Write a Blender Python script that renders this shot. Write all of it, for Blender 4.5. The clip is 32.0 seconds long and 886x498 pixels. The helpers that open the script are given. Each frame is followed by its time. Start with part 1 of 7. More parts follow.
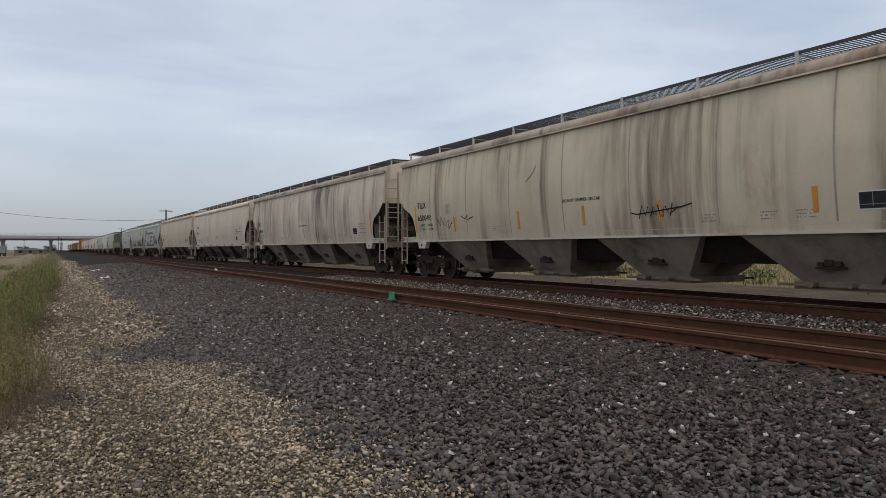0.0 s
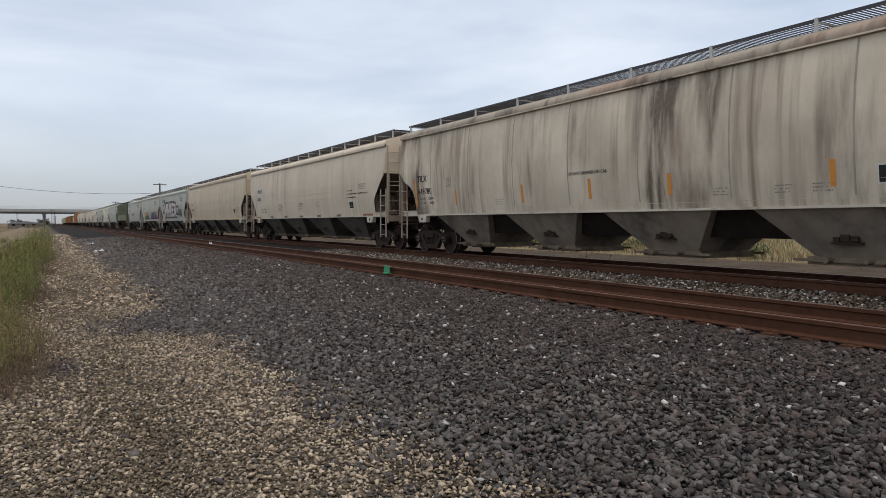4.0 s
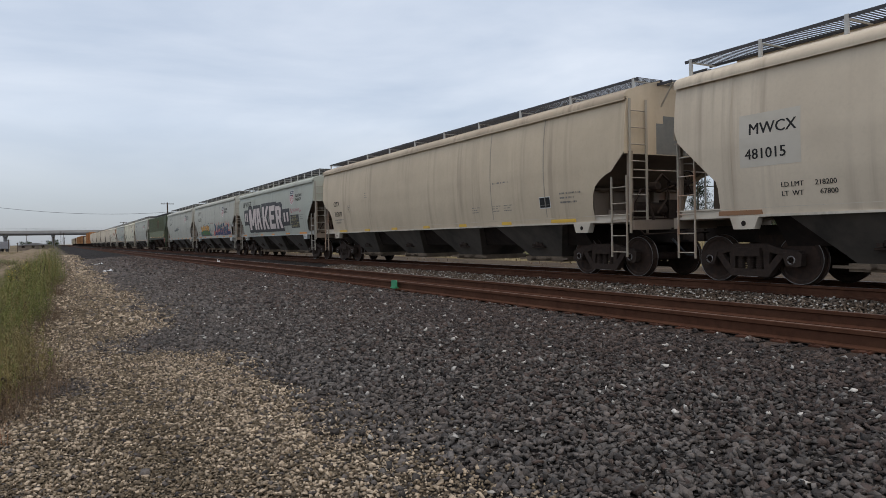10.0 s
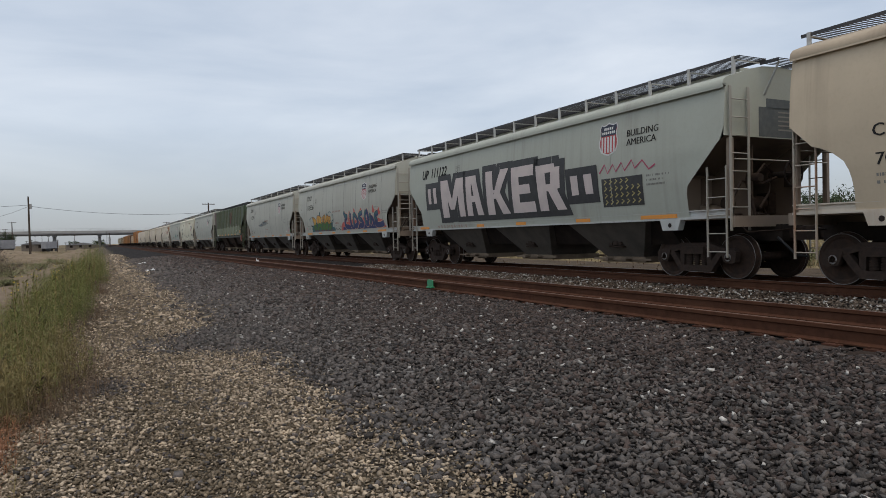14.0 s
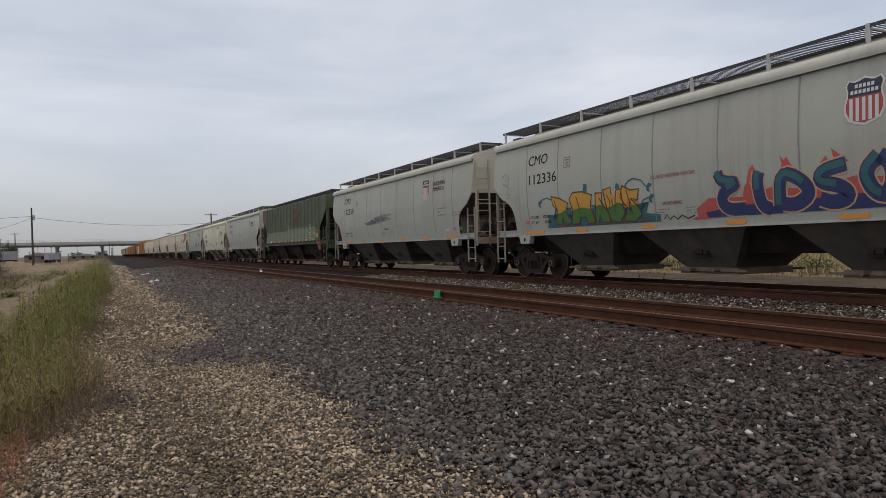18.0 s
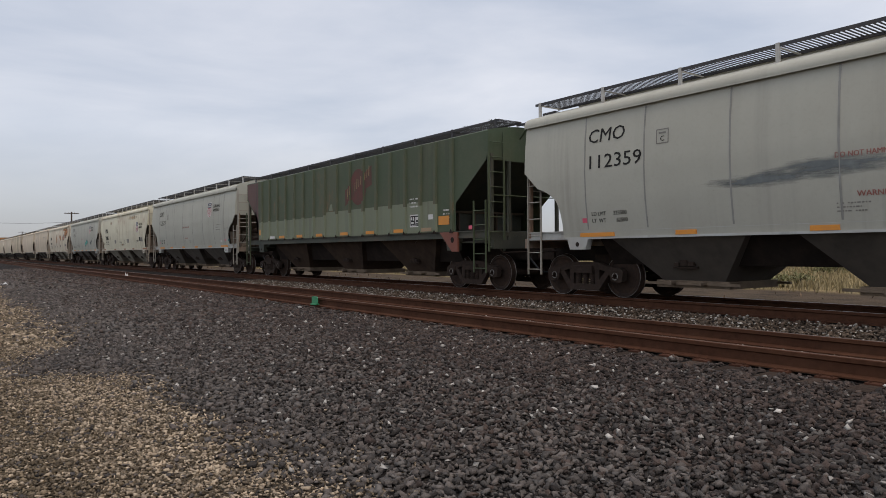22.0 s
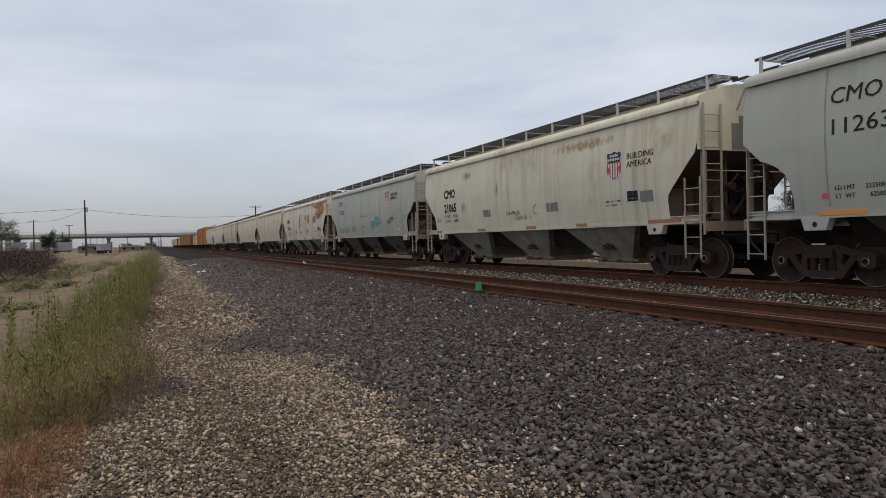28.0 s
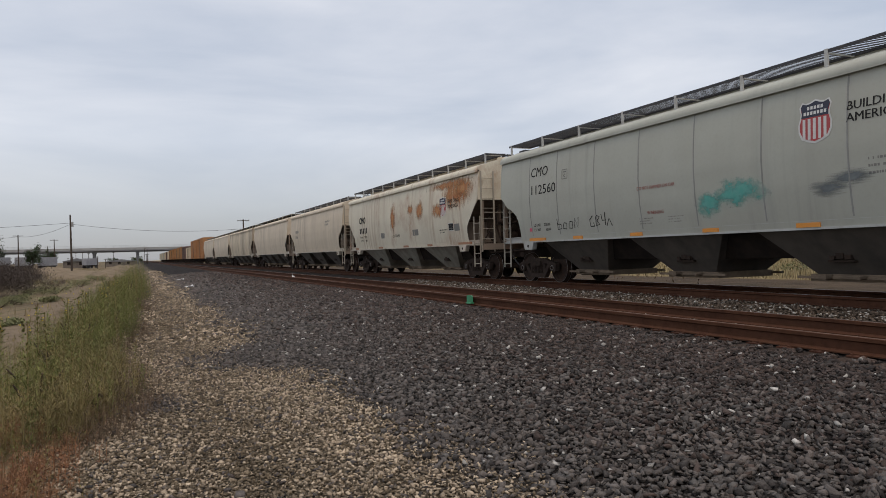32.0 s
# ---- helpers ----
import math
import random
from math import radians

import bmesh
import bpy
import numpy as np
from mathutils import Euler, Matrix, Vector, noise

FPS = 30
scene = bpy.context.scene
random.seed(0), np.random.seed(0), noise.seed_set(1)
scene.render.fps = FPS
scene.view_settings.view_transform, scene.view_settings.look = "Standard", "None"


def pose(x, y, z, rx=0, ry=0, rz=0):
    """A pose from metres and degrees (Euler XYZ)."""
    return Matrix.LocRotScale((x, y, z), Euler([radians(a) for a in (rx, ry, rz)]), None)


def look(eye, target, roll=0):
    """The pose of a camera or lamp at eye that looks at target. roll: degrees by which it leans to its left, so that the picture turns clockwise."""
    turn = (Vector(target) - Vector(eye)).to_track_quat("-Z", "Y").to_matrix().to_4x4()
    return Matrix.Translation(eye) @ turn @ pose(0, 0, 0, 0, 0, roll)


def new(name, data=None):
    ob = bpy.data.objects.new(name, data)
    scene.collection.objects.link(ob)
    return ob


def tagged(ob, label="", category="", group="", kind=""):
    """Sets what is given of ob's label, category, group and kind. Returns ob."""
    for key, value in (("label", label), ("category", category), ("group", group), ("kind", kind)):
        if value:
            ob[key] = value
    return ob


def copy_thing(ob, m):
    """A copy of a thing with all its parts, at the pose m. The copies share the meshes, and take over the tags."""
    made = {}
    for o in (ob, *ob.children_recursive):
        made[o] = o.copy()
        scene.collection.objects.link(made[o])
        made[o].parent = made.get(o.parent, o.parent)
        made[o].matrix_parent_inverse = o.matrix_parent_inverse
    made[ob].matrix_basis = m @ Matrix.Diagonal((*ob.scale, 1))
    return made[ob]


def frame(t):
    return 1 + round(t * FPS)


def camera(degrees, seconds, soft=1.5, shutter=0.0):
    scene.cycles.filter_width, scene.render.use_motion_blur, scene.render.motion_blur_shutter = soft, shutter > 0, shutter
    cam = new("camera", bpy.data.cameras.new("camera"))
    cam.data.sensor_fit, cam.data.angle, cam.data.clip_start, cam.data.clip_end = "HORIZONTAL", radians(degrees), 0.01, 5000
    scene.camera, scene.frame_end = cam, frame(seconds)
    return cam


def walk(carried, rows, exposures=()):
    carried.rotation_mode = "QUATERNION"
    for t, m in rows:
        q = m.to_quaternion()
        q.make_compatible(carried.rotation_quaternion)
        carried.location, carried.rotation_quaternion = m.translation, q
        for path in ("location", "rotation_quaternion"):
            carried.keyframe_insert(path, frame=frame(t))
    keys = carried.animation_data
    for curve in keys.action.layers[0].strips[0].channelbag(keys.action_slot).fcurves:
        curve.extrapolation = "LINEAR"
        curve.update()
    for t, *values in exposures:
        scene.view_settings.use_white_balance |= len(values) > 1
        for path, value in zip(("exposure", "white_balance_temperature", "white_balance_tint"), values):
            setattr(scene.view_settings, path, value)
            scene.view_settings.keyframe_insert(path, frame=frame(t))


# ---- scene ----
# The camera stands beside the track and turns by hand. x goes across the tracks, y along them, z = 0 is the near track's rail top.
cam = camera(64.96, 32.0, soft=0.65)
# seconds, eye x, y, z, heading to the right of +y, tilt up, roll
PATH = (
    (0, -7.862, -0.136, 1.110, 29.42, -0.01, -0.12),
    (0.5, -7.862, -0.130, 1.104, 29.74, 0.05, 0.01),
    (1, -7.853, -0.130, 1.100, 29.84, -0.08, -0.18),
    (1.5, -7.850, -0.134, 1.103, 29.91, -0.19, -0.25),
    (2, -7.848, -0.129, 1.096, 30.43, -0.88, -0.10),
    (2.5, -7.854, -0.124, 1.094, 30.68, -1.47, 0.22),
    (3, -7.852, -0.113, 1.084, 30.68, -2.28, 0.60),
    (3.5, -7.861, -0.119, 1.083, 29.69, -2.24, 0.14),
    (5.5, -7.860, -0.151, 1.081, 30.68, -1.56, -0.18),
    (6, -7.858, -0.150, 1.079, 30.24, -1.34, -0.45),
    (6.5, -7.859, -0.153, 1.082, 29.86, -1.26, -0.64),
    (7, -7.859, -0.148, 1.081, 29.85, -1.30, -0.55),
    (7.5, -7.866, -0.148, 1.083, 29.77, -1.05, -0.64),
    (8, -7.862, -0.144, 1.083, 29.82, -1.12, -0.64),
    (8.5, -7.859, -0.141, 1.082, 29.73, -1.39, -0.51),
    (9, -7.861, -0.143, 1.082, 29.68, -1.07, -0.63),
    (9.5, -7.860, -0.146, 1.080, 29.53, -0.97, -1.15),
    (10, -7.865, -0.147, 1.078, 29.25, -0.95, -1.03),
    (10.5, -7.865, -0.140, 1.074, 29.35, -1.39, -0.68),
    (11, -7.867, -0.149, 1.077, 28.79, -1.73, -0.47),
    (11.5, -7.866, -0.145, 1.083, 28.29, -1.32, -0.36),
    (12, -7.875, -0.146, 1.082, 28.17, -0.93, -0.56),
    (12.5, -7.877, -0.143, 1.088, 28.30, -0.69, -1.10),
    (13, -7.855, -0.132, 1.079, 27.71, -0.98, -1.23),
    (13.5, -7.786, -0.077, 1.080, 25.70, -1.08, -1.33),
    (15.5, -7.817, 0.108, 1.098, 29.20, -0.24, -0.20),
    (16, -7.829, 0.122, 1.107, 26.68, 0.32, -0.78),
    (16.5, -7.814, 0.110, 1.103, 26.09, 0.50, -1.88),
    (17, -7.831, 0.114, 1.097, 26.39, -0.24, -1.61),
    (17.5, -7.850, 0.117, 1.090, 26.52, -0.07, -1.58),
    (18, -7.857, 0.123, 1.088, 26.10, -0.16, -1.36),
    (18.5, -7.848, 0.122, 1.091, 26.07, -0.17, -1.74),
    (19, -7.846, 0.124, 1.082, 26.35, 0.00, -1.15),
    (19.5, -7.842, 0.133, 1.097, 26.27, 0.06, -1.24),
    (20, -7.839, 0.130, 1.100, 26.40, 0.51, -1.37),
    (20.5, -7.837, 0.131, 1.103, 27.20, 0.99, -0.98),
    (21, -7.837, 0.130, 1.103, 27.29, 0.90, -1.11),
    (21.5, -7.814, 0.125, 1.103, 29.50, 1.25, -0.84),
    (22, -7.789, 0.124, 1.105, 35.79, 0.21, -0.36),
    (22.5, -7.766, 0.111, 1.103, 40.14, 0.24, 0.53),
    (23, -7.739, 0.097, 1.130, 43.99, -0.23, 0.24),
    (23.5, -7.727, 0.083, 1.118, 51.56, 0.19, 1.02),
    (24, -7.712, 0.070, 1.109, 54.92, 1.74, 1.45),
    (24.5, -7.711, 0.077, 1.119, 55.68, 1.70, 1.58),
    (25, -7.774, 0.108, 1.118, 45.27, 1.44, 0.63),
    (25.5, -7.783, 0.114, 1.114, 36.38, 0.79, -1.20),
    (26, -7.752, 0.121, 1.095, 29.62, 0.94, -1.05),
    (26.5, -7.746, 0.081, 1.066, 20.72, 0.45, -1.19),
    (28.5, -7.937, 0.106, 1.100, 23.12, -1.01, -1.17),
    (29, -7.948, 0.104, 1.101, 22.38, -1.03, -0.44),
    (29.5, -7.961, 0.099, 1.104, 22.29, -0.60, -0.82),
    (30, -7.959, 0.089, 1.102, 22.55, -0.39, -1.78),
    (30.5, -7.943, 0.090, 1.108, 23.45, -0.33, -1.51),
    (31, -7.951, 0.102, 1.119, 23.77, 0.10, -1.64),
    (31.5, -7.948, 0.119, 1.115, 23.52, 0.12, -1.71),
    (32, -7.957, 0.130, 1.107, 23.73, 0.30, -1.50),
)


def aim(x, y, z, heading, tilt, roll):
    h, p = radians(heading), radians(tilt)
    way = Vector((math.sin(h) * math.cos(p), math.cos(h) * math.cos(p), math.sin(p)))
    return look((x, y, z), Vector((x, y, z)) + way, roll)


walk(cam, [(r[0], aim(*r[1:])) for r in PATH], ((0, 0, 6350, 10), (1, 0.05, 6350, 10), (2, 0.05, 6350, 10), (3, 0.22, 6350, 10), (4.5, 0.2, 6400, 10), (7, 0.17, 6350, 10), (9, 0.1, 6350, 10), (10, 0.1, 6300, 10), (11, 0.22, 6400, 10), (12, 0.15, 6350, 10), (13, 0.05, 6300, 8), (16, 0.04, 6640, 12), (17, 0, 6660, 12), (20.5, 0, 6700, 13), (22, 0.06, 6650, 13), (23, 0.42, 6650, 15), (24, 0.45, 6600, 17), (25, 0.48, 6500, 19), (25.6, 0.25, 6550, 16), (26.2, 0.07, 6600, 14), (28, 0, 6560, 12), (30, 0, 6560, 11), (32, 0.03, 6630, 12)))

# ---- overcast daylight, the sun hidden high behind the camera ----
SUNWARD = (-0.12, -0.44, 0.89)
world = bpy.data.worlds.new("overcast_sky")
scene.world = world
world.use_nodes = True
wn, wl = world.node_tree.nodes, world.node_tree.links
wn.clear()
w_out = wn.new("ShaderNodeOutputWorld")
w_bg = wn.new("ShaderNodeBackground")
w_co = wn.new("ShaderNodeTexCoord")
w_sky = wn.new("ShaderNodeTexSky")
w_sky.sky_type, w_sky.sun_disc = "NISHITA", False
w_sky.sun_elevation, w_sky.sun_rotation = radians(62), radians(195)
w_map = wn.new("ShaderNodeMapping")
w_map.inputs["Scale"].default_value = (1.0, 1.0, 4.2)
w_noise = wn.new("ShaderNodeTexNoise")
w_noise.inputs["Scale"].default_value, w_noise.inputs["Detail"].default_value = 1.9, 7.0
w_noise.inputs["Roughness"].default_value, w_noise.inputs["Distortion"].default_value = 0.52, 0.35
w_ramp = wn.new("ShaderNodeValToRGB")
w_ramp.color_ramp.elements[0].position, w_ramp.color_ramp.elements[0].color = 0.34, (0.53, 0.595, 0.695, 1)
w_ramp.color_ramp.elements[1].position, w_ramp.color_ramp.elements[1].color = 0.68, (0.845, 0.875, 0.925, 1)
w_sep = wn.new("ShaderNodeSeparateXYZ")
w_hor = wn.new("ShaderNodeMapRange")
w_hor.inputs["From Min"].default_value, w_hor.inputs["From Max"].default_value = 0.0, 0.16
w_mix = wn.new("ShaderNodeMix")
w_mix.data_type = "RGBA"
w_mix.inputs["A"].default_value = (0.41, 0.43, 0.47, 1)
w_add = wn.new("ShaderNodeMix")
w_add.data_type, w_add.blend_type = "RGBA", "ADD"
w_add.inputs["Factor"].default_value = 0.03
wl.new(w_co.outputs["Generated"], w_map.inputs["Vector"])
wl.new(w_map.outputs["Vector"], w_noise.inputs["Vector"])
wl.new(w_noise.outputs["Fac"], w_ramp.inputs["Fac"])
wl.new(w_co.outputs["Generated"], w_sep.inputs["Vector"])
wl.new(w_sep.outputs["Z"], w_hor.inputs["Value"])
wl.new(w_hor.outputs["Result"], w_mix.inputs["Factor"])
wl.new(w_ramp.outputs["Color"], w_mix.inputs["B"])
wl.new(w_mix.outputs["Result"], w_add.inputs["A"])
wl.new(w_sky.outputs["Color"], w_add.inputs["B"])
# the cloud is thinner, and so brighter, round the hidden sun
w_dot = wn.new("ShaderNodeVectorMath")
w_dot.operation = "DOT_PRODUCT"
w_dot.inputs[1].default_value = SUNWARD
wl.new(w_co.outputs["Generated"], w_dot.inputs[0])
w_glow = wn.new("ShaderNodeMapRange")
w_glow.inputs["From Min"].default_value, w_glow.inputs["From Max"].default_value = -0.5, 0.9
w_glow.inputs["To Min"].default_value, w_glow.inputs["To Max"].default_value = 0.74, 1.0
wl.new(w_dot.outputs["Value"], w_glow.inputs["Value"])
wl.new(w_glow.outputs["Result"], w_bg.inputs["Strength"])
wl.new(w_add.outputs["Result"], w_bg.inputs["Color"])
wl.new(w_bg.outputs["Background"], w_out.inputs["Surface"])
sun = new("sun", bpy.data.lights.new("sun", "SUN"))
sun.data.energy, sun.data.angle, sun.data.color = 1.1, radians(30), (1.0, 0.83, 0.63)
sun.matrix_world = look(60 * Vector(SUNWARD), (0, 0, 0))


# ---- materials ----
def material(name, colour, rough=0.8, metal=0.0, second=None, scale=4.0, amount=0.5, third=None, third_scale=0.7,
             third_amount=0.4, bump=0.0, bump_scale=60.0, stretch=(1, 1, 1), spread=0.0, island=False):
    """A procedural surface: a base colour, a second one in blotches, a third one in large stains, and fine relief."""
    m = bpy.data.materials.new(name)
    m.use_nodes = True
    n, l = m.node_tree.nodes, m.node_tree.links
    b = n["Principled BSDF"]
    b.inputs["Roughness"].default_value, b.inputs["Metallic"].default_value = rough, metal
    if rough > 0.88:
        b.inputs["Specular IOR Level"].default_value = 0.12
    co = n.new("ShaderNodeTexCoord")
    mp = n.new("ShaderNodeMapping")
    mp.inputs["Scale"].default_value = stretch
    l.new(co.outputs["Object"], mp.inputs["Vector"])
    rgb = n.new("ShaderNodeRGB")
    rgb.outputs[0].default_value = (*colour, 1)
    out = rgb.outputs[0]
    for c2, s2, a2, det in ((second, scale, amount, 6.0), (third, third_scale, third_amount, 3.0)):
        if c2 is None:
            continue
        t = n.new("ShaderNodeTexNoise")
        t.inputs["Scale"].default_value, t.inputs["Detail"].default_value = s2, det
        t.inputs["Roughness"].default_value = 0.62
        l.new(mp.outputs["Vector"], t.inputs["Vector"])
        r = n.new("ShaderNodeMapRange")
        r.inputs["From Min"].default_value, r.inputs["From Max"].default_value = 0.42, 0.68
        r.inputs["To Max"].default_value = a2
        l.new(t.outputs["Fac"], r.inputs["Value"])
        x = n.new("ShaderNodeMix")
        x.data_type = "RGBA"
        x.inputs["B"].default_value = (*c2, 1)
        l.new(r.outputs["Result"], x.inputs["Factor"])
        l.new(out, x.inputs["A"])
        out = x.outputs["Result"]
    if spread:
        hsv = n.new("ShaderNodeHueSaturation")
        vr = n.new("ShaderNodeMapRange")
        vr.inputs["To Min"].default_value, vr.inputs["To Max"].default_value = 1 - spread, 1 + spread
        if island:
            g = n.new("ShaderNodeNewGeometry")
            l.new(g.outputs["Random Per Island"], vr.inputs["Value"])
        else:
            g = n.new("ShaderNodeObjectInfo")
            l.new(g.outputs["Random"], vr.inputs["Value"])
        l.new(vr.outputs["Result"], hsv.inputs["Value"])
        l.new(out, hsv.inputs["Color"])
        out = hsv.outputs["Color"]
    l.new(out, b.inputs["Base Color"])
    if bump:
        t = n.new("ShaderNodeTexNoise")
        t.inputs["Scale"].default_value, t.inputs["Detail"].default_value = bump_scale, 5.0
        l.new(co.outputs["Object"], t.inputs["Vector"])
        bp = n.new("ShaderNodeBump")
        bp.inputs["Strength"].default_value, bp.inputs["Distance"].default_value = bump, 0.02
        l.new(t.outputs["Fac"], bp.inputs["Height"])
        l.new(bp.outputs["Normal"], b.inputs["Normal"])
    return m


def painted(name, colour, streak=(0.12, 0.10, 0.08), streaks=0.5, rust=0.0, grime=0.35, fade=0.15, seed=0.0, stain=0.0):
    """Weathered car paint: fine vertical streaks that run down, wide stains, blotches of rust, a film of grime in patches."""
    m = bpy.data.materials.new(name)
    m.use_nodes = True
    n, l = m.node_tree.nodes, m.node_tree.links
    b = n["Principled BSDF"]
    b.inputs["Roughness"].default_value = 0.62
    co = n.new("ShaderNodeTexCoord")
    shift = n.new("ShaderNodeVectorMath")
    shift.inputs[1].default_value = (seed * 3.1, seed * 7.7, seed * 1.3)
    l.new(co.outputs["Object"], shift.inputs[0])

    def noise_of(scale, stretch, lo, hi, top, detail=5.0, rough=0.6):
        mp = n.new("ShaderNodeMapping")
        mp.inputs["Scale"].default_value = stretch
        l.new(shift.outputs[0], mp.inputs["Vector"])
        t = n.new("ShaderNodeTexNoise")
        t.inputs["Scale"].default_value, t.inputs["Detail"].default_value = scale, detail
        t.inputs["Roughness"].default_value = rough
        l.new(mp.outputs["Vector"], t.inputs["Vector"])
        r = n.new("ShaderNodeMapRange")
        r.inputs["From Min"].default_value, r.inputs["From Max"].default_value = lo, hi
        r.inputs["To Max"].default_value = top
        l.new(t.outputs["Fac"], r.inputs["Value"])
        return r.outputs["Result"]

    def blend(a, colour2, factor):
        x = n.new("ShaderNodeMix")
        x.data_type = "RGBA"
        x.inputs["B"].default_value = (*colour2, 1)
        l.new(factor, x.inputs["Factor"])
        l.new(a, x.inputs["A"])
        return x.outputs["Result"]

    def times(a, c):
        x = n.new("ShaderNodeMath")
        x.operation = "MULTIPLY"
        l.new(a, x.inputs[0])
        l.new(c, x.inputs[1])
        return x.outputs[0]

    rgb = n.new("ShaderNodeRGB")
    rgb.outputs[0].default_value = (*colour, 1)
    out = rgb.outputs[0]
    pale = tuple(min(0.85, c * 1.25 + 0.03) for c in colour)
    dirt = tuple(0.55 * c + 0.45 * s for c, s in zip(colour, (0.20, 0.15, 0.10)))
    out = blend(out, pale, noise_of(0.55, (1, 1, 1.2), 0.4, 0.75, fade * 2))
    out = blend(out, dirt, noise_of(0.9, (1, 0.8, 0.5), 0.38, 0.75, grime * 1.5))
    fine = noise_of(1.0, (1, 5.0, 0.22), 0.46, 0.66, streaks, 8.0, 0.55)
    broad = noise_of(1.0, (1, 0.75, 0.12), 0.44, 0.62, 1.0, 2.0)
    out = blend(out, streak, times(fine, broad))
    if stain:
        wide = noise_of(1.0, (1, 0.62, 0.09), 0.47, 0.62, stain, 6.0, 0.6)
        out = blend(out, tuple(0.62 * c for c in streak), times(wide, noise_of(1.3, (1, 2.6, 0.35), 0.36, 0.58, 1.0, 6.0)))
    if rust:
        patches = noise_of(0.42, (1, 1, 1.0), 0.62 - 0.22 * rust, 0.78 - 0.16 * rust, 1.0, 3.0)
        out = blend(out, (0.30, 0.115, 0.042), times(patches, noise_of(2.6, (1, 1.2, 0.6), 0.40, 0.62, 0.9, 8.0, 0.7)))
    out = blend(out, dirt, noise_of(14.0, (1, 1, 1), 0.5, 0.8, 0.25, 4.0))
    l.new(out, b.inputs["Base Color"])
    t = n.new("ShaderNodeTexNoise")
    t.inputs["Scale"].default_value = 1.6
    l.new(shift.outputs[0], t.inputs["Vector"])
    bp = n.new("ShaderNodeBump")
    bp.inputs["Strength"].default_value, bp.inputs["Distance"].default_value = 0.25, 0.05
    l.new(t.outputs["Fac"], bp.inputs["Height"])
    l.new(bp.outputs["Normal"], b.inputs["Normal"])
    return m


def stain_material(name, colour, second, scale=3.0, stretch=(1, 1, 1), cover=0.5, seed=0.0, across="y"):
    """Thin paint or rust that frays out towards the rim of its patch, so that the ground shows through."""
    m = material(name, colour, 0.85, 0.0, second, 6.0, 0.8)
    n, l = m.node_tree.nodes, m.node_tree.links
    b = n["Principled BSDF"]
    co = n.new("ShaderNodeTexCoord")
    rim = n.new("ShaderNodeMapping")
    rim.inputs["Location"].default_value, rim.inputs["Scale"].default_value = ((0, -1, -1), (0, 2, 2)) if across == "y" else ((-1, 0, -1), (2, 0, 2))
    l.new(co.outputs["Generated"], rim.inputs["Vector"])
    far = n.new("ShaderNodeVectorMath")
    far.operation = "LENGTH"
    l.new(rim.outputs["Vector"], far.inputs[0])
    mp = n.new("ShaderNodeMapping")
    mp.inputs["Scale"].default_value, mp.inputs["Location"].default_value = stretch, (0, seed, seed * 1.7)
    l.new(co.outputs["Object"], mp.inputs["Vector"])
    t = n.new("ShaderNodeTexNoise")
    t.inputs["Scale"].default_value, t.inputs["Detail"].default_value, t.inputs["Roughness"].default_value = scale, 8.0, 0.68
    l.new(mp.outputs["Vector"], t.inputs["Vector"])
    thin = n.new("ShaderNodeMath")
    thin.operation = "MULTIPLY_ADD"
    thin.inputs[1].default_value = -0.5
    l.new(far.outputs["Value"], thin.inputs[0])
    l.new(t.outputs["Fac"], thin.inputs[2])
    r = n.new("ShaderNodeMapRange")
    r.inputs["From Min"].default_value, r.inputs["From Max"].default_value = 0.44 - 0.5 * cover, 0.76 - 0.5 * cover
    r.inputs["To Max"].default_value = 0.85
    l.new(thin.outputs[0], r.inputs["Value"])
    l.new(r.outputs["Result"], b.inputs["Alpha"])
    return m


M_RAIL = material("rusty_rail_steel", (0.080, 0.035, 0.020), 0.9, 0.0, (0.046, 0.020, 0.012), 9.0, 0.7, (0.108, 0.051, 0.029), 1.3, 0.5, 0.3, 90)
M_RAILTOP = material("worn_rail_top", (0.22, 0.17, 0.15), 0.45, 0.5, (0.12, 0.065, 0.045), 5.0, 0.9)
M_RAILDULL = material("rusted_rail_top", (0.15, 0.085, 0.058), 0.7, 0.2, (0.095, 0.048, 0.03), 5.0, 0.9)
M_PLATE = material("rusty_plate", (0.075, 0.033, 0.021), 0.9, 0.0, (0.06, 0.03, 0.02), 14.0, 0.8, spread=0.25)
M_TIE = material("weathered_tie_wood", (0.048, 0.032, 0.025), 0.95, 0.0, (0.022, 0.016, 0.013), 5.0, 0.8, (0.12, 0.095, 0.075), 9.0, 0.5, 0.6, 40, (6, 0.6, 4), 0.3)
M_DARKSTONE = material("dark_ballast", (0.090, 0.077, 0.068), 0.85, 0.0, (0.040, 0.034, 0.031), 20.0, 0.6, (0.098, 0.074, 0.062), 1.1, 0.5, 0.6, 70, spread=0.7, island=True)
M_PALESTONE = material("pale_gravel", (0.324, 0.257, 0.184), 0.95, 0.0, (0.19, 0.145, 0.104), 16.0, 0.5, (0.44, 0.36, 0.27), 1.4, 0.4, 0.4, 90, spread=0.72, island=True)
M_FIELD = material("dry_field", (0.20, 0.16, 0.105), 0.97, 0.0, (0.11, 0.10, 0.06), 0.35, 0.8, (0.30, 0.255, 0.18), 0.05, 0.7, 0.5, 6)
M_TRUCK = material("grimy_truck_iron", (0.044, 0.031, 0.024), 0.9, 0.0, (0.060, 0.040, 0.031), 5.0, 0.7, (0.02, 0.018, 0.018), 12.0, 0.5, 0.2, 60)
M_TREAD = material("worn_wheel_rim", (0.22, 0.205, 0.195), 0.35, 0.9, (0.10, 0.08, 0.07), 8.0, 0.5)
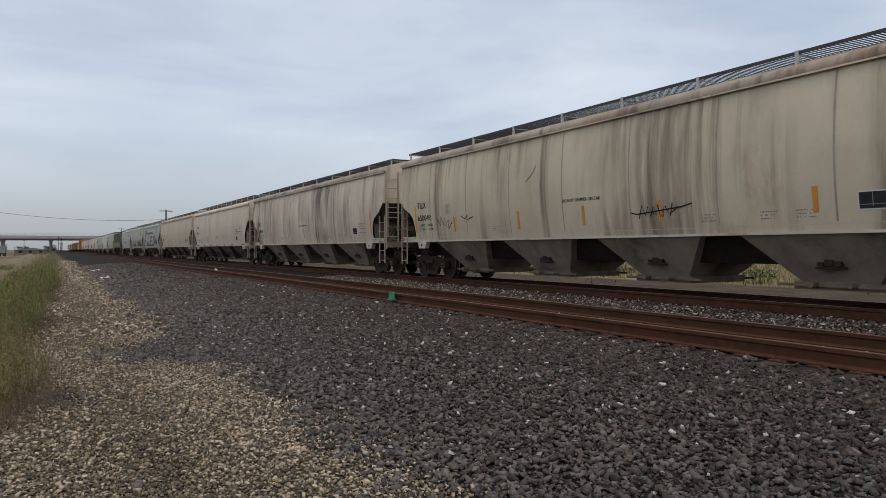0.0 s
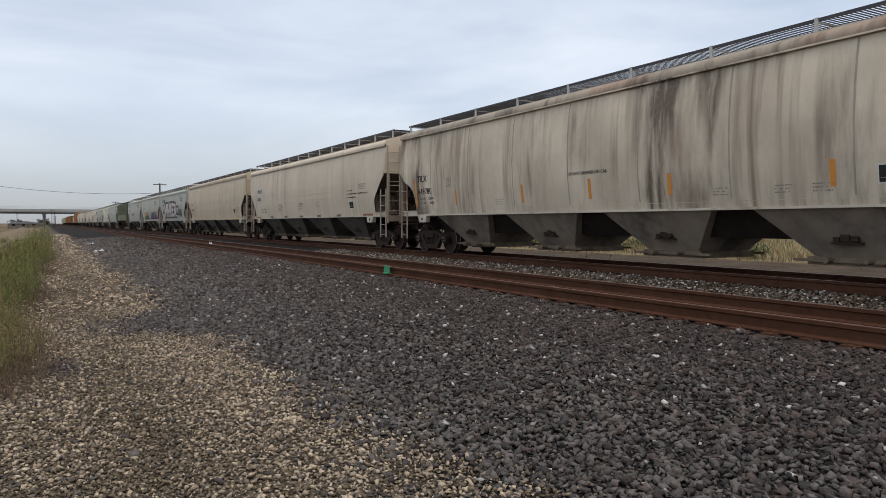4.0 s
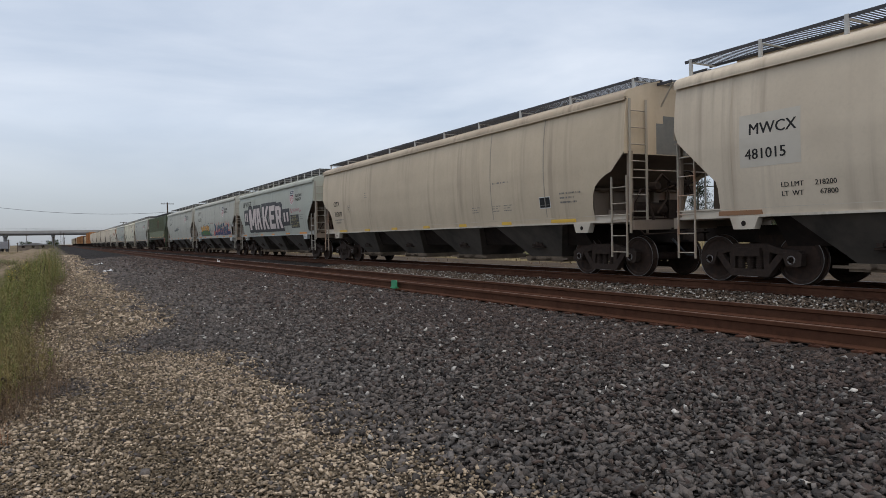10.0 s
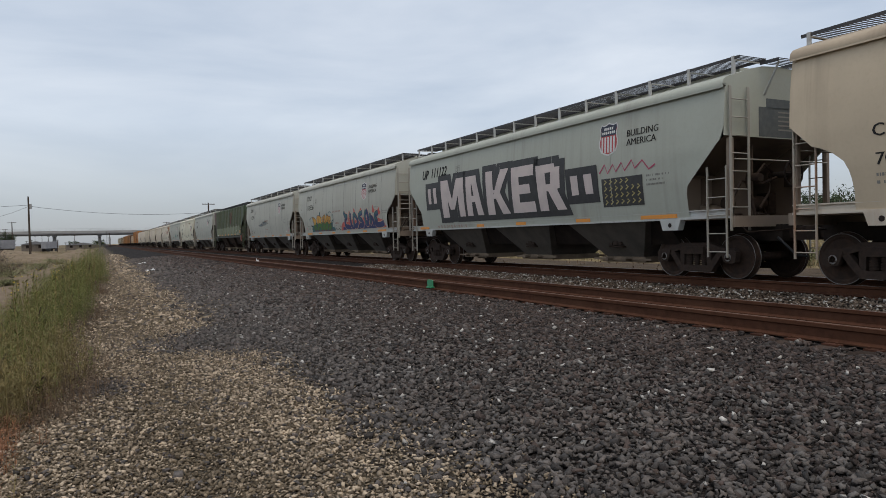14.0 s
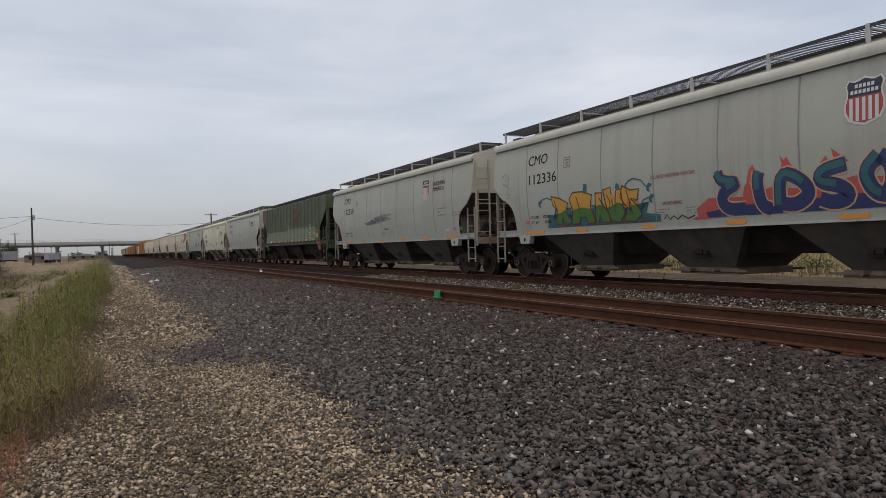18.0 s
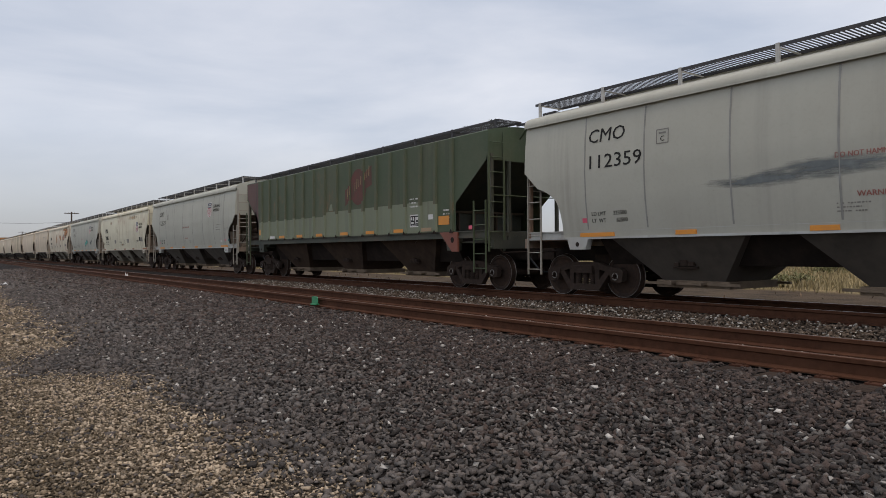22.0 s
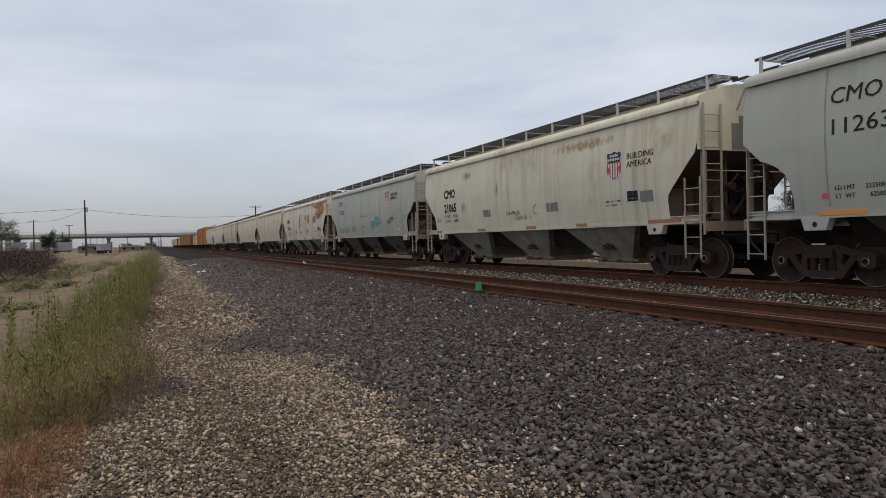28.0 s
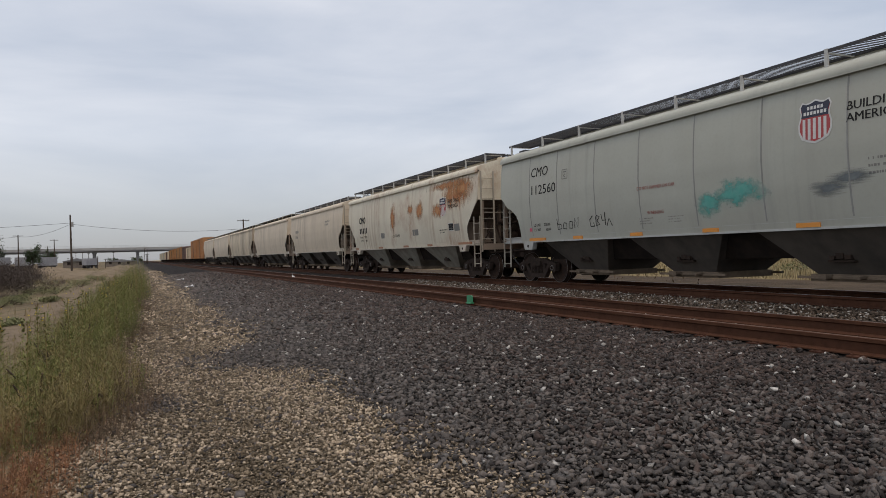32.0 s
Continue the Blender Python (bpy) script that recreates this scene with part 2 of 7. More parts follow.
M_WHEEL = material("wheel_iron", (0.046, 0.031, 0.024), 0.9, 0.0, (0.075, 0.044, 0.030), 4.0, 0.7, (0.02, 0.018, 0.018), 9.0, 0.5)
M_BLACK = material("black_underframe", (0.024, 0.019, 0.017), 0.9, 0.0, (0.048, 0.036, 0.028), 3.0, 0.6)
M_GRATE = material("dark_steel_grating", (0.045, 0.046, 0.052), 0.7, 0.2, (0.09, 0.075, 0.06), 4.0, 0.5)
M_HOSE = material("black_rubber_hose", (0.015, 0.015, 0.016), 0.6)


# ---- mesh helpers ----
class Shape:
    """Collects faces for one mesh: boxes, prisms, tubes and sheets."""

    def __init__(self):
        self.v, self.f, self.smooth, self.mi = [], [], [], []

    def add(self, vs, fs, smooth=False, mi=0):
        o = len(self.v)
        self.v += [tuple(p) for p in vs]
        self.f += [tuple(i + o for i in q) for q in fs]
        self.smooth += [smooth] * len(fs)
        self.mi += [mi] * len(fs)
        return self

    def box(self, x0, x1, y0, y1, z0, z1, mi=0):
        vs = [(x, y, z) for z in (z0, z1) for y in (y0, y1) for x in (x0, x1)]
        return self.add(vs, [(0, 2, 3, 1), (4, 5, 7, 6), (0, 1, 5, 4), (2, 6, 7, 3), (0, 4, 6, 2), (1, 3, 7, 5)], False, mi)

    def tilted(self, size, m, mi=0):
        """A box of that size round the origin, laid by the matrix m."""
        a, b, c = (s / 2 for s in size)
        vs = [m @ Vector((x, y, z)) for z in (-c, c) for y in (-b, b) for x in (-a, a)]
        return self.add(vs, [(0, 2, 3, 1), (4, 5, 7, 6), (0, 1, 5, 4), (2, 6, 7, 3), (0, 4, 6, 2), (1, 3, 7, 5)], False, mi)

    def bar(self, p, q, w, d=None, mi=0):
        """A square bar from p to q."""
        p, q = Vector(p), Vector(q)
        m = (q - p).to_track_quat("Z", "Y").to_matrix().to_4x4()
        m.translation = (p + q) / 2
        return self.tilted((w, d or w, (q - p).length), m, mi)

    def tube(self, p, q, r, r2=None, n=8, mi=0, smooth=True):
        p, q = Vector(p), Vector(q)
        r2 = r if r2 is None else r2
        m = (q - p).to_track_quat("Z", "Y").to_matrix()
        ring = [m @ Vector((math.cos(2 * math.pi * i / n), math.sin(2 * math.pi * i / n), 0)) for i in range(n)]
        self.add([p + r * d for d in ring] + [q + r2 * d for d in ring],
                 [(i, (i + 1) % n, n + (i + 1) % n, n + i) for i in range(n)], smooth, mi)
        return self.add([p + r * d for d in ring] + [q + r2 * d for d in ring],
                        [tuple(range(n))[::-1], tuple(range(n, 2 * n))], False, mi)

    def pipe(self, pts, r, n=6, mi=0):
        """One continuous tube through the points."""
        pts = [Vector(p) for p in pts]
        rows = []
        for k, p in enumerate(pts):
            way = pts[min(k + 1, len(pts) - 1)] - pts[max(k - 1, 0)]
            m = way.to_track_quat("Z", "Y").to_matrix()
            rows.append([p + r * (m @ Vector((math.cos(2 * math.pi * i / n), math.sin(2 * math.pi * i / n), 0))) for i in range(n + 1)])
        return self.sheet(rows, True, mi)

    def prism(self, outline, x0, x1, mi=0, axis="x"):
        """An outline in the plane across the axis, as thick as x0 to x1. For axis x it gives (y, z), for axis y (x, z)."""
        n = len(outline)
        put = (lambda u, v, w: (w, u, v)) if axis == "x" else ((lambda u, v, w: (u, w, v)) if axis == "y" else (lambda u, v, w: (u, v, w)))
        vs = [put(u, v, x0) for u, v in outline] + [put(u, v, x1) for u, v in outline]
        fs = [(i, (i + 1) % n, n + (i + 1) % n, n + i) for i in range(n)]
        return self.add(vs, fs + [tuple(range(n))[::-1], tuple(range(n, 2 * n))], False, mi)

    def spin(self, profile, axis_at=(0, 0, 0), n=24, mi=0, smooth=True):
        """A closed profile of (x, r), turned about the x axis."""
        k = len(profile)
        ax, ay, az = axis_at
        vs = [(ax + x, ay + r * math.cos(2 * math.pi * i / n), az + r * math.sin(2 * math.pi * i / n)) for i in range(n) for x, r in profile]
        fs = [(i * k + j, i * k + (j + 1) % k, ((i + 1) % n) * k + (j + 1) % k, ((i + 1) % n) * k + j) for i in range(n) for j in range(k)]
        return self.add(vs, fs, smooth, mi)

    def sheet(self, rows, smooth=True, mi=0):
        """A grid of points, row by row."""
        k = len(rows[0])
        vs = [p for r in rows for p in r]
        fs = [(i * k + j, i * k + j + 1, (i + 1) * k + j + 1, (i + 1) * k + j) for i in range(len(rows) - 1) for j in range(k - 1)]
        return self.add(vs, fs, smooth, mi)

    def mesh(self, name, mats):
        me = bpy.data.meshes.new(name)
        me.from_pydata(self.v, [], self.f)
        for m in mats if isinstance(mats, (list, tuple)) else [mats]:
            me.materials.append(m)
        me.polygons.foreach_set("use_smooth", self.smooth)
        me.polygons.foreach_set("material_index", self.mi)
        bm = bmesh.new()
        bm.from_mesh(me)
        bmesh.ops.recalc_face_normals(bm, faces=bm.faces)
        bm.to_mesh(me)
        bm.free()
        me.update()
        return me


def part(name, shape, mats, parent, label=""):
    ob = new(name, shape.mesh(name, mats) if isinstance(shape, Shape) else shape)
    ob.parent = parent
    return tagged(ob, label) if label else ob


def thing(name, shape, mats, label, category, group="", kind=""):
    ob = new(name, shape.mesh(name, mats) if isinstance(shape, Shape) else shape)
    return tagged(ob, label, category, group, kind)


def stem(name, label, category, group="", m=None, kind=""):
    """An Empty at the base of a thing made of parts."""
    ob = new(name)
    ob.empty_display_size = 0.2
    if m is not None:
        ob.matrix_basis = m
    return tagged(ob, label, category, group, kind)


# ---- ground, ballast and rails ----
XT, ZT = 4.81, 0.15      # the train's track: its middle and the cars' own ground level
DROP = 0.055             # the rail tops lie this much lower
PROFILE = ((-2600, -1.5), (-400, -1.2), (-120, -0.4), (-60, -0.5), (-34, -0.9), (-22, -1.5), (-15, -1.55), (-11.5, -1.15), (-9.3, -0.78), (-8.2, -0.62),
           (-7.0, -0.58), (-6.0, -0.55), (-4.6, -0.46), (-3.2, -0.34), (-2.0, -0.30), (-1.3, -0.288), (-0.2, -0.285), (0.3, -0.29), (1.5, -0.28), (2.6, -0.20),
           (3.6, -0.12), (6.2, -0.11), (7.6, -0.16), (8.6, -0.30), (10.5, -0.34), (13, -0.32), (30, -0.34), (90, -0.45), (400, -1.2), (2600, -1.5))


def ground_z(x):
    for (a, za), (b, zb) in zip(PROFILE, PROFILE[1:]):
        if a <= x <= b:
            return za + (zb - za) * (x - a) / (b - a)
    return -1.5


def ground_material():
    m = bpy.data.materials.new("ground_mix")
    m.use_nodes = True
    n, l = m.node_tree.nodes, m.node_tree.links
    b = n["Principled BSDF"]
    b.inputs["Roughness"].default_value = 0.97
    b.inputs["Specular IOR Level"].default_value = 0.08
    co = n.new("ShaderNodeTexCoord")
    sep = n.new("ShaderNodeSeparateXYZ")
    l.new(co.outputs["Object"], sep.inputs["Vector"])

    def noise_of(scale, detail=4.0, rough=0.6):
        t = n.new("ShaderNodeTexNoise")
        t.inputs["Scale"].default_value, t.inputs["Detail"].default_value = scale, detail
        t.inputs["Roughness"].default_value = rough
        l.new(co.outputs["Object"], t.inputs["Vector"])
        return t.outputs["Fac"]

    def ramp(value, lo, hi, top=1.0):
        r = n.new("ShaderNodeMapRange")
        r.inputs["From Min"].default_value, r.inputs["From Max"].default_value = lo, hi
        r.inputs["To Max"].default_value = top
        l.new(value, r.inputs["Value"])
        return r.outputs["Result"]

    def blend(a, c, factor):
        x = n.new("ShaderNodeMix")
        x.data_type = "RGBA"
        l.new(factor, x.inputs["Factor"])
        for socket, v in (("A", a), ("B", c)):
            if isinstance(v, tuple):
                x.inputs[socket].default_value = (*v, 1)
            else:
                l.new(v, x.inputs[socket])
        return x.outputs["Result"]

    wob = n.new("ShaderNodeMath")
    wob.operation = "MULTIPLY_ADD"
    l.new(noise_of(0.55, 5.0), wob.inputs[0])
    wob.inputs[1].default_value = 2.6
    l.new(sep.outputs["X"], wob.inputs[2])
    x = wob.outputs[0]
    field = blend((0.115, 0.086, 0.054), (0.22, 0.17, 0.105), ramp(noise_of(0.06), 0.4, 0.6))
    field = blend(field, (0.072, 0.068, 0.036), ramp(noise_of(0.3, 6.0), 0.5, 0.66, 0.75))
    path = blend((0.115, 0.090, 0.060), (0.040, 0.031, 0.022), ramp(noise_of(28.0), 0.42, 0.6))
    path = blend(path, (0.18, 0.135, 0.085), ramp(noise_of(0.8, 5.0), 0.5, 0.7, 0.6))
    path = blend(path, (0.20, 0.185, 0.155), ramp(noise_of(45.0, 2.0), 0.56, 0.64, 0.7))
    # bed under the ballast: near-black colour stands in for shade between the stones
    shaded_bed = blend((0.028, 0.024, 0.022), (0.007, 0.006, 0.006), ramp(noise_of(22.0), 0.42, 0.6))
    shaded_bed = blend(shaded_bed, (0.060, 0.052, 0.047), ramp(noise_of(38.0, 2.0), 0.55, 0.65, 0.8))
    # a sandy lane runs along beyond the weeds
    lane = n.new("ShaderNodeMath")
    lane.operation = "MULTIPLY_ADD"
    l.new(sep.outputs["Y"], lane.inputs[0])
    lane.inputs[1].default_value = 0.022
    l.new(x, lane.inputs[2])
    sand = blend((0.20, 0.152, 0.103), (0.145, 0.110, 0.075), ramp(noise_of(1.6, 6.0), 0.4, 0.62))
    out = blend(field, sand, ramp(lane.outputs[0], -11.1, -10.6))
    out = blend(out, field, ramp(lane.outputs[0], -9.2, -8.8))
    out = blend(out, path, ramp(x, -7.4, -6.9))
    out = blend(out, shaded_bed, ramp(x, -4.9, -4.2))
    dirt = blend((0.090, 0.065, 0.043), (0.050, 0.037, 0.026), ramp(noise_of(1.1, 6.0), 0.4, 0.62))
    dirt = blend(dirt, (0.13, 0.104, 0.077), ramp(noise_of(16.0, 5.0), 0.52, 0.66, 0.6))
    out = blend(out, dirt, ramp(x, 9.2, 9.9))
    straw = blend((0.30, 0.235, 0.125), (0.20, 0.155, 0.085), ramp(noise_of(0.5, 6.0), 0.4, 0.62))
    out = blend(out, straw, ramp(x, 16.2, 17.6))
    l.new(out, b.inputs["Base Color"])
    bp = n.new("ShaderNodeBump")
    bp.inputs["Strength"].default_value, bp.inputs["Distance"].default_value = 0.9, 0.03
    l.new(noise_of(24.0, 3.0), bp.inputs["Height"])
    l.new(bp.outputs["Normal"], b.inputs["Normal"])
    return m


M_GROUND = ground_material()


def build_ground():
    xs = sorted({p[0] for p in PROFILE} | {round(-9.5 + 0.25 * i, 2) for i in range(60)})
    ys = [-2500, -900, -300, -100, -40, -15] + [-6 + 0.5 * i for i in range(60)] + [25, 27, 30, 34, 40, 50, 60, 75, 95, 120, 160, 220, 300, 450, 700, 1100, 1800, 4000]
    rows = []
    for y in ys:
        row = []
        for x in xs:
            z = ground_z(x)
            if x < -9.2:
                z += min(1.0, (-9.2 - x) / 6) * 0.35 * noise.noise((x * 0.12, y * 0.06, 7.0))
            elif x > 12:
                z += min(1.0, (x - 12) / 10) * 0.3 * noise.noise((x * 0.1, y * 0.05, 9.0))
            row.append((x, y, z))
        rows.append(row)
    return thing("ground", Shape().sheet(rows), M_GROUND, "bare ground with dark ballast, pale gravel path and dry field", "ground", kind="structure")


ground = build_ground()

RAIL = ((-0.0375, 0.0), (-0.037, -0.040), (-0.009, -0.054), (-0.009, -0.150), (-0.076, -0.172), (-0.076, -0.186),
        (0.076, -0.186), (0.076, -0.172), (0.009, -0.150), (0.009, -0.054), (0.037, -0.040), (0.0375, 0.0), (0.027, 0.004), (-0.027, 0.004))


def build_track(x, z, name, label, cant=0.0, tall=1.0):
    """A track whose rail tops lie at z; tall stretches a heavier rail's section."""
    track = stem(name, label, "railway track", m=pose(x, 0, z, 0, cant))
    for dx in (-0.755, 0.755):
        s = Shape()
        s.prism([(dx + a, b * tall - 0.004) for a, b in RAIL], -80, 1500, axis="y")
        part("rail", s, M_RAIL, track, "rusty steel rail with a worn head")
        part("rail_head", Shape().box(dx - 0.026, dx + 0.026, -80, 1500, 0.0005, 0.003), M_RAILTOP if dx > 0 or cant == 0 else M_RAILDULL, track, "worn running surface")
    foot = -0.187 * tall
    tie = Shape().box(-1.3, 1.3, -0.115, 0.115, foot - 0.213, foot - 0.021).mesh("tie", M_TIE)
    plate = Shape().box(-0.18, 0.18, -0.10, 0.10, foot - 0.021, foot)
    for a in (-0.13, 0.13):
        for b in (-0.06, 0.06):
            plate.box(a - 0.012, a + 0.012, b - 0.012, b + 0.012, foot - 0.003, foot + 0.022)
    plate = plate.mesh("tie_plate", M_PLATE)
    rest, rest_plates = Shape(), Shape()
    for i in range(-12, 500):
        y = 0.27 + i * 0.5
        if i < 90:
            ob = part("tie", tie, None, track)
            ob.location = (random.uniform(-0.04, 0.04), y, random.uniform(-0.008, 0.004))
            ob.rotation_euler = (0, 0, random.uniform(-0.02, 0.02))
            for dx in (-0.755, 0.755):
                p = part("tie_plate", plate, None, track)
                p.location = (dx, y, 0)
        else:
            rest.box(-1.3, 1.3, y - 0.115, y + 0.115, foot - 0.213, foot - 0.021)
            for dx in (-0.755, 0.755):
                rest_plates.box(dx - 0.18, dx + 0.18, y - 0.1, y + 0.1, foot - 0.021, foot)
    tagged(part("tie_rest", rest, M_TIE, track), kind="stuff")
    tagged(part("tie_plate_rest", rest_plates, M_PLATE, track), kind="stuff")
    return track


build_track(0.755, -0.038, "railway_track", "empty railway track with rusty rails on wooden ties", -0.5, 1.12)
build_track(XT, ZT - DROP, "railway_track", "railway track with rusty rails under the freight train")


# ---- freight cars ----
# front and rear end of each car's body along the track at 0 s
ENDS = ((3.07, 22.67), (24.14, 43.75), (45.05, 64.50), (65.92, 85.62), (87.07, 102.44), (103.93, 119.48), (120.92, 136.36), (137.79, 154.52),
        (155.98, 171.55), (172.83, 189.24), (190.69, 206.41), (208.14, 224.67), (226.0, 241.2))
SPEED, GAIN = 5.2998, 0.03166


def travelled(t):
    return SPEED * t + 0.5 * GAIN * t * t


def lerp_table(table, z):
    for (a, va), (b, vb) in zip(table, table[1:]):
        if a <= z <= b:
            return va + (vb - va) * (z - a) / (b - a)
    return table[0][1] if z < table[0][0] else table[-1][1]


ROUND = ((1.20, 1.47), (1.5, 1.525), (2.0, 1.59), (2.6, 1.62), (3.2, 1.60), (3.7, 1.55), (4.03, 1.49))      # height, half width
FLAT = ((1.47, 1.56), (3.97, 1.56))
EAR = ((1.20, 1.10), (1.55, 1.12), (1.85, 1.08), (2.05, 0.98), (2.2, 0.80), (2.3, 0.60), (2.36, 0.42), (2.75, 0.0), (4.03, 0.0))  # height, how far the side is cut back
EAR_FLAT = ((1.47, 1.32), (2.22, 1.32), (2.26, 1.28), (3.28, 0.0), (3.97, 0.0))
EAR_ANGLED = ((1.20, 1.02), (1.85, 1.02), (1.9, 0.98), (2.78, 0.06), (2.86, 0.0), (4.03, 0.0))


def roof_line(wide, eave, style):
    """Half the roof's section, from the lip over the side to the crown."""
    e = lerp_table(wide, eave)
    if style == "flat":
        return [(e, eave), (e * 0.97, eave + 0.03), (e * 0.82, eave + 0.085), (e * 0.6, eave + 0.14), (e * 0.35, eave + 0.18), (0, eave + 0.19)]
    return [(e + 0.078, eave - 0.03), (e + 0.084, eave + 0.02), (e + 0.06, eave + 0.10), (e - 0.0, eave + 0.16), (e - 0.10, eave + 0.20), (1.20, eave + 0.27), (0.9, eave + 0.37), (0.5, eave + 0.46), (0, eave + 0.49)]


def shell(half, style, eave):
    """Sides, roof and end sheets of a covered hopper in one plate-steel skin."""
    wide, ear = {"round": (ROUND, EAR), "angled": (ROUND, EAR_ANGLED), "flat": (FLAT, EAR_FLAT)}[style]
    zs = [wide[0][0] + 0.02, 1.35 if style != "flat" else 1.51, 1.55, 1.75, 1.9, 2.05, 2.15, 2.2, 2.25, 2.3, 2.36, 2.5, 2.62, 2.75, 3.0, 3.25, 3.45, 3.6]
    zs = sorted(z for z in zs if z >= wide[0][0]) + [eave]
    s = Shape()
    for side in (-1, 1):
        rows = []
        for z in zs:
            ye = half - lerp_table(ear, z)
            rows.append([(side * lerp_table(wide, z), -ye + 2 * ye * i / 16, z) for i in range(17)])
        s.sheet(rows)
    roof = roof_line(wide, eave, style)
    roof = roof + [(-x, z) for x, z in roof[-2::-1]]
    s.sheet([[(x, y, z) for x, z in roof] for y in (-half, -half / 2, 0, half / 2, half)], True, 1)
    low = {"round": 2.72, "angled": 2.82, "flat": 3.25}[style]
    for e in (-1, 1):
        cap = [(e_x, e * half, z) for e_x, z in [(lerp_table(wide, z), z) for z in (low, 3.0, 3.4, 3.7, eave)] if z <= eave]
        face = cap + [(x, e * half, z) for x, z in roof[1:-1]] + [(-p[0], p[1], p[2]) for p in cap[::-1]]
        s.add(face, [tuple(range(len(face)))])
    return s


def slope_sheet(half, style, e):
    """The sloped floor sheet under one end of the body."""
    wide = FLAT if style == "flat" else ROUND
    low = {"round": 2.72, "angled": 2.82, "flat": 3.25}[style]
    w1, run = lerp_table(wide, low) - 0.03, (low - 1.2) * 1.8
    return Shape().sheet([[(-w1, e * half, low), (w1, e * half, low)], [(-1.3, e * (half - run), 1.2), (1.3, e * (half - run), 1.2)]], False)


def hopper_pocket(y0, y1, zt, zb, gate, lean=0.0):
    """One discharge pocket: four sloped sheets down to a gate, the side sheets leaning far inwards."""
    yc, w = (y0 + y1) / 2 + lean, gate / 2
    t = [(-1.43, y0 + 0.44, zt), (1.43, y0 + 0.44, zt), (1.43, y1 - 0.44, zt), (-1.43, y1 - 0.44, zt)]
    b = [(-0.78, yc - w, zb), (0.78, yc - w, zb), (0.78, yc + w, zb), (-0.78, yc + w, zb)]
    s = Shape()
    s.add(t + b, [(0, 1, 5, 4), (1, 2, 6, 5), (2, 3, 7, 6), (3, 0, 4, 7), (4, 5, 6, 7)])
    return s, yc


def wheelset():
    s = Shape()
    for e in (-1, 1):
        rim = [(-0.055, 0.457), (0.060, 0.457), (0.072, 0.487), (0.085, 0.487), (0.092, 0.455), (0.085, 0.40), (0.03, 0.36), (0.02, 0.14), (0.07, 0.12), (0.07, 0.09), (-0.07, 0.09), (-0.06, 0.14), (-0.035, 0.36), (-0.055, 0.395)]
        s.spin([(e * (0.755) - e * x, r) for x, r in rim], n=32, smooth=False)
        s.spin([(e * (0.755 + 0.0552), 0.456), (e * (0.755 + 0.0552), 0.425), (e * (0.755 + 0.054), 0.425), (e * (0.755 + 0.054), 0.456)], n=32)
        s.spin([(e * (0.755 + 0.0560), 0.457), (e * (0.755 + 0.0560), 0.443), (e * (0.755 + 0.0553), 0.443), (e * (0.755 + 0.0553), 0.457)], n=40, mi=1)
        s.spin([(e * 0.755 - e * 0.0605, 0.4575), (e * 0.755 - e * 0.0725, 0.4885), (e * 0.755 - e * 0.0845, 0.4885), (e * 0.755 - e * 0.0605, 0.45)], n=32, mi=1)
        s.spin([(e * 0.82, 0.075), (e * 1.02, 0.10), (e * 1.07, 0.10), (e * 1.08, 0.06), (e * 1.08, 0.01), (e * 0.82, 0.01)], n=14)
        s.spin([(e * 1.0815, 0.085), (e * 1.0815, 0.055), (e * 1.081, 0.055), (e * 1.081, 0.085)], n=14, mi=1)
        for i in range(3):
            a = i * 2.094
            s.tube((e * 1.07, 0.055 * math.cos(a), 0.055 * math.sin(a)), (e * 1.095, 0.055 * math.cos(a), 0.055 * math.sin(a)), 0.018, n=6)
    s.tube((-0.82, 0, 0), (0.82, 0, 0), 0.085, n=12)
    return s.mesh("wheelset", [M_WHEEL, M_TREAD])


WHEELSET = None


def side_frame():
    """Cast side frame: a bow over two axle boxes with a spring opening in the middle."""
    s = Shape()
    # bars round the openings, so that light shows through
    s.prism([(-1.10, 0.54), (-1.02, 0.63), (-0.68, 0.66), (-0.40, 0.76), (0.40, 0.76), (0.68, 0.66), (1.02, 0.63), (1.10, 0.54), (0.98, 0.52), (0.64, 0.55), (0.38, 0.62), (-0.38, 0.62), (-0.64, 0.55), (-0.98, 0.52)], -0.07, 0.07)
    s.prism([(-0.76, 0.56), (-0.60, 0.56), (-0.36, 0.28), (0.36, 0.28), (0.60, 0.56), (0.76, 0.56), (0.42, 0.14), (-0.42, 0.14)], -0.07, 0.07)
    for e in (-1, 1):
        s.prism([(e * 0.30, 0.62), (e * 0.44, 0.62), (e * 0.42, 0.26), (e * 0.32, 0.26)], -0.06, 0.06)
        s.prism([(e * 0.70, 0.60), (e * 1.10, 0.58), (e * 1.08, 0.36), (e * 1.0, 0.33), (e * 0.78, 0.36)], -0.09, 0.05)
    return s.mesh("side_frame", M_TRUCK)


def coil_springs():
    s = Shape()
    for y in (-0.2, 0.0, 0.2):
        for k in range(6):
            z = 0.30 + k * 0.045
            s.tube((0, y, z), (0, y, z + 0.024), 0.085, n=10)
        s.tube((0, y, 0.28), (0, y, 0.58), 0.06, n=8)
    return s.mesh("spring_nest", M_TRUCK)


def bolster():
    s = Shape()
    s.box(-1.12, 1.12, -0.28, 0.28, 0.52, 0.68)
    s.box(-0.35, 0.35, -0.3, 0.3, 0.66, 0.92)
    s.box(-0.9, 0.9, -0.75, -0.68, 0.36, 0.48)
    s.box(-0.9, 0.9, 0.68, 0.75, 0.36, 0.48)
    return s.mesh("bolster", M_TRUCK)


FRAME, SPRINGS, BOLSTER = side_frame(), coil_springs(), bolster()
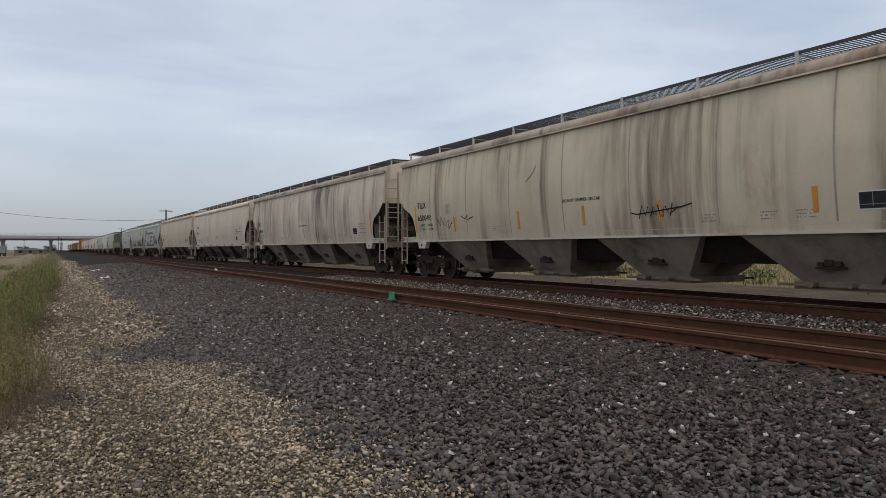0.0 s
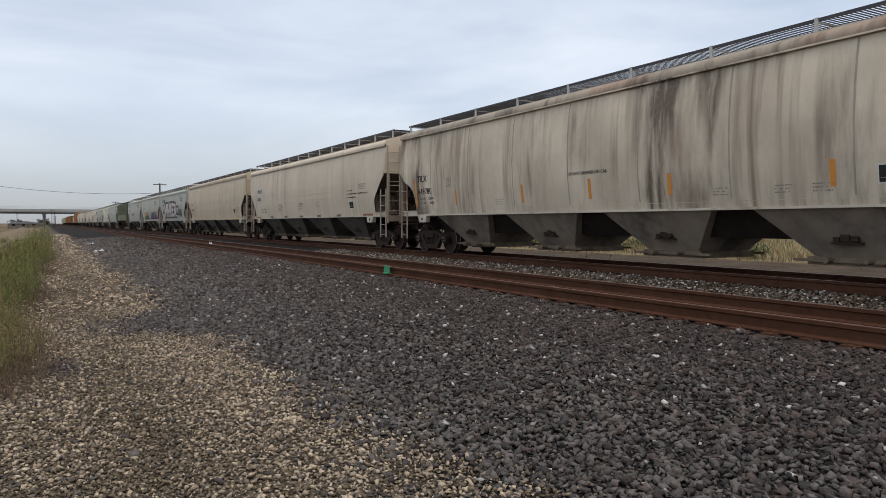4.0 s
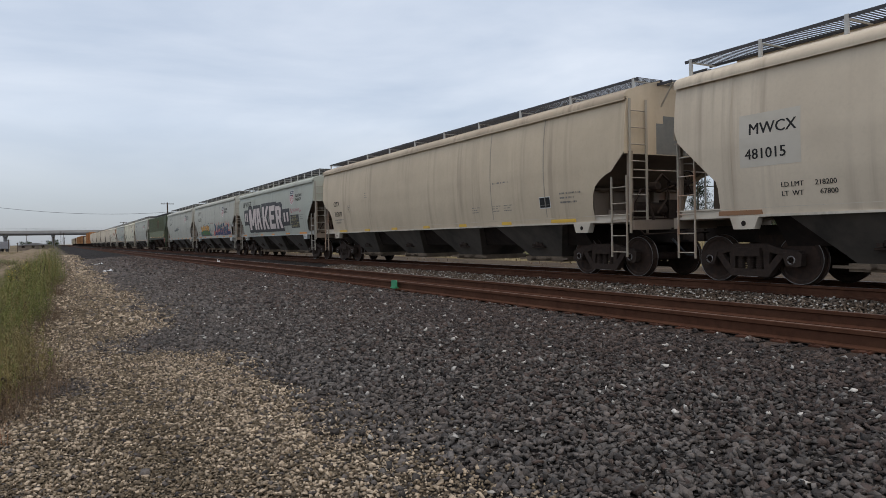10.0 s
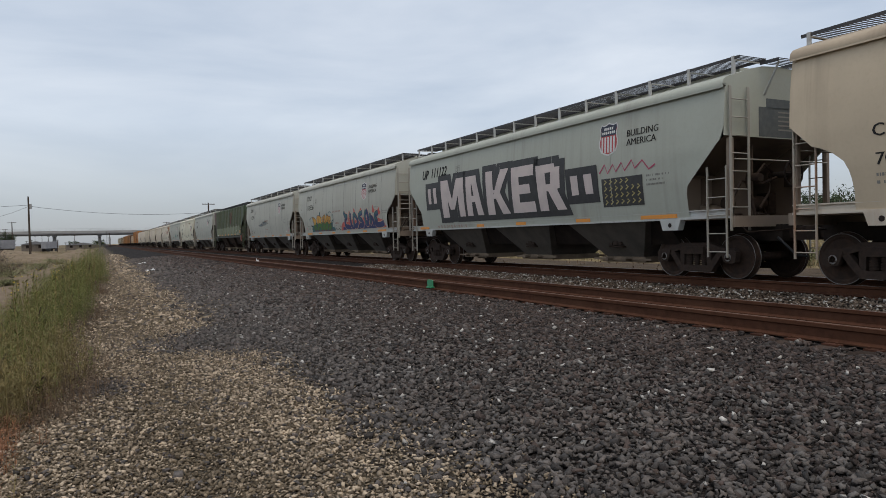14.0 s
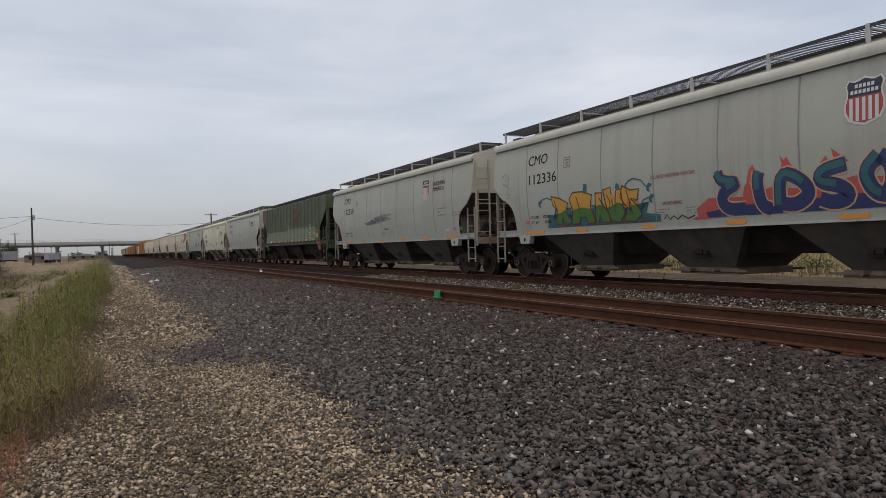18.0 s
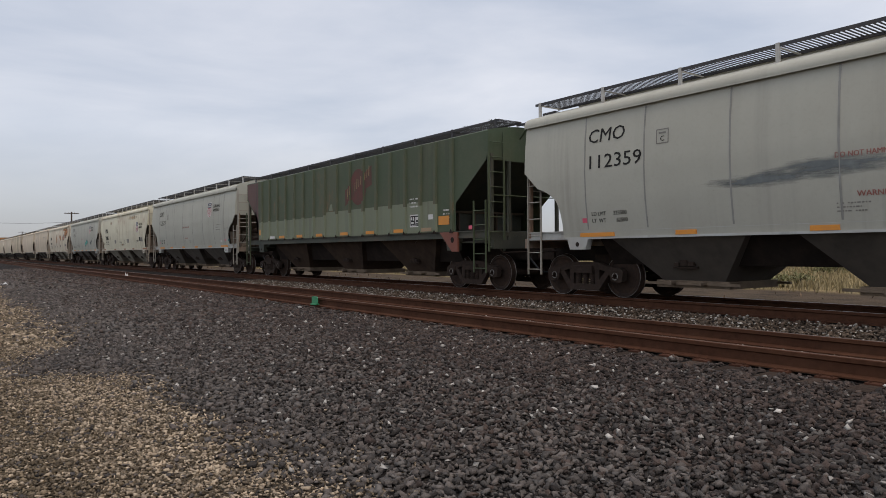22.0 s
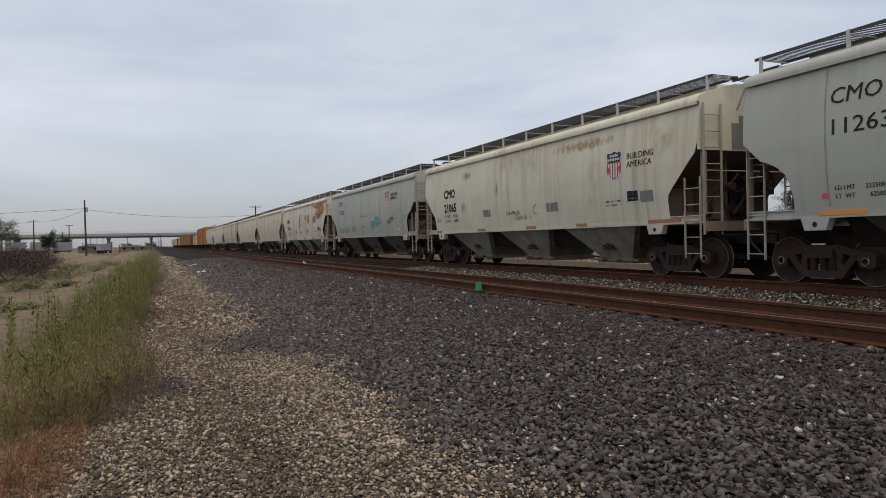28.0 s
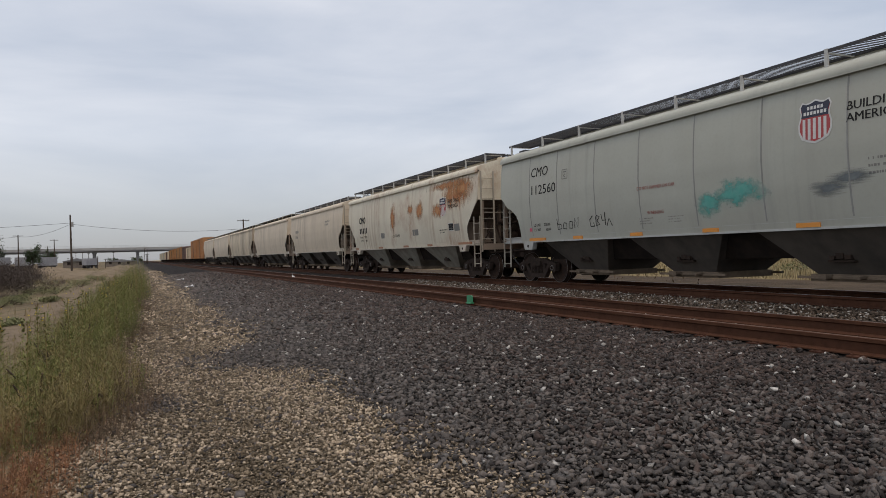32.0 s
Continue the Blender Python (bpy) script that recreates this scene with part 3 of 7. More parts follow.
WHEELSET = wheelset()
ROLLING = []


def truck(car, y):
    t = part("truck", Shape().tube((0, 0, 0.6), (0, 0, 1.0), 0.2, n=12), M_BLACK, car, "two-axle truck of dark cast iron")
    t.location = (0, y, -DROP)
    for e in (-1, 1):
        f = part("side_frame", FRAME, None, t)
        f.location = (e * 0.99, 0, 0)
        c = part("spring_nest", SPRINGS, None, t)
        c.location = (e * 0.99, 0, 0)
    part("bolster", BOLSTER, None, t)
    for e in (-1, 1):
        w = part("wheelset", WHEELSET, None, t, "steel wheels with bright rims")
        w.location = (0, e * 0.889, 0.457)
        ROLLING.append((w, e * 0.889))
    return t


def flat_material(name, colour, rough=0.6):
    return material(name, colour, rough, 0.0, tuple(0.75 * c + 0.03 for c in colour), 7.0, 0.5)


M_INK = flat_material("faded_black_lettering", (0.028, 0.027, 0.026), 0.92)
M_INKSOFT = flat_material("worn_grey_lettering", (0.20, 0.19, 0.17))
M_INKRED = flat_material("faded_red_lettering", (0.30, 0.10, 0.08))
M_WHITE = flat_material("white_decal", (0.62, 0.61, 0.58))
M_RED = flat_material("red_decal", (0.42, 0.06, 0.06))
M_BLUE = flat_material("dark_blue_decal", (0.022, 0.025, 0.048))
M_AMBER = flat_material("amber_reflector", (0.64, 0.25, 0.03), 0.5)
M_PINK = flat_material("pink_tag", (0.65, 0.10, 0.16), 0.4)


def lettering(text, size, stretch=1.0):
    """Letters as a flat mesh in (u, v), lower left at the origin."""
    c = bpy.data.curves.new("letters", "FONT")
    c.body, c.size, c.resolution_u = text, size, 2
    ob = bpy.data.objects.new("letters", c)
    me = bpy.data.meshes.new_from_object(ob)
    if size > 0.5:
        bm = bmesh.new()
        bm.from_mesh(me)
        for i in range(int(size / 0.2) + 1):
            bmesh.ops.bisect_plane(bm, geom=bm.verts[:] + bm.edges[:] + bm.faces[:], plane_co=(0, i * 0.2, 0), plane_no=(0, 1, 0))
        bm.to_mesh(me)
        bm.free()
    pts = [(v.co.x * stretch, v.co.y) for v in me.vertices]
    fs = [tuple(p.vertices) for p in me.polygons]
    bpy.data.objects.remove(ob)
    bpy.data.meshes.remove(me)
    return pts, fs


class Side:
    """Puts flat marks on the side that faces the path: u runs from the rear end of the car (towards -y), v is the height."""

    def __init__(self, car, half, style):
        self.car, self.half, self.wide = car, half, FLAT if style == "flat" else ROUND

    def at(self, u, v, off=0.007):
        return (-(lerp_table(self.wide, v) + off), self.half - u, v)

    def letters(self, text, u, v, size, mat=None, stretch=1.0, bold=0.0, off=0.007, name="lettering", slant=0.0):
        pts, fs = lettering(text, size, stretch)
        s, r = Shape(), bold or (0.006 if size > 0.35 else 0.018) * size
        ring = ((0, 0), (r, 0), (-r, 0)) if not bold else [(r * math.cos(k * 0.524), r * math.sin(k * 0.524)) for k in range(12)] + [(0.5 * r, 0), (-0.5 * r, 0)]
        for k, (da, db) in enumerate(ring):
            s.add([self.at(u + a + da + slant * b, v + b + db, off + 0.0004 * k) for a, b in pts], fs)
        return part(name, s, mat or M_INK, self.car)

    def bars(self, u, v, w, rows=3, step=0.085, h=0.035, mat=None, cut=(1.0, 0.7, 0.85, 0.6)):
        s = Shape()
        for r in range(rows):
            x, end = u, u + w * cut[r % len(cut)]
            while x < end:
                n = min(end - x, 0.022 + 0.014 * ((r * 7 + int(x * 37)) % 3))
                self.rect(s, x, v - r * step, n, h * 0.85)
                x += n + (0.016 if (int(x * 53) + r) % 5 else 0.06)
        return tagged(part("small_print", s, mat or M_INKSOFT, self.car), kind="stuff")

    def rect(self, s, u, v, w, h, off=0.006, mi=0):
        a, b, c, d = self.at(u, v, off), self.at(u + w, v, off), self.at(u + w, v + h, off), self.at(u, v + h, off)
        s.add([a, b, c, d], [(0, 1, 2, 3)], False, mi)

    def patch(self, u, v, w, h, mat, name="painted_patch", label="", off=0.006):
        s = Shape()
        k = max(1, int(h / 0.12))
        for i in range(k):
            self.rect(s, u, v + h * i / k, w, h / k, off)
        return part(name, s, mat, self.car, label)

    def blob(self, outline, mat, off=0.006, name="graffiti", label=""):
        """A closed outline in (u, v) as a fan."""
        cu = sum(p[0] for p in outline) / len(outline)
        cv = sum(p[1] for p in outline) / len(outline)
        vs = [self.at(cu, cv, off)] + [self.at(u, v, off) for u, v in outline]
        n = len(outline)
        s = Shape().add(vs, [(0, 1 + i, 1 + (i + 1) % n) for i in range(n)])
        return part(name, s, mat, self.car, label)


def rounded(pts, times=2):
    """A line through the points with its corners cut round."""
    for _ in range(times):
        cut = [pts[0]]
        for (a, b), (c, d) in zip(pts, pts[1:]):
            cut += [(0.75 * a + 0.25 * c, 0.75 * b + 0.25 * d), (0.25 * a + 0.75 * c, 0.25 * b + 0.75 * d)]
        pts = cut + [pts[-1]]
    return pts


def stroke(side, pts, width, mat, off=0.008, name="graffiti_stroke", label=""):
    """A painted line through the points (u, v)."""
    s = Shape()
    fine = [pts[0]]
    for (a, b), (c, d) in zip(pts, pts[1:]):
        k = max(1, int(math.hypot(c - a, d - b) / 0.2))
        fine += [(a + (c - a) * i / k, b + (d - b) * i / k) for i in range(1, k + 1)]
    rows = []
    for k, (a, b) in enumerate(fine):
        (c, d), (e, f) = fine[max(0, k - 1)], fine[min(len(fine) - 1, k + 1)]
        n = math.hypot(e - c, f - d) or 1
        px, py = -(f - d) / n * width / 2, (e - c) / n * width / 2
        rows.append([side.at(a + px, b + py, off), side.at(a - px, b - py, off)])
    s.sheet(rows, False)
    return part(name, s, mat, side.car, label)


def ladder(car, a, b, z0, z1, paint, rungs, name="ladder", w=0.045):
    """Two stiles over the ground points a and b, with round rungs between."""
    s = Shape()
    for p in (a, b):
        s.bar((p[0], p[1], z0), (p[0], p[1], z1), w, 0.02)
    for i in range(rungs):
        z = z0 + (z1 - z0) * (i + 0.3) / rungs
        s.tube((a[0], a[1], z), (b[0], b[1], z), 0.013, n=6)
    return part(name, s, paint, car, "steel ladder with round rungs")


def grating(car, x0, x1, y0, y1, z, name="running_board"):
    s = Shape()
    for x in (x0, x1):
        s.box(x - 0.010, x + 0.010, y0, y1, z - 0.05, z + 0.01)
    k = max(4, int((y1 - y0) / 0.075))
    for i in range(k + 1):
        y = y0 + (y1 - y0) * i / k
        s.box(x0, x1, y - 0.014, y + 0.014, z - 0.010, z)
    return part(name, s, M_GRATE, car, "dark steel grating walkway")


def coupler_gear(car, d, y, length):
    """Coupler, its draft gear and the air hose at one end."""
    c = Shape()
    c.box(-0.11, 0.11, min(d * (length / 2 - 0.75), d * (length / 2 - 0.14)), max(d * (length / 2 - 0.75), d * (length / 2 - 0.14)), 0.78, 0.98)
    c.prism([(-0.17, d * (length / 2 - 0.2)), (-0.19, d * (length / 2 + 0.02)), (0.02, d * (length / 2 + 0.10)), (0.16, d * (length / 2 - 0.06)), (0.12, d * (length / 2 - 0.24))], 0.74, 1.02, axis="z")
    part("coupler", c, M_TRUCK, car)
    h = Shape().pipe([(0.35 * d, d * (length / 2 - 0.5), 0.80), (0.36 * d, d * (length / 2 - 0.28), 0.62), (0.30 * d, d * (length / 2 - 0.12), 0.44), (0.12 * d, d * (length / 2 - 0.01), 0.42)], 0.026)
    part("air_hose", h, M_HOSE, car)
    lever = Shape().pipe([(-1.30, y + d * 0.16, 1.02), (-1.25, y + d * 0.22, 0.92), (-0.35, y + d * 0.22, 0.94), (-0.2, d * (length / 2 - 0.15), 0.98)], 0.016)
    part("uncoupling_lever", lever, M_TRUCK, car)


def hopper_car(half, paint, style="round", pockets=3, label="", hopper_paint=None, sill_paint=None, walk_posts=9, end_paint=None, seams=(),
               seam_paint=None, near=True, walk_paint=None, brake=-1, eave=3.92, board=4.45, roof_paint=None):
    length = 2 * half + 1.4
    car = stem("hopper_car", label, "freight car", "covered hopper cars of the freight train")
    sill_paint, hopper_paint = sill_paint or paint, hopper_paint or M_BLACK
    end_paint = end_paint or sill_paint
    end_grime = END_GRIME if style != "flat" else sill_paint
    rung_paint = LADDER_PALE if sill_paint is SILL_GREY else (M_LADDER if style != "flat" else end_paint)
    low_end = {"round": 2.72, "angled": 2.82, "flat": 3.25}[style]
    wide = FLAT if style == "flat" else ROUND
    low = 1.47 if style == "flat" else 1.20
    top = eave
    part("body", shell(half, style, eave), [paint, roof_paint or paint], car)
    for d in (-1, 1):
        part("slope_sheet", slope_sheet(half, style, d), SLOPE_BROWN if style != "flat" else sill_paint, car)
    side = Side(car, half, style)
    tc = half - 1.3
    for e in (-1, 1):
        x = e * (lerp_table(wide, low + 0.1) + 0.012)
        zs = low - 0.17 if style == "flat" else low
        back, web = x - e * 0.10, x - e * 0.035
        channel = [(x, zs), (x, zs + 0.045), (web, zs + 0.045), (web, zs + 0.16), (x, zs + 0.16), (x, zs + 0.185), (back, zs + 0.185), (back, zs)]
        s = Shape().prism(channel, -half - 0.05, half + 0.05, axis="y")
        part("side_sill", s, sill_paint, car)
        if style != "flat":
            xe = lerp_table(wide, top)
            lip = [(e * (xe - 0.02), top + 0.03), (e * (xe + 0.080), top + 0.03), (e * (xe + 0.080), top - 0.045), (e * (xe + 0.070), top - 0.045), (e * (xe + 0.070), top + 0.015), (e * (xe - 0.02), top + 0.015)]
            part("eave_lip", Shape().prism(lip, -half, half, axis="y"), paint, car)
        for d in (-1, 1):
            pc = d * (half - 1.55)
            pad = Shape().prism([(pc - 0.30, low), (pc + 0.30, low), (pc + 0.22, 0.98), (pc - 0.22, 0.98)], e * 1.36, e * 1.52)
            pad.tube((e * 1.525, pc, 1.09), (e * 1.528, pc, 1.09), 0.05, n=12, mi=1)
            part("jacking_pad", pad, [sill_paint, M_BLACK], car)
    for u in seams:
        for e in (-1, 1):
            s = Shape()
            pts = [(e * (lerp_table(wide, z) + 0.005), z) for z in (1.40, 1.7, 2.0, 2.3, 2.6, 3.0, 3.3, 3.6, top - 0.06)]
            s.sheet([[(x, half - u - 0.018, z), (x + e * 0.006, half - u, z), (x, half - u + 0.018, z)] for x, z in pts])
            part("weld_seam", s, seam_paint or paint, car)
    part("center_sill", Shape().box(-0.32, 0.32, -length / 2 + 0.42, length / 2 - 0.42, 0.72, 1.06), M_BLACK, car)
    # discharge pockets, and between them saddle sheets whose black stands in for shade
    a = half - 1.95
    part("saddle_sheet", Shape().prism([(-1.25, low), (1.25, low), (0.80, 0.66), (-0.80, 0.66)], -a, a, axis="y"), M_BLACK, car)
    step = 2 * a / pockets
    for i in range(pockets):
        y0 = -a + i * step
        s, yc = hopper_pocket(y0, y0 + step, low + 0.015, 0.36, 1.36)
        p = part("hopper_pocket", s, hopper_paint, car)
        g = Shape()
        g.box(-0.84, 0.84, yc - 0.80, yc + 0.80, 0.22, 0.36)
        g.box(-0.90, -0.84, yc - 1.05, yc + 1.05, 0.275, 0.325)
        g.box(0.84, 0.90, yc - 1.05, yc + 1.05, 0.275, 0.325)
        g.tube((-1.06, yc + 0.35, 0.31), (-0.8, yc + 0.35, 0.31), 0.05, n=8)
        g.tube((-1.08, yc - 0.35, 0.31), (-0.8, yc - 0.35, 0.31), 0.035, n=8)
        part("discharge_gate", g, M_GATE, p, "discharge gate of grimy steel")
        v = Shape()
        for dy, dz, r in ((-0.16, 0.03, 0.06), (0.0, 0.05, 0.075), (0.15, 0.02, 0.05)):
            v.box(-1.10, -0.98, yc + dy - r, yc + dy + r, 0.66 + dz - r * 0.7, 0.66 + dz + r * 0.7)
        v.box(-1.06, -0.96, yc - 0.26, yc + 0.26, 0.60, 0.63)
        part("vibrator_bracket", v, M_TRUCK, p)
    # ends
    for d in (-1, 1):
        y = d * half
        s = Shape()
        s.box(-1.48, 1.48, min(y + d * 0.02, y + d * 0.14), max(y + d * 0.02, y + d * 0.14), 1.02, 1.24)
        s.box(-1.42, 1.42, min(y - d * 1.9, y + d * 0.02), max(y - d * 1.9, y + d * 0.02), 1.18, 1.215)
        part("end_sill", s, end_grime, car)
        for e in (-1, 1):
            part("corner_post", Shape().box(e * 1.44 - 0.045, e * 1.44 + 0.045, y - 0.05, y + 0.05, 1.2, 2.78 if style != "flat" else 3.4), end_grime, car)
            if style == "flat":
                part("end_post", Shape().box(e * 0.85 - 0.04, e * 0.85 + 0.04, y - 0.04, y + 0.04, 1.2, low_end), end_grime, car)
        if style == "flat":
            part("end_rail", Shape().box(-1.39, 1.39, y - 0.03, y + 0.03, 1.34, 1.44), end_grime, car)
        part("grab_iron", Shape().tube((-1.40, y + d * 0.06, 2.36), (1.40, y + d * 0.06, 2.36), 0.016, n=6), rung_paint, car)
        # the cross web over the bolster carries the foot of the slope sheet
        inset = 2.07 if style == "flat" else 1.20
        head = low_end - inset / 1.8 - 0.02
        web = [(-1.38, 1.215), (1.38, 1.215), (1.46, head - 0.1), (1.46, head), (-1.46, head), (-1.46, head - 0.1)]
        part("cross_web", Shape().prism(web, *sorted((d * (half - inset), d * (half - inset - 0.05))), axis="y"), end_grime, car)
        if style == "angled":
            plate = [(d * (half - inset), 1.215), (d * (half - 0.16), 1.215), (d * (half - 0.16), low_end - 0.13), (d * (half - inset), head)]
            for x in (-0.62, 0.62):
                part("end_plate", Shape().prism(plate, x - 0.012, x + 0.012), M_ENDWEB, car)
        lip = Shape().box(-1.47, 1.47, *sorted((d * (half - inset + 0.10), d * (half - inset))), head - 0.06, head)
        for x in (-0.95, -0.4, 0.4, 0.95):
            lip.box(x - 0.02, x + 0.02, *sorted((d * (half - inset + 0.12), d * (half - inset))), 1.215, head - 0.06)
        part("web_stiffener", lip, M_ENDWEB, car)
        part("shear_box", Shape().prism([(d * (half - 1.15), 1.215), (d * (half - 0.75), 1.215), (d * (half - 0.75), 1.40), (d * (half - 1.15), 1.52)], -1.05, 1.05), end_grime, car)
        if d < 0 and style != "flat":
            # darker grey patch with a stepped upper edge on the end sheet
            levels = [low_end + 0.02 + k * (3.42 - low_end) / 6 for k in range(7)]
            end_patch = Shape().sheet([[(-0.62, y + d * 0.004, z), (lerp_table(wide, z) - 0.01, y + d * 0.004, z)] for z in levels], False)
            end_patch.sheet([[(-0.40, y + d * 0.004, z), (lerp_table(wide, z) - 0.02, y + d * 0.004, z)] for z in (3.425, 3.62)], False)
            part("dark_end_patch", end_patch, M_ENDPATCH_BLUE if sill_paint is SILL_GREY else M_ENDPATCH, car, "darker grey patch on the end sheet")
            stencil = Shape()
            for k in range(5):
                stencil.box(-0.05, 0.36 - 0.06 * (k % 2), *sorted((y + d * 0.006, y + d * 0.009)), 3.34 - 0.09 * k, 3.37 - 0.09 * k)
            tagged(part("small_print", stencil, M_INKSOFT, car), kind="stuff")
        if d != brake:
            coupler_gear(car, d, y, length)
            truck(car, d * tc)
            continue
        gear = Shape().box(0.5, 0.72, *sorted((y - d * 0.30, y - d * 0.06)), 1.85, 2.05)
        gear.pipe([(0.9, y - d * 0.25, 2.0), (0.3, y - d * 0.2, 2.1), (-0.3, y - d * 0.22, 1.9), (-0.9, y - d * 0.2, 1.95), (-1.2, y - d * 0.3, 1.4)], 0.03)
        gear.pipe([(-0.75, y - d * 0.15, 2.6), (-0.8, y - d * 0.15, 1.9), (-0.6, y - d * 0.12, 1.25)], 0.035)
        gear.tube((-0.55, y - d * 0.3, 2.02), (-0.55, y - d * 0.02, 2.02), 0.12, 0.09, 10)
        gear.pipe([(-0.55, y - d * 0.1, 2.1), (-0.35, y - d * 0.1, 2.3), (-0.1, y - d * 0.12, 2.15), (-0.2, y - d * 0.12, 1.7), (-0.5, y - d * 0.1, 1.4)], 0.028)
        part("brake_valve", gear, M_TRUCK, car)
        hub = (0.2, y + d * 0.16, 2.10)
        w = Shape()
        ring = [(hub[0] + 0.27 * math.cos(k * 0.3927), hub[1], hub[2] + 0.27 * math.sin(k * 0.3927)) for k in range(17)]
        w.pipe(ring, 0.022)
        for k in range(6):
            w.tube(hub, (hub[0] + 0.27 * math.cos(k * 1.047), hub[1], hub[2] + 0.27 * math.sin(k * 1.047)), 0.014, n=5)
        w.tube((hub[0], y - d * 0.4, hub[2]), (hub[0], hub[1] + d * 0.03, hub[2]), 0.07, n=10)
        part("brake_wheel", w, M_BLACK, car, "spoked hand brake wheel")
        s = Shape()
        s.tube((-0.7, y - d * 0.75, 1.52), (0.35, y - d * 0.75, 1.52), 0.17, n=14)
        s.box(0.4, 0.75, y - d * 0.75 - 0.16, y - d * 0.75 + 0.16, 1.3, 1.75)
        s.pipe([(0.3, y - d * 0.7, 1.5), (0.2, y - d * 0.5, 1.3), (-0.9, y - d * 0.4, 1.28), (-1.1, y - d * 1.5, 1.26)], 0.022)
        part("air_reservoir", s, M_TRUCK, car)
        coupler_gear(car, d, y, length)
        truck(car, d * tc)
    xs = lerp_table(wide, 1.3) + 0.03
    if near:
        ladder(car, (-xs + 0.02, -half - 0.07), (-xs + 0.52, -half - 0.07), 0.95, top - 0.02, rung_paint, 8, "end_ladder", 0.06)
        ladder(car, (-xs - 0.01, -half + 0.50), (-xs - 0.01, -half + 0.02), 0.42, 2.24, rung_paint, 5, "side_ladder")
        ladder(car, (-xs - 0.01, half - 0.44), (-xs - 0.01, half - 0.02), 0.42, 2.72, rung_paint, 6, "side_ladder")
        ladder(car, (xs - 0.52, half + 0.07), (xs - 0.02, half + 0.07), 0.95, top - 0.02, rung_paint, 8, "end_ladder", 0.06)
        ladder(car, (xs, -half + 0.44), (xs, -half + 0.02), 0.42, 2.72, rung_paint, 6, "side_ladder")
    # roof
    zw = board - 0.02
    for e in (-1, 1):
        x0, x1 = sorted((e * 0.46, e * 1.20))
        if near:
            grating(car, x0, x1, -half - 0.05, half + 0.05, zw)
        else:
            part("running_board", Shape().box(x0, x1, -half, half, zw - 0.03, zw), M_GRATE, car)
        for i in range(walk_posts + 1):
            y = -half + 0.1 + (2 * half - 0.2) * i / walk_posts
            s = Shape().box(e * 1.20 - 0.02, e * 1.20 + 0.02, y - 0.035, y + 0.035, top + (0.1 if style == "flat" else 0.24), zw + 0.02)
            s.box(min(e * 0.46, e * 1.2), max(e * 0.46, e * 1.2), y - 0.02, y + 0.02, zw - 0.06, zw - 0.042)
            part("walk_bracket", s, walk_paint or sill_paint, car)
    part("hatch_trough", Shape().box(-0.44, 0.44, -half + 0.6, half - 0.6, top + (0.16 if style == "flat" else 0.40), zw - 0.02), paint, car)
    if near:
        for d in (-1, 1):
            y0, y1 = sorted((d * (half + 0.02), d * (half + 0.45)))
            grating(car, -0.58, 0.58, y0, y1, zw - 0.08, "end_walkway")
            for e in (-1, 1):
                part("walkway_brace", Shape().bar((e * 0.5, d * (half + 0.4), zw - 0.12), (e * 0.45, d * half, top - 0.12), 0.03), end_paint, car)
    return car, side


ROOF_SOOT = painted("sooty_roof_paint", (0.36, 0.30, 0.225), (0.12, 0.09, 0.065), 0.9, 0.2, 0.8, 0.15, 24.0, 0.9)
ROOF_DUST = painted("dusty_tan_roof_paint", (0.44, 0.35, 0.245), (0.18, 0.13, 0.09), 0.7, 0.1, 0.7, 0.15, 25.0)
LADDER_PALE = painted("pale_grey_ladder_paint", (0.32, 0.305, 0.265), (0.14, 0.10, 0.07), 0.5, 0.2, 0.5, 0.1, 22.0)
CREAM = painted("stained_cream_paint", (0.58, 0.485, 0.345), (0.165, 0.12, 0.078), 0.85, 0.12, 0.45, 0.15, 1.0, 0.55)
CREAM_DARK = painted("sooty_cream_paint", (0.63, 0.535, 0.405), (0.20, 0.145, 0.10), 0.8, 0.05, 0.7, 0.15, 2.0, 1.1)
BEIGE = painted("beige_paint", (0.60, 0.505, 0.38), (0.28, 0.21, 0.15), 0.5, 0.0, 0.35, 0.15, 3.0)
TAN = painted("tan_paint", (0.54, 0.44, 0.31), (0.22, 0.16, 0.11), 0.45, 0.0, 0.4, 0.15, 4.0)
GREY = painted("pale_grey_green_paint", (0.375, 0.388, 0.328), (0.20, 0.18, 0.16), 0.35, 0.0, 0.22, 0.10, 5.0)
GREY_B = painted("pale_grey_paint", (0.415, 0.41, 0.348), (0.20, 0.18, 0.16), 0.35, 0.0, 0.22, 0.10, 6.0)
GREY_C = painted("bluish_grey_paint", (0.40, 0.402, 0.342), (0.18, 0.17, 0.16), 0.35, 0.0, 0.22, 0.10, 7.0)
GREEN = painted("faded_dark_green_paint", (0.046, 0.070, 0.033), (0.03, 0.032, 0.022), 0.5, 0.1, 0.3, 0.12, 8.0)
RUSTY = painted("rusty_cream_paint", (0.63, 0.60, 0.455), (0.36, 0.26, 0.16), 0.55, 0.22, 0.3, 0.15, 9.0)
RUSTIER = painted("badly_rusted_cream_paint", (0.63, 0.575, 0.45), (0.30, 0.16, 0.08), 0.6, 0.45, 0.3, 0.15, 10.0)
M_ENDPATCH = stain_material("greenish_grey_end_patch", (0.19, 0.195, 0.185), (0.24, 0.235, 0.215), 1.6, (1, 1, 0.6), 2.2, 0.0, "x")
M_ENDPATCH_BLUE = stain_material("bluish_grey_end_patch", (0.10, 0.112, 0.118), (0.145, 0.155, 0.155), 1.6, (1, 1, 0.6), 2.2, 0.0, "x")
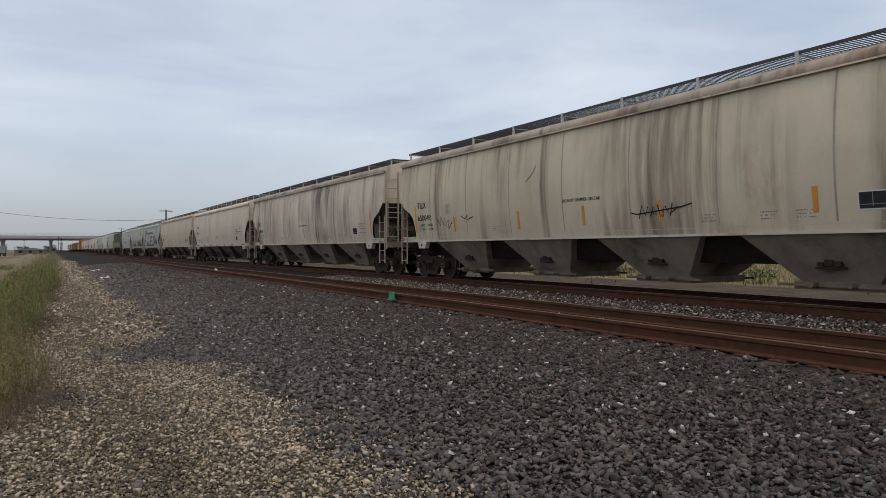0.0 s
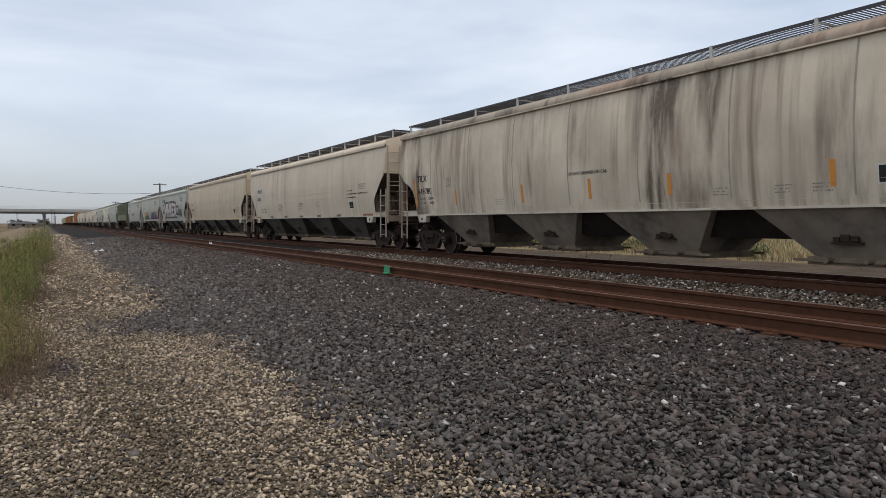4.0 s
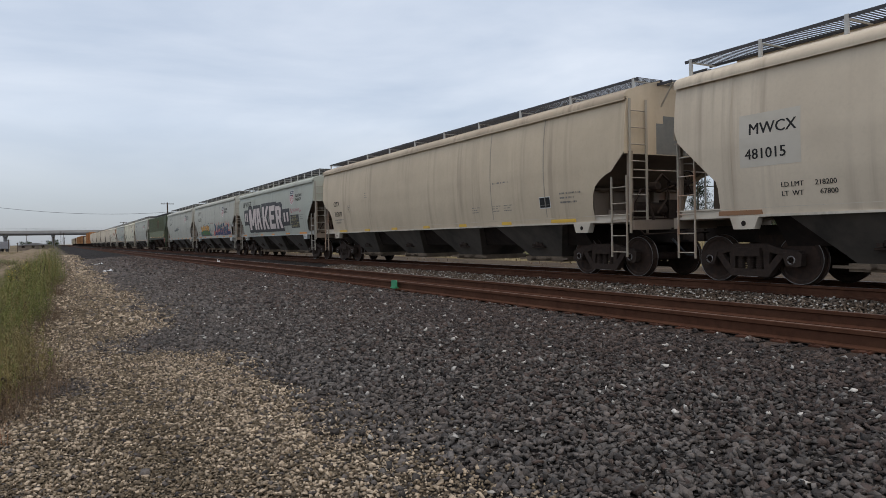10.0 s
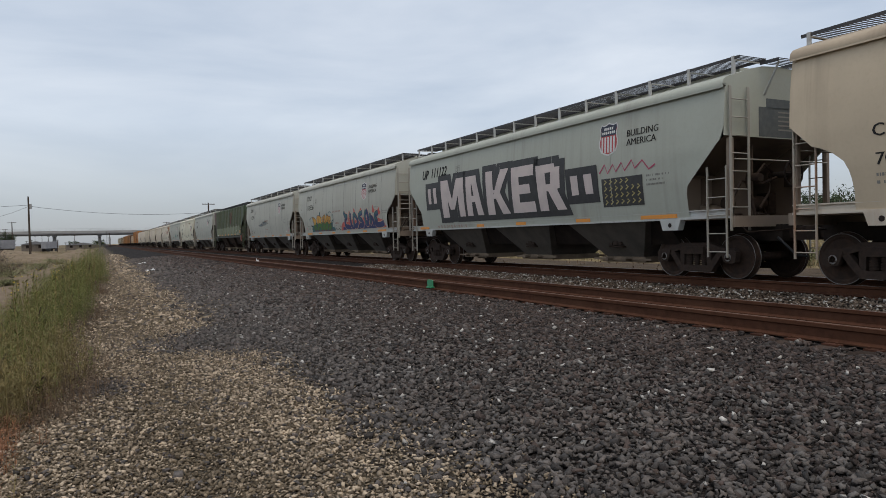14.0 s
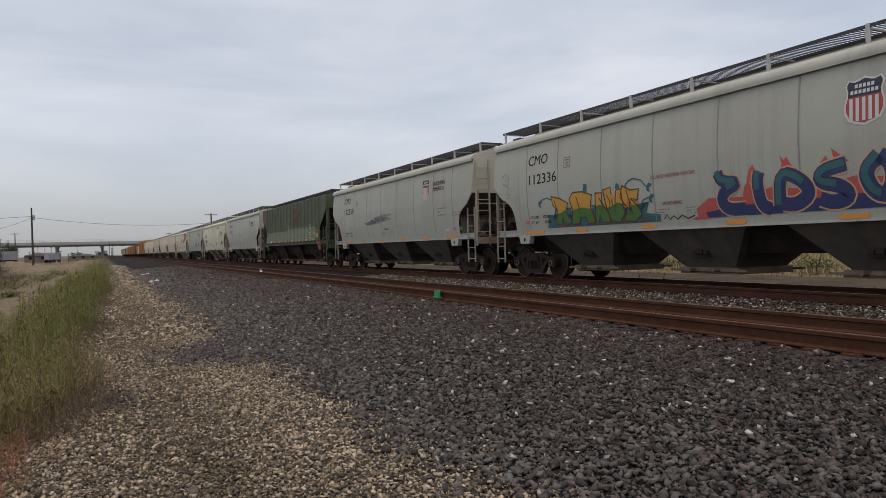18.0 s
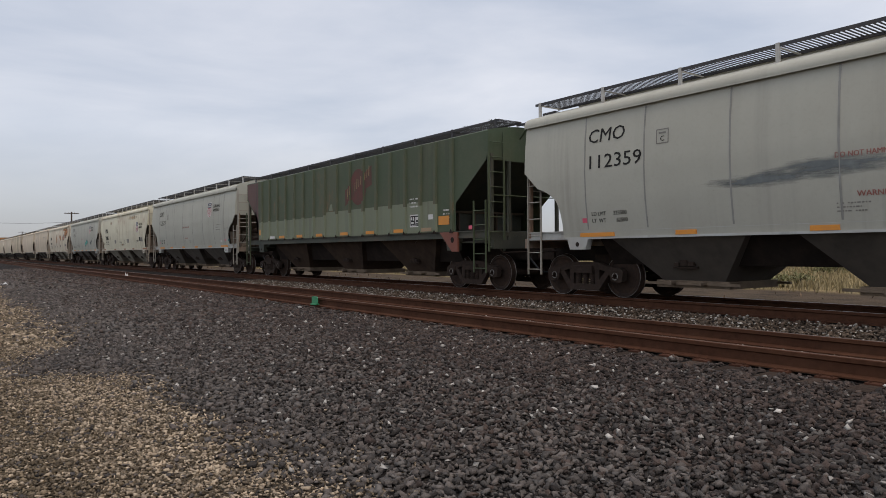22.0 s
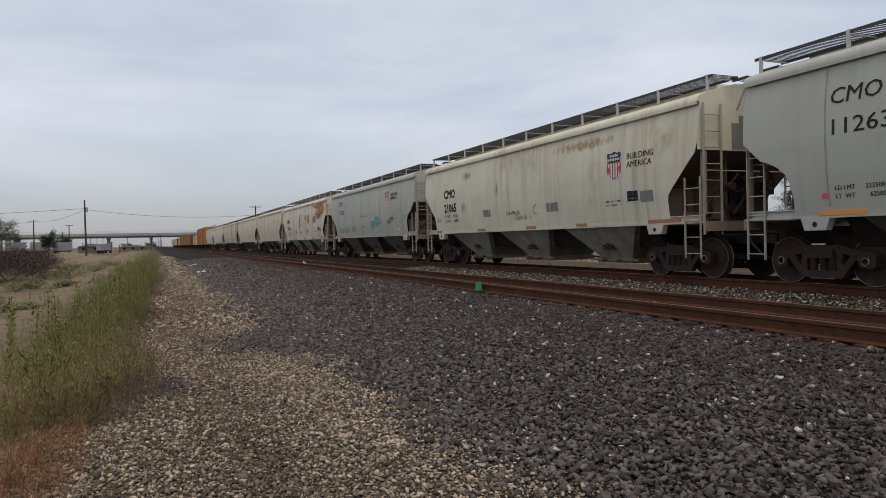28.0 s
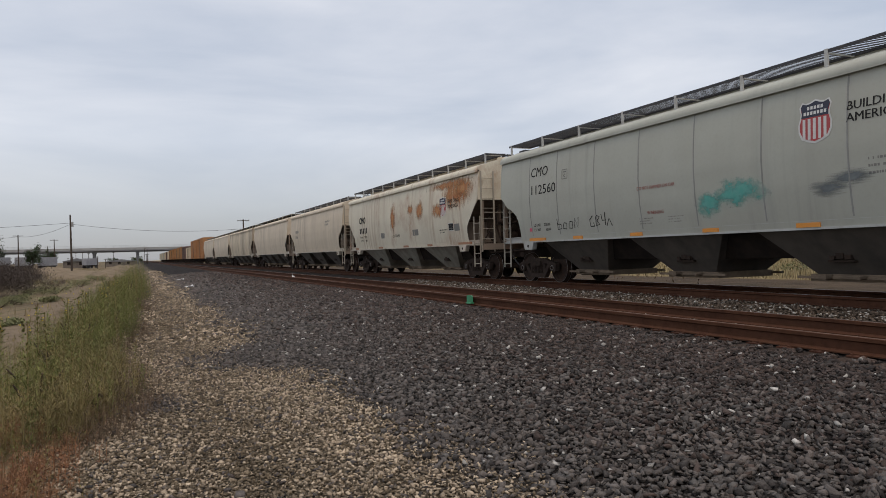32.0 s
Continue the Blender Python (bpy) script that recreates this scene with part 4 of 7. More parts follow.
M_LADDER = painted("grimy_ladder_paint", (0.36, 0.325, 0.265), (0.14, 0.10, 0.07), 0.6, 0.3, 0.6, 0.1, 20.0)
M_ENDWEB = material("dark_brown_end_web", (0.115, 0.084, 0.062), 0.9, 0.0, (0.05, 0.038, 0.03), 1.5, 0.8, (0.15, 0.11, 0.078), 3.0, 0.6)
M_GATE = material("dusty_gate_steel", (0.21, 0.158, 0.112), 0.9, 0.0, (0.06, 0.046, 0.036), 2.5, 0.8, (0.20, 0.155, 0.115), 5.0, 0.5, 0.2, 40)
POCKET = material("grimy_hopper_paint", (0.27, 0.215, 0.16), 0.85, 0.0, (0.085, 0.07, 0.06), 1.2, 0.8, (0.32, 0.28, 0.23), 3.0, 0.4, 0.15, 30)
POCKET_PALE = material("grey_green_hopper_paint", (0.26, 0.25, 0.205), 0.8, 0.0, (0.12, 0.10, 0.08), 1.1, 0.8, (0.16, 0.115, 0.08), 2.5, 0.5, 0.15, 30)
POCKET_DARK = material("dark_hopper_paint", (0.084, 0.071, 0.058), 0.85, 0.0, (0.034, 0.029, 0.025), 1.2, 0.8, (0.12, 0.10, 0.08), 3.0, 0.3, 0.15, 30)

# a darker brown than END_GRIME, with still darker streaks
SLOPE_BROWN = painted("dark_brown_slope_sheet", (0.10, 0.076, 0.058), (0.045, 0.035, 0.028), 0.9, 0.2, 0.5, 0.1, 23.0)
POCKET_BROWN = material("brown_hopper_grime", (0.060, 0.040, 0.029), 0.9, 0.0, (0.030, 0.022, 0.018), 1.2, 0.8, (0.085, 0.06, 0.044), 3.0, 0.4, 0.15, 30)
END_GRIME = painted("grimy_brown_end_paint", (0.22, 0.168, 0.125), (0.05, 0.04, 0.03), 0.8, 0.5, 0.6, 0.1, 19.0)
CARS = []


def place(made, y):
    CARS.append((made[0], y))
    return made


# ---- stones of the ballast and the gravel path ----
def scatter(name, places, sizes, mat, label, flat=0.75, seed=1):
    """Angular stones, each a skewed block lying at its own turn, in one mesh."""
    g = np.random.default_rng(seed)
    n = len(places)
    base = np.array([(x, y, z) for z in (-1, 1) for y in (-1, 1) for x in (-1, 1)], float) * 0.5
    v = base[None] * g.uniform(0.45, 1.2, (n, 8, 1)) + g.uniform(-0.2, 0.2, (n, 8, 3))
    v *= (sizes[:, None] * g.uniform(0.75, 1.2, (n, 3)) * np.array([1.3, 1.0, 0.62]))[:, None, :]
    q = g.normal(size=(n, 4))
    q /= np.linalg.norm(q, axis=1, keepdims=True)
    w, x, y, z = q.T
    r = np.stack([1 - 2 * (y * y + z * z), 2 * (x * y - z * w), 2 * (x * z + y * w), 2 * (x * y + z * w), 1 - 2 * (x * x + z * z), 2 * (y * z - x * w),
                  2 * (x * z - y * w), 2 * (y * z + x * w), 1 - 2 * (x * x + y * y)], 1).reshape(n, 3, 3)
    v = np.einsum("nij,nkj->nki", r, v)
    v[:, :, 2] *= flat
    v += places[:, None, :]
    f = np.array([(0, 2, 3, 1), (4, 5, 7, 6), (0, 1, 5, 4), (2, 6, 7, 3), (0, 4, 6, 2), (1, 3, 7, 5)])
    f = (f[None] + 8 * np.arange(n)[:, None, None]).reshape(-1)
    me = bpy.data.meshes.new(name)
    me.vertices.add(n * 8)
    me.vertices.foreach_set("co", v.reshape(-1))
    me.loops.add(n * 24)
    me.loops.foreach_set("vertex_index", f)
    me.polygons.add(n * 6)
    me.polygons.foreach_set("loop_start", np.arange(n * 6) * 4)
    me.polygons.foreach_set("loop_total", np.full(n * 6, 4))
    me.materials.append(mat)
    me.update(calc_edges=True)
    me.validate()
    return tagged(new(name, me), label, "gravel", kind="stuff")


PX, PZ = np.array([p[0] for p in PROFILE]), np.array([p[1] for p in PROFILE])


def waves(x, y, s=0.0):
    """A gentle uneven field of about -1 to 1."""
    return (np.sin(0.9 * x + 0.53 * y + s) + np.sin(2.1 * x - 1.27 * y + 1.7 * s) + 0.7 * np.sin(4.3 * x + 3.1 * y + 2.3 * s) + 0.5 * np.sin(-7.1 * x + 5.2 * y + s)) / 2.4


def grid_places(g, x0, x1, y0, y1, gap, lift):
    nx, ny = int((x1 - x0) / gap), int((y1 - y0) / gap)
    a, b = np.meshgrid(np.arange(nx), np.arange(ny))
    x = x0 + (a.ravel() + g.uniform(-0.45, 0.45, nx * ny)) * gap
    y = y0 + (b.ravel() + g.uniform(-0.45, 0.45, nx * ny)) * gap
    z = np.interp(x, PX, PZ) + 0.01 + g.uniform(-lift, lift, nx * ny)
    return np.stack([x, y, z], 1)


def build_stones():
    g = np.random.default_rng(5)
    near = grid_places(g, -7.9, -0.15, -1.2, 14.5, 0.039, 0.018)
    mid = grid_places(g, -7.6, -0.15, 14.5, 34, 0.082, 0.02)
    far = grid_places(g, -7.4, -0.55, 34, 75, 0.17, 0.03)
    inner = grid_places(g, 2.32, 3.75, -1.5, 30, 0.062, 0.02)
    crib = grid_places(g, 0.15, 1.4, -1.5, 14, 0.075, 0.012)
    pale_a = grid_places(g, -9.0, -4.5, 2.6, 15, 0.029, 0.010)
    pale_b = grid_places(g, -9.0, -4.3, 15, 40, 0.065, 0.015)
    pale_c = grid_places(g, -7.6, -4.8, 40, 115, 0.14, 0.02)

    def clear(p):
        return np.hypot(p[:, 0] + 7.85, p[:, 1]) > 2.6

    def edge(p):
        line = -5.75 + 0.32 * waves(p[:, 0] * 1.4, p[:, 1] * 0.7, 1.0)
        tongue = -7.05 + 1.45 * ((p[:, 1] - 12.1) / 2.0) ** 2 + 0.2 * waves(p[:, 0] * 3, p[:, 1] * 2)
        return np.minimum(line, tongue) + g.normal(0, 0.22, len(p)) + np.where(g.uniform(size=len(p)) < 0.07, g.normal(0, 0.9, len(p)), 0)

    dark = np.concatenate([near, mid, far])
    dark = dark[clear(dark) & (dark[:, 0] > edge(dark))]
    # the ties' ends stay clear of stones
    tie = (dark[:, 0] > -0.62) & (np.abs((dark[:, 1] - 0.27 + 0.25) % 0.5 - 0.25) < 0.13)
    dark = dark[~tie]
    # a loose dark patch on the path
    s = np.where(dark[:, 1] < 14.5, 0.022 + 0.044 * g.uniform(size=len(dark)) ** 1.6, np.where(dark[:, 1] < 34, g.uniform(0.06, 0.10, len(dark)), g.uniform(0.10, 0.18, len(dark))))
    # towards the rail grey stones thin out and darker brown ones take over
    grey = g.uniform(size=len(dark)) < np.clip(0.34 - 0.05 * (dark[:, 0] + 6), 0.10, 0.34)
    rusty = ~grey & (g.uniform(size=len(dark)) < np.clip((dark[:, 0] + 5.3) / 3.6, 0, 0.95))
    plain = ~grey & ~rusty
    scatter("ballast_stones", dark[plain], s[plain], M_DARKSTONE, "dark grey angular ballast stones on the shoulder", seed=11)
    scatter("ballast_stones", dark[rusty], s[rusty], M_DARKBROWNSTONE, "darker brown ballast stones beside the rail", seed=19)
    scatter("ballast_stones", dark[grey], s[grey] * 0.9, M_GREYSTONE, "lighter grey ballast stones among darker ones", seed=18)
    both = np.concatenate([inner, crib])
    both[:, 2] += 0.015
    scatter("ballast_stones", both, g.uniform(0.030, 0.060, len(both)), M_BROWNSTONE, "brownish ballast stones between the tracks", seed=12)
    pale = np.concatenate([pale_a, pale_b, pale_c])
    inside = clear(pale) & (pale[:, 0] < edge(pale) + 0.1)
    patch = np.hypot((pale[:, 0] + 7.8) / 0.35, (pale[:, 1] - 9.0) / 0.6) < g.uniform(0.2, 1.3, len(pale))
    pale, patch = pale[inside], patch[inside]
    s = np.where(pale[:, 1] < 15, 0.013 + 0.021 * g.uniform(size=len(pale)) ** 1.4, np.where(pale[:, 1] < 40, g.uniform(0.035, 0.065, len(pale)), g.uniform(0.08, 0.15, len(pale))))
    bright = 0.30 * waves(pale[:, 0] * 0.8, pale[:, 1] * 0.35, 4.0) + g.normal(0, 0.8, len(pale)) + 0.40 * np.exp(-((pale[:, 0] + 6.2) / 0.6) ** 2) - 0.45 * np.exp(-((pale[:, 0] + 7.15) / 0.3) ** 2) - np.where(pale[:, 1] > 13, 0.45, 0) > -0.05
    patch |= g.uniform(size=len(pale)) < 0.07
    scatter("path_gravel", pale[~patch & bright], s[~patch & bright] * 1.1, M_PALESTONE, "pale small gravel on the service path", seed=13)
    scatter("path_gravel", pale[~patch & ~bright], s[~patch & ~bright], M_BROWNGRAVEL, "brown-grey small gravel on the service path", seed=14)
    scatter("path_gravel", pale[patch], s[patch] * 1.2, M_DARKSTONE, "patch of dark stones on the service path", seed=15)
    pick = g.uniform(size=len(dark)) < 0.008
    w = dark[pick]
    w[:, 2] += 0.022
    scatter("white_stones", w, g.uniform(0.02, 0.05, len(w)) * np.where(w[:, 1] > 14, 1.5, 1.0), M_WHITESTONE, "scattered whitish stones among dark ballast", seed=16)
    w = both[g.uniform(size=len(both)) < 0.13]
    w[:, 2] += 0.02
    scatter("white_stones", w, g.uniform(0.02, 0.045, len(w)), M_WHITESTONE, "scattered whitish stones between the tracks", seed=17)


M_BROWNSTONE = material("brown_ballast", (0.105, 0.078, 0.058), 0.95, 0.0, (0.05, 0.04, 0.034), 20.0, 0.6, (0.16, 0.14, 0.12), 1.1, 0.5, 0.5, 70, spread=0.6, island=True)
M_DARKBROWNSTONE = material("dark_brown_ballast", (0.052, 0.037, 0.031), 0.88, 0.0, (0.028, 0.020, 0.017), 20.0, 0.6, (0.075, 0.050, 0.038), 1.2, 0.5, 0.6, 70, spread=0.7, island=True)
M_GREYSTONE = material("grey_ballast", (0.118, 0.108, 0.100), 0.9, 0.0, (0.052, 0.047, 0.044), 20.0, 0.6, (0.135, 0.112, 0.098), 1.3, 0.5, 0.5, 70, spread=0.5, island=True)
M_BROWNGRAVEL = material("brown_gravel", (0.188, 0.147, 0.100), 0.95, 0.0, (0.062, 0.048, 0.034), 16.0, 0.7, (0.19, 0.145, 0.095), 1.4, 0.4, 0.4, 90, spread=0.5, island=True)
M_WHITESTONE = material("whitish_stone", (0.40, 0.38, 0.35), 0.9, 0.0, (0.25, 0.23, 0.20), 20.0, 0.6, spread=0.35, island=True)
build_stones()


# ---- weeds, shrubs, trees ----
def leaf_material(name, colour, second, spread=0.35):
    return material(name, colour, 0.85, 0.0, second, 1.5, 0.8, spread=spread, island=True)


M_WEED = leaf_material("weed_green", (0.165, 0.172, 0.046), (0.095, 0.105, 0.030))
M_WEEDTOP = leaf_material("weed_olive", (0.225, 0.175, 0.066), (0.13, 0.105, 0.042))
M_DRYBASE = leaf_material("dry_brown_stem", (0.15, 0.098, 0.058), (0.085, 0.060, 0.036))
M_REDWEED = leaf_material("red_brown_weed", (0.25, 0.115, 0.055), (0.15, 0.095, 0.042))
M_DRYGRASS = leaf_material("dry_grass_straw", (0.33, 0.265, 0.14), (0.21, 0.175, 0.095), 0.3)
M_DRYTUFT = leaf_material("dry_tuft", (0.25, 0.19, 0.10), (0.16, 0.125, 0.07), 0.3)
M_SHRUB = leaf_material("shrub_leaf", (0.19, 0.19, 0.085), (0.115, 0.125, 0.055))
M_BROWNSHRUB = leaf_material("brown_shrub_leaf", (0.062, 0.044, 0.034), (0.035, 0.027, 0.021))
M_PINE = leaf_material("pine_needle", (0.035, 0.050, 0.028), (0.022, 0.032, 0.02))
M_BROADLEAF = leaf_material("broadleaf", (0.050, 0.072, 0.030), (0.03, 0.05, 0.02))
M_BARK = material("bark", (0.10, 0.075, 0.055), 0.95, 0.0, (0.05, 0.04, 0.03), 6.0, 0.7)
M_YELLOW = material("yellow_flower", (0.45, 0.34, 0.03), 0.8)


def leaves(points, ways, length, width, mats_index=None):
    """Many thin leaf blades, each a bent pair of triangles pointing its own way, as vertex and face arrays."""
    n = len(points)
    up = np.array([0, 0, 1.0])
    side = np.cross(ways, up) + 1e-4
    side /= np.linalg.norm(side, axis=1, keepdims=True)
    mid = points + ways * (length * 0.5)[:, None]
    tip = points + ways * length[:, None] - up * (length * 0.12)[:, None]
    v = np.stack([points, mid - side * width[:, None] / 2, tip, mid + side * width[:, None] / 2], 1)
    return v.reshape(-1, 3), (np.arange(n)[:, None] * 4 + np.array([0, 1, 2, 3])[None])


def leaf_mesh(name, v, f, mat):
    me = bpy.data.meshes.new(name)
    me.from_pydata(v.tolist(), [], f.tolist())
    for m in mat if isinstance(mat, (list, tuple)) else [mat]:
        me.materials.append(m)
    return me


def weed_row(name, plants, g, mat, label, leaf=(0.05, 0.12), wide=(0.006, 0.014), per=70, slim=0.20):
    """Tall weeds: upright stalks, leaves all the way up, slim at the top."""
    pts, ways, lens, wid = [], [], [], []
    for x, y, z, h in plants:
        stalks = g.integers(3, 6)
        for _ in range(stalks):
            k = per // stalks
            lean = g.normal(0, 0.06, 2)
            hh = h * g.uniform(0.7, 1.05)
            t = g.uniform(0.03, 1.0, k)
            a = g.uniform(0, 2 * math.pi, k)
            r = slim * 0.35 * (1 - 0.55 * t)
            ox, oy = g.normal(0, slim * 0.5, 2)
            pts.append(np.stack([x + ox + lean[0] * t * hh + r * 0.2 * np.cos(a), y + oy + lean[1] * t * hh + r * 0.2 * np.sin(a), z + t * hh], 1))
            e = g.uniform(0.1, 1.25, k)
            ways.append(np.stack([np.cos(a) * np.cos(e), np.sin(a) * np.cos(e), np.sin(e)], 1))
            lens.append(g.uniform(*leaf, k) * (1.25 - 0.6 * t))
            wid.append(g.uniform(*wide, k))
            pts.append(np.array([[x + ox, y + oy, z]]))
            w = np.array([lean[0], lean[1], 1.0])
            ways.append((w / np.linalg.norm(w))[None])
            lens.append(np.array([hh * 1.1]))
            wid.append(np.array([0.006]))
    v, f = leaves(np.concatenate(pts), np.concatenate(ways), np.concatenate(lens), np.concatenate(wid))
    return tagged(new(name, leaf_mesh(name, v, f, mat)), label, "weeds", kind="stuff")


def build_weeds():
    g = np.random.default_rng(21)
    plants, olive = [], []
    for i in range(620):
        y = 7.5 + 40 * g.uniform() ** 1.25
        edge = -8.35 + 0.012 * (y - 9) + 0.25 * math.sin(y * 0.8) + (0.25 if y > 30 else 0)
        x = edge - abs(g.normal(0, 0.75))
        h = (0.75 + 0.022 * (y - 8)) * (g.uniform(0.5, 0.95) if g.uniform() < 0.72 else g.uniform(1.0, 1.35)) * (1.0 if x > edge - 1.2 else 0.75)
        (plants if g.uniform() < (0.30 if y < 13 else 0.78) else olive).append((x, y, float(np.interp(x, PX, PZ)), h))
    weed_row("weeds", plants, g, M_WEED, "tall green weeds along the gravel path", (0.03, 0.09), (0.004, 0.010), 280, 0.26)
    weed_row("weeds", olive, g, M_WEEDTOP, "olive dry-topped weeds along the gravel path", (0.03, 0.08), (0.004, 0.010), 260, 0.26)
    base = []
    for i in range(420):
        y = 7.6 + 30 * g.uniform() ** 1.4
        x = -8.12 + 0.012 * (y - 9) + 0.25 * math.sin(y * 0.8) - abs(g.normal(0, 0.35)) + 0.1 * g.normal()
        base.append((x, y, float(np.interp(x, PX, PZ)), g.uniform(0.14, 0.42)))
    weed_row("low_weeds", base, g, M_DRYBASE, "dry brown stems at the foot of the weeds", (0.03, 0.07), (0.003, 0.007), 80, 0.30)
    red = []
    for i in range(330):
        y = g.uniform(5.6, 9.4)
        x = -8.55 - abs(g.normal(0, 0.6))
        if math.sin(2.3 * x + 1.7 * y) + 0.6 * math.sin(5.1 * x - 3.3 * y) > -0.55:
            red.append((x, y, float(np.interp(x, PX, PZ)), g.uniform(0.14, 0.34)))
    weed_row("low_weeds", red, g, M_REDWEED, "low reddish-brown dried weeds at the path's edge", (0.02, 0.05), (0.005, 0.01), 90, 0.32)
    low = []
    for i in range(260):
        y = g.uniform(5.0, 30)
        x = -8.6 - abs(g.normal(0, 1.6))
        low.append((x, y, float(np.interp(x, PX, PZ)), g.uniform(0.15, 0.45)))
    weed_row("low_weeds", low, g, M_WEEDTOP, "low olive weeds on the bank", (0.03, 0.07), (0.006, 0.012), 60, 0.3)


build_weeds()


def tall_stalk():
    """One tall weed with small leaves close to its stem and a few yellow flower heads."""
    g = np.random.default_rng(31)
    k = 240
    t = g.uniform(0.05, 1, k)
    a = g.uniform(0, 6.283, k)
    e = g.uniform(0.2, 1.1, k)
    v, f = leaves(np.stack([0.02 * np.cos(a), 0.02 * np.sin(a), t * 1.25], 1), np.stack([np.cos(a) * np.cos(e), np.sin(a) * np.cos(e), np.sin(e)], 1),
                  g.uniform(0.05, 0.11, k) * (1.2 - 0.5 * t), g.uniform(0.012, 0.022, k))
    ob = stem("tall_weed", "tall single weed stalk with small leaves and yellow buds", "weed", "tall weeds by the path")
    part("foliage", leaf_mesh("foliage", v, f, M_WEED), None, ob)
    part("stalk", Shape().tube((0, 0, 0), (0.02, 0.01, 1.25), 0.012, 0.005, 6), M_WEEDTOP, ob)
    s = Shape()
    for i in range(4):
        x, y, z = g.uniform(-0.06, 0.06), g.uniform(-0.06, 0.06), g.uniform(1.12, 1.32)
        s.tube((x, y, z), (x, y, z + 0.014), 0.010, 0.006, 6)
    part("flower_head", s, M_YELLOW, ob, "small yellow flower heads")
    return ob


first = tall_stalk()
spots = ((-9.05, 8.6, 1.0), (-9.5, 9.6, 0.8), (-8.75, 10.6, 0.95), (-9.3, 11.8, 1.0), (-8.8, 13.0, 1.05), (-9.9, 12.5, 0.8), (-8.9, 15.5, 1.1), (-9.9, 8.4, 0.75), (-9.6, 7.6, 0.7), (-8.7, 18, 1.1), (-8.55, 14.2, 1.2), (-8.6, 16.6, 1.15), (-8.5, 20.4, 1.3), (-8.45, 23, 1.35), (-9.2, 14.4, 1.1), (-9.1, 17.4, 1.2), (-8.4, 26, 1.4), (-9.0, 10.0, 0.95))
for k, (x, y, h) in enumerate(spots):
    m = Matrix.Translation((x, y, ground_z(x))) @ Matrix.Rotation(k * 1.3, 4, "Z") @ Matrix.Rotation(0.08 * math.sin(k * 2.1), 4, "X")
    if k == 0:
        first.matrix_basis = m
    else:
        copy_thing(first, m)


def shrub(name, x, y, z, w, d, h, mat, label, n=1500, seed=0, leaf=(0.08, 0.18), wide=(0.03, 0.07)):
    """A shrub: short woody limbs and a crown of small leaves in uneven lumps."""
    g = np.random.default_rng(seed)
    ob = stem(name, label, "shrub", m=pose(x, y, z))
    s = Shape()
    for i in range(7):
        a = g.uniform(0, 6.283)
        s.tube((0, 0, 0), (0.35 * w * math.cos(a), 0.35 * d * math.sin(a), h * g.uniform(0.45, 0.8)), 0.03, 0.01, 5)
    part("limb", s, M_BARK, ob)
    lumps = 11
    c = np.stack([g.uniform(-0.38, 0.38, lumps) * w, g.uniform(-0.38, 0.38, lumps) * d, g.uniform(0.22, 0.68, lumps) * h], 1)
    pick = g.integers(0, lumps, n)
    p = c[pick] + g.normal(0, 1, (n, 3)) * np.array([w, d, h]) * 0.105
    p[:, 2] = np.clip(p[:, 2], 0.02, None)
    wy = g.normal(0, 1, (n, 3)) + np.array([0, 0, 0.5])
    wy /= np.linalg.norm(wy, axis=1, keepdims=True)
    v, f = leaves(p, wy, g.uniform(*leaf, n), g.uniform(*wide, n))
    part("crown", leaf_mesh("crown", v, f, mat), None, ob)
    return ob


for k, (x, y, w, h) in enumerate(((17.5, 26.0, 2.4, 1.0), (19.5, 21.5, 3.6, 1.1), (17.3, 33.5, 2.4, 1.0), (21.5, 28, 2.6, 1.1), (18, 13.8, 2.4, 0.75), (17.0, 18.0, 2.0, 0.85),
                                   (27.5, 42, 2.6, 1.2), (26.5, 50, 2.0, 1.1), (27, 9.5, 3.0, 1.0), (27.5, 62, 2.6, 1.3), (30, 18, 2.5, 1.0), (25.2, 75, 2.4, 1.2))):
    shrub("shrub", x, y, ground_z(x) - 0.05, w, w * 0.9, h, M_SHRUB, "olive green shrub in dry grass beyond the tracks", 1300, 100 + k)
for k, (x, y, w, d, h) in enumerate(((-18.6, 66, 5.0, 16, 3.3), (-19.5, 84, 6.5, 20, 3.5), (-22.5, 108, 8, 20, 3.2), (-22.5, 64, 6, 14, 3.4))):
    shrub("brown_shrub", x, y, ground_z(x) - 0.1, w, d, h, M_BROWNSHRUB, "dark brown thicket on the bank of the ditch", 15000, 200 + k, (0.10, 0.24), (0.025, 0.06))
for k, (x, y, w, h) in enumerate(((-14.2, 66, 3.5, 1.0), (-15.5, 54, 2.2, 0.7), (-13.2, 78, 3.6, 1.0), (-17, 41, 2.0, 0.6), (-13.0, 50, 1.5, 0.5), (-12.2, 92, 3.0, 1.0), (-14.8, 34, 1.6, 0.5), (-12.4, 30, 1.2, 0.45))):
    shrub("shrub", x, y, ground_z(x) - 0.05, w, w * 1.3, h, M_SHRUB, "low olive shrub on sandy ground by the ditch", 1300, 300 + k)

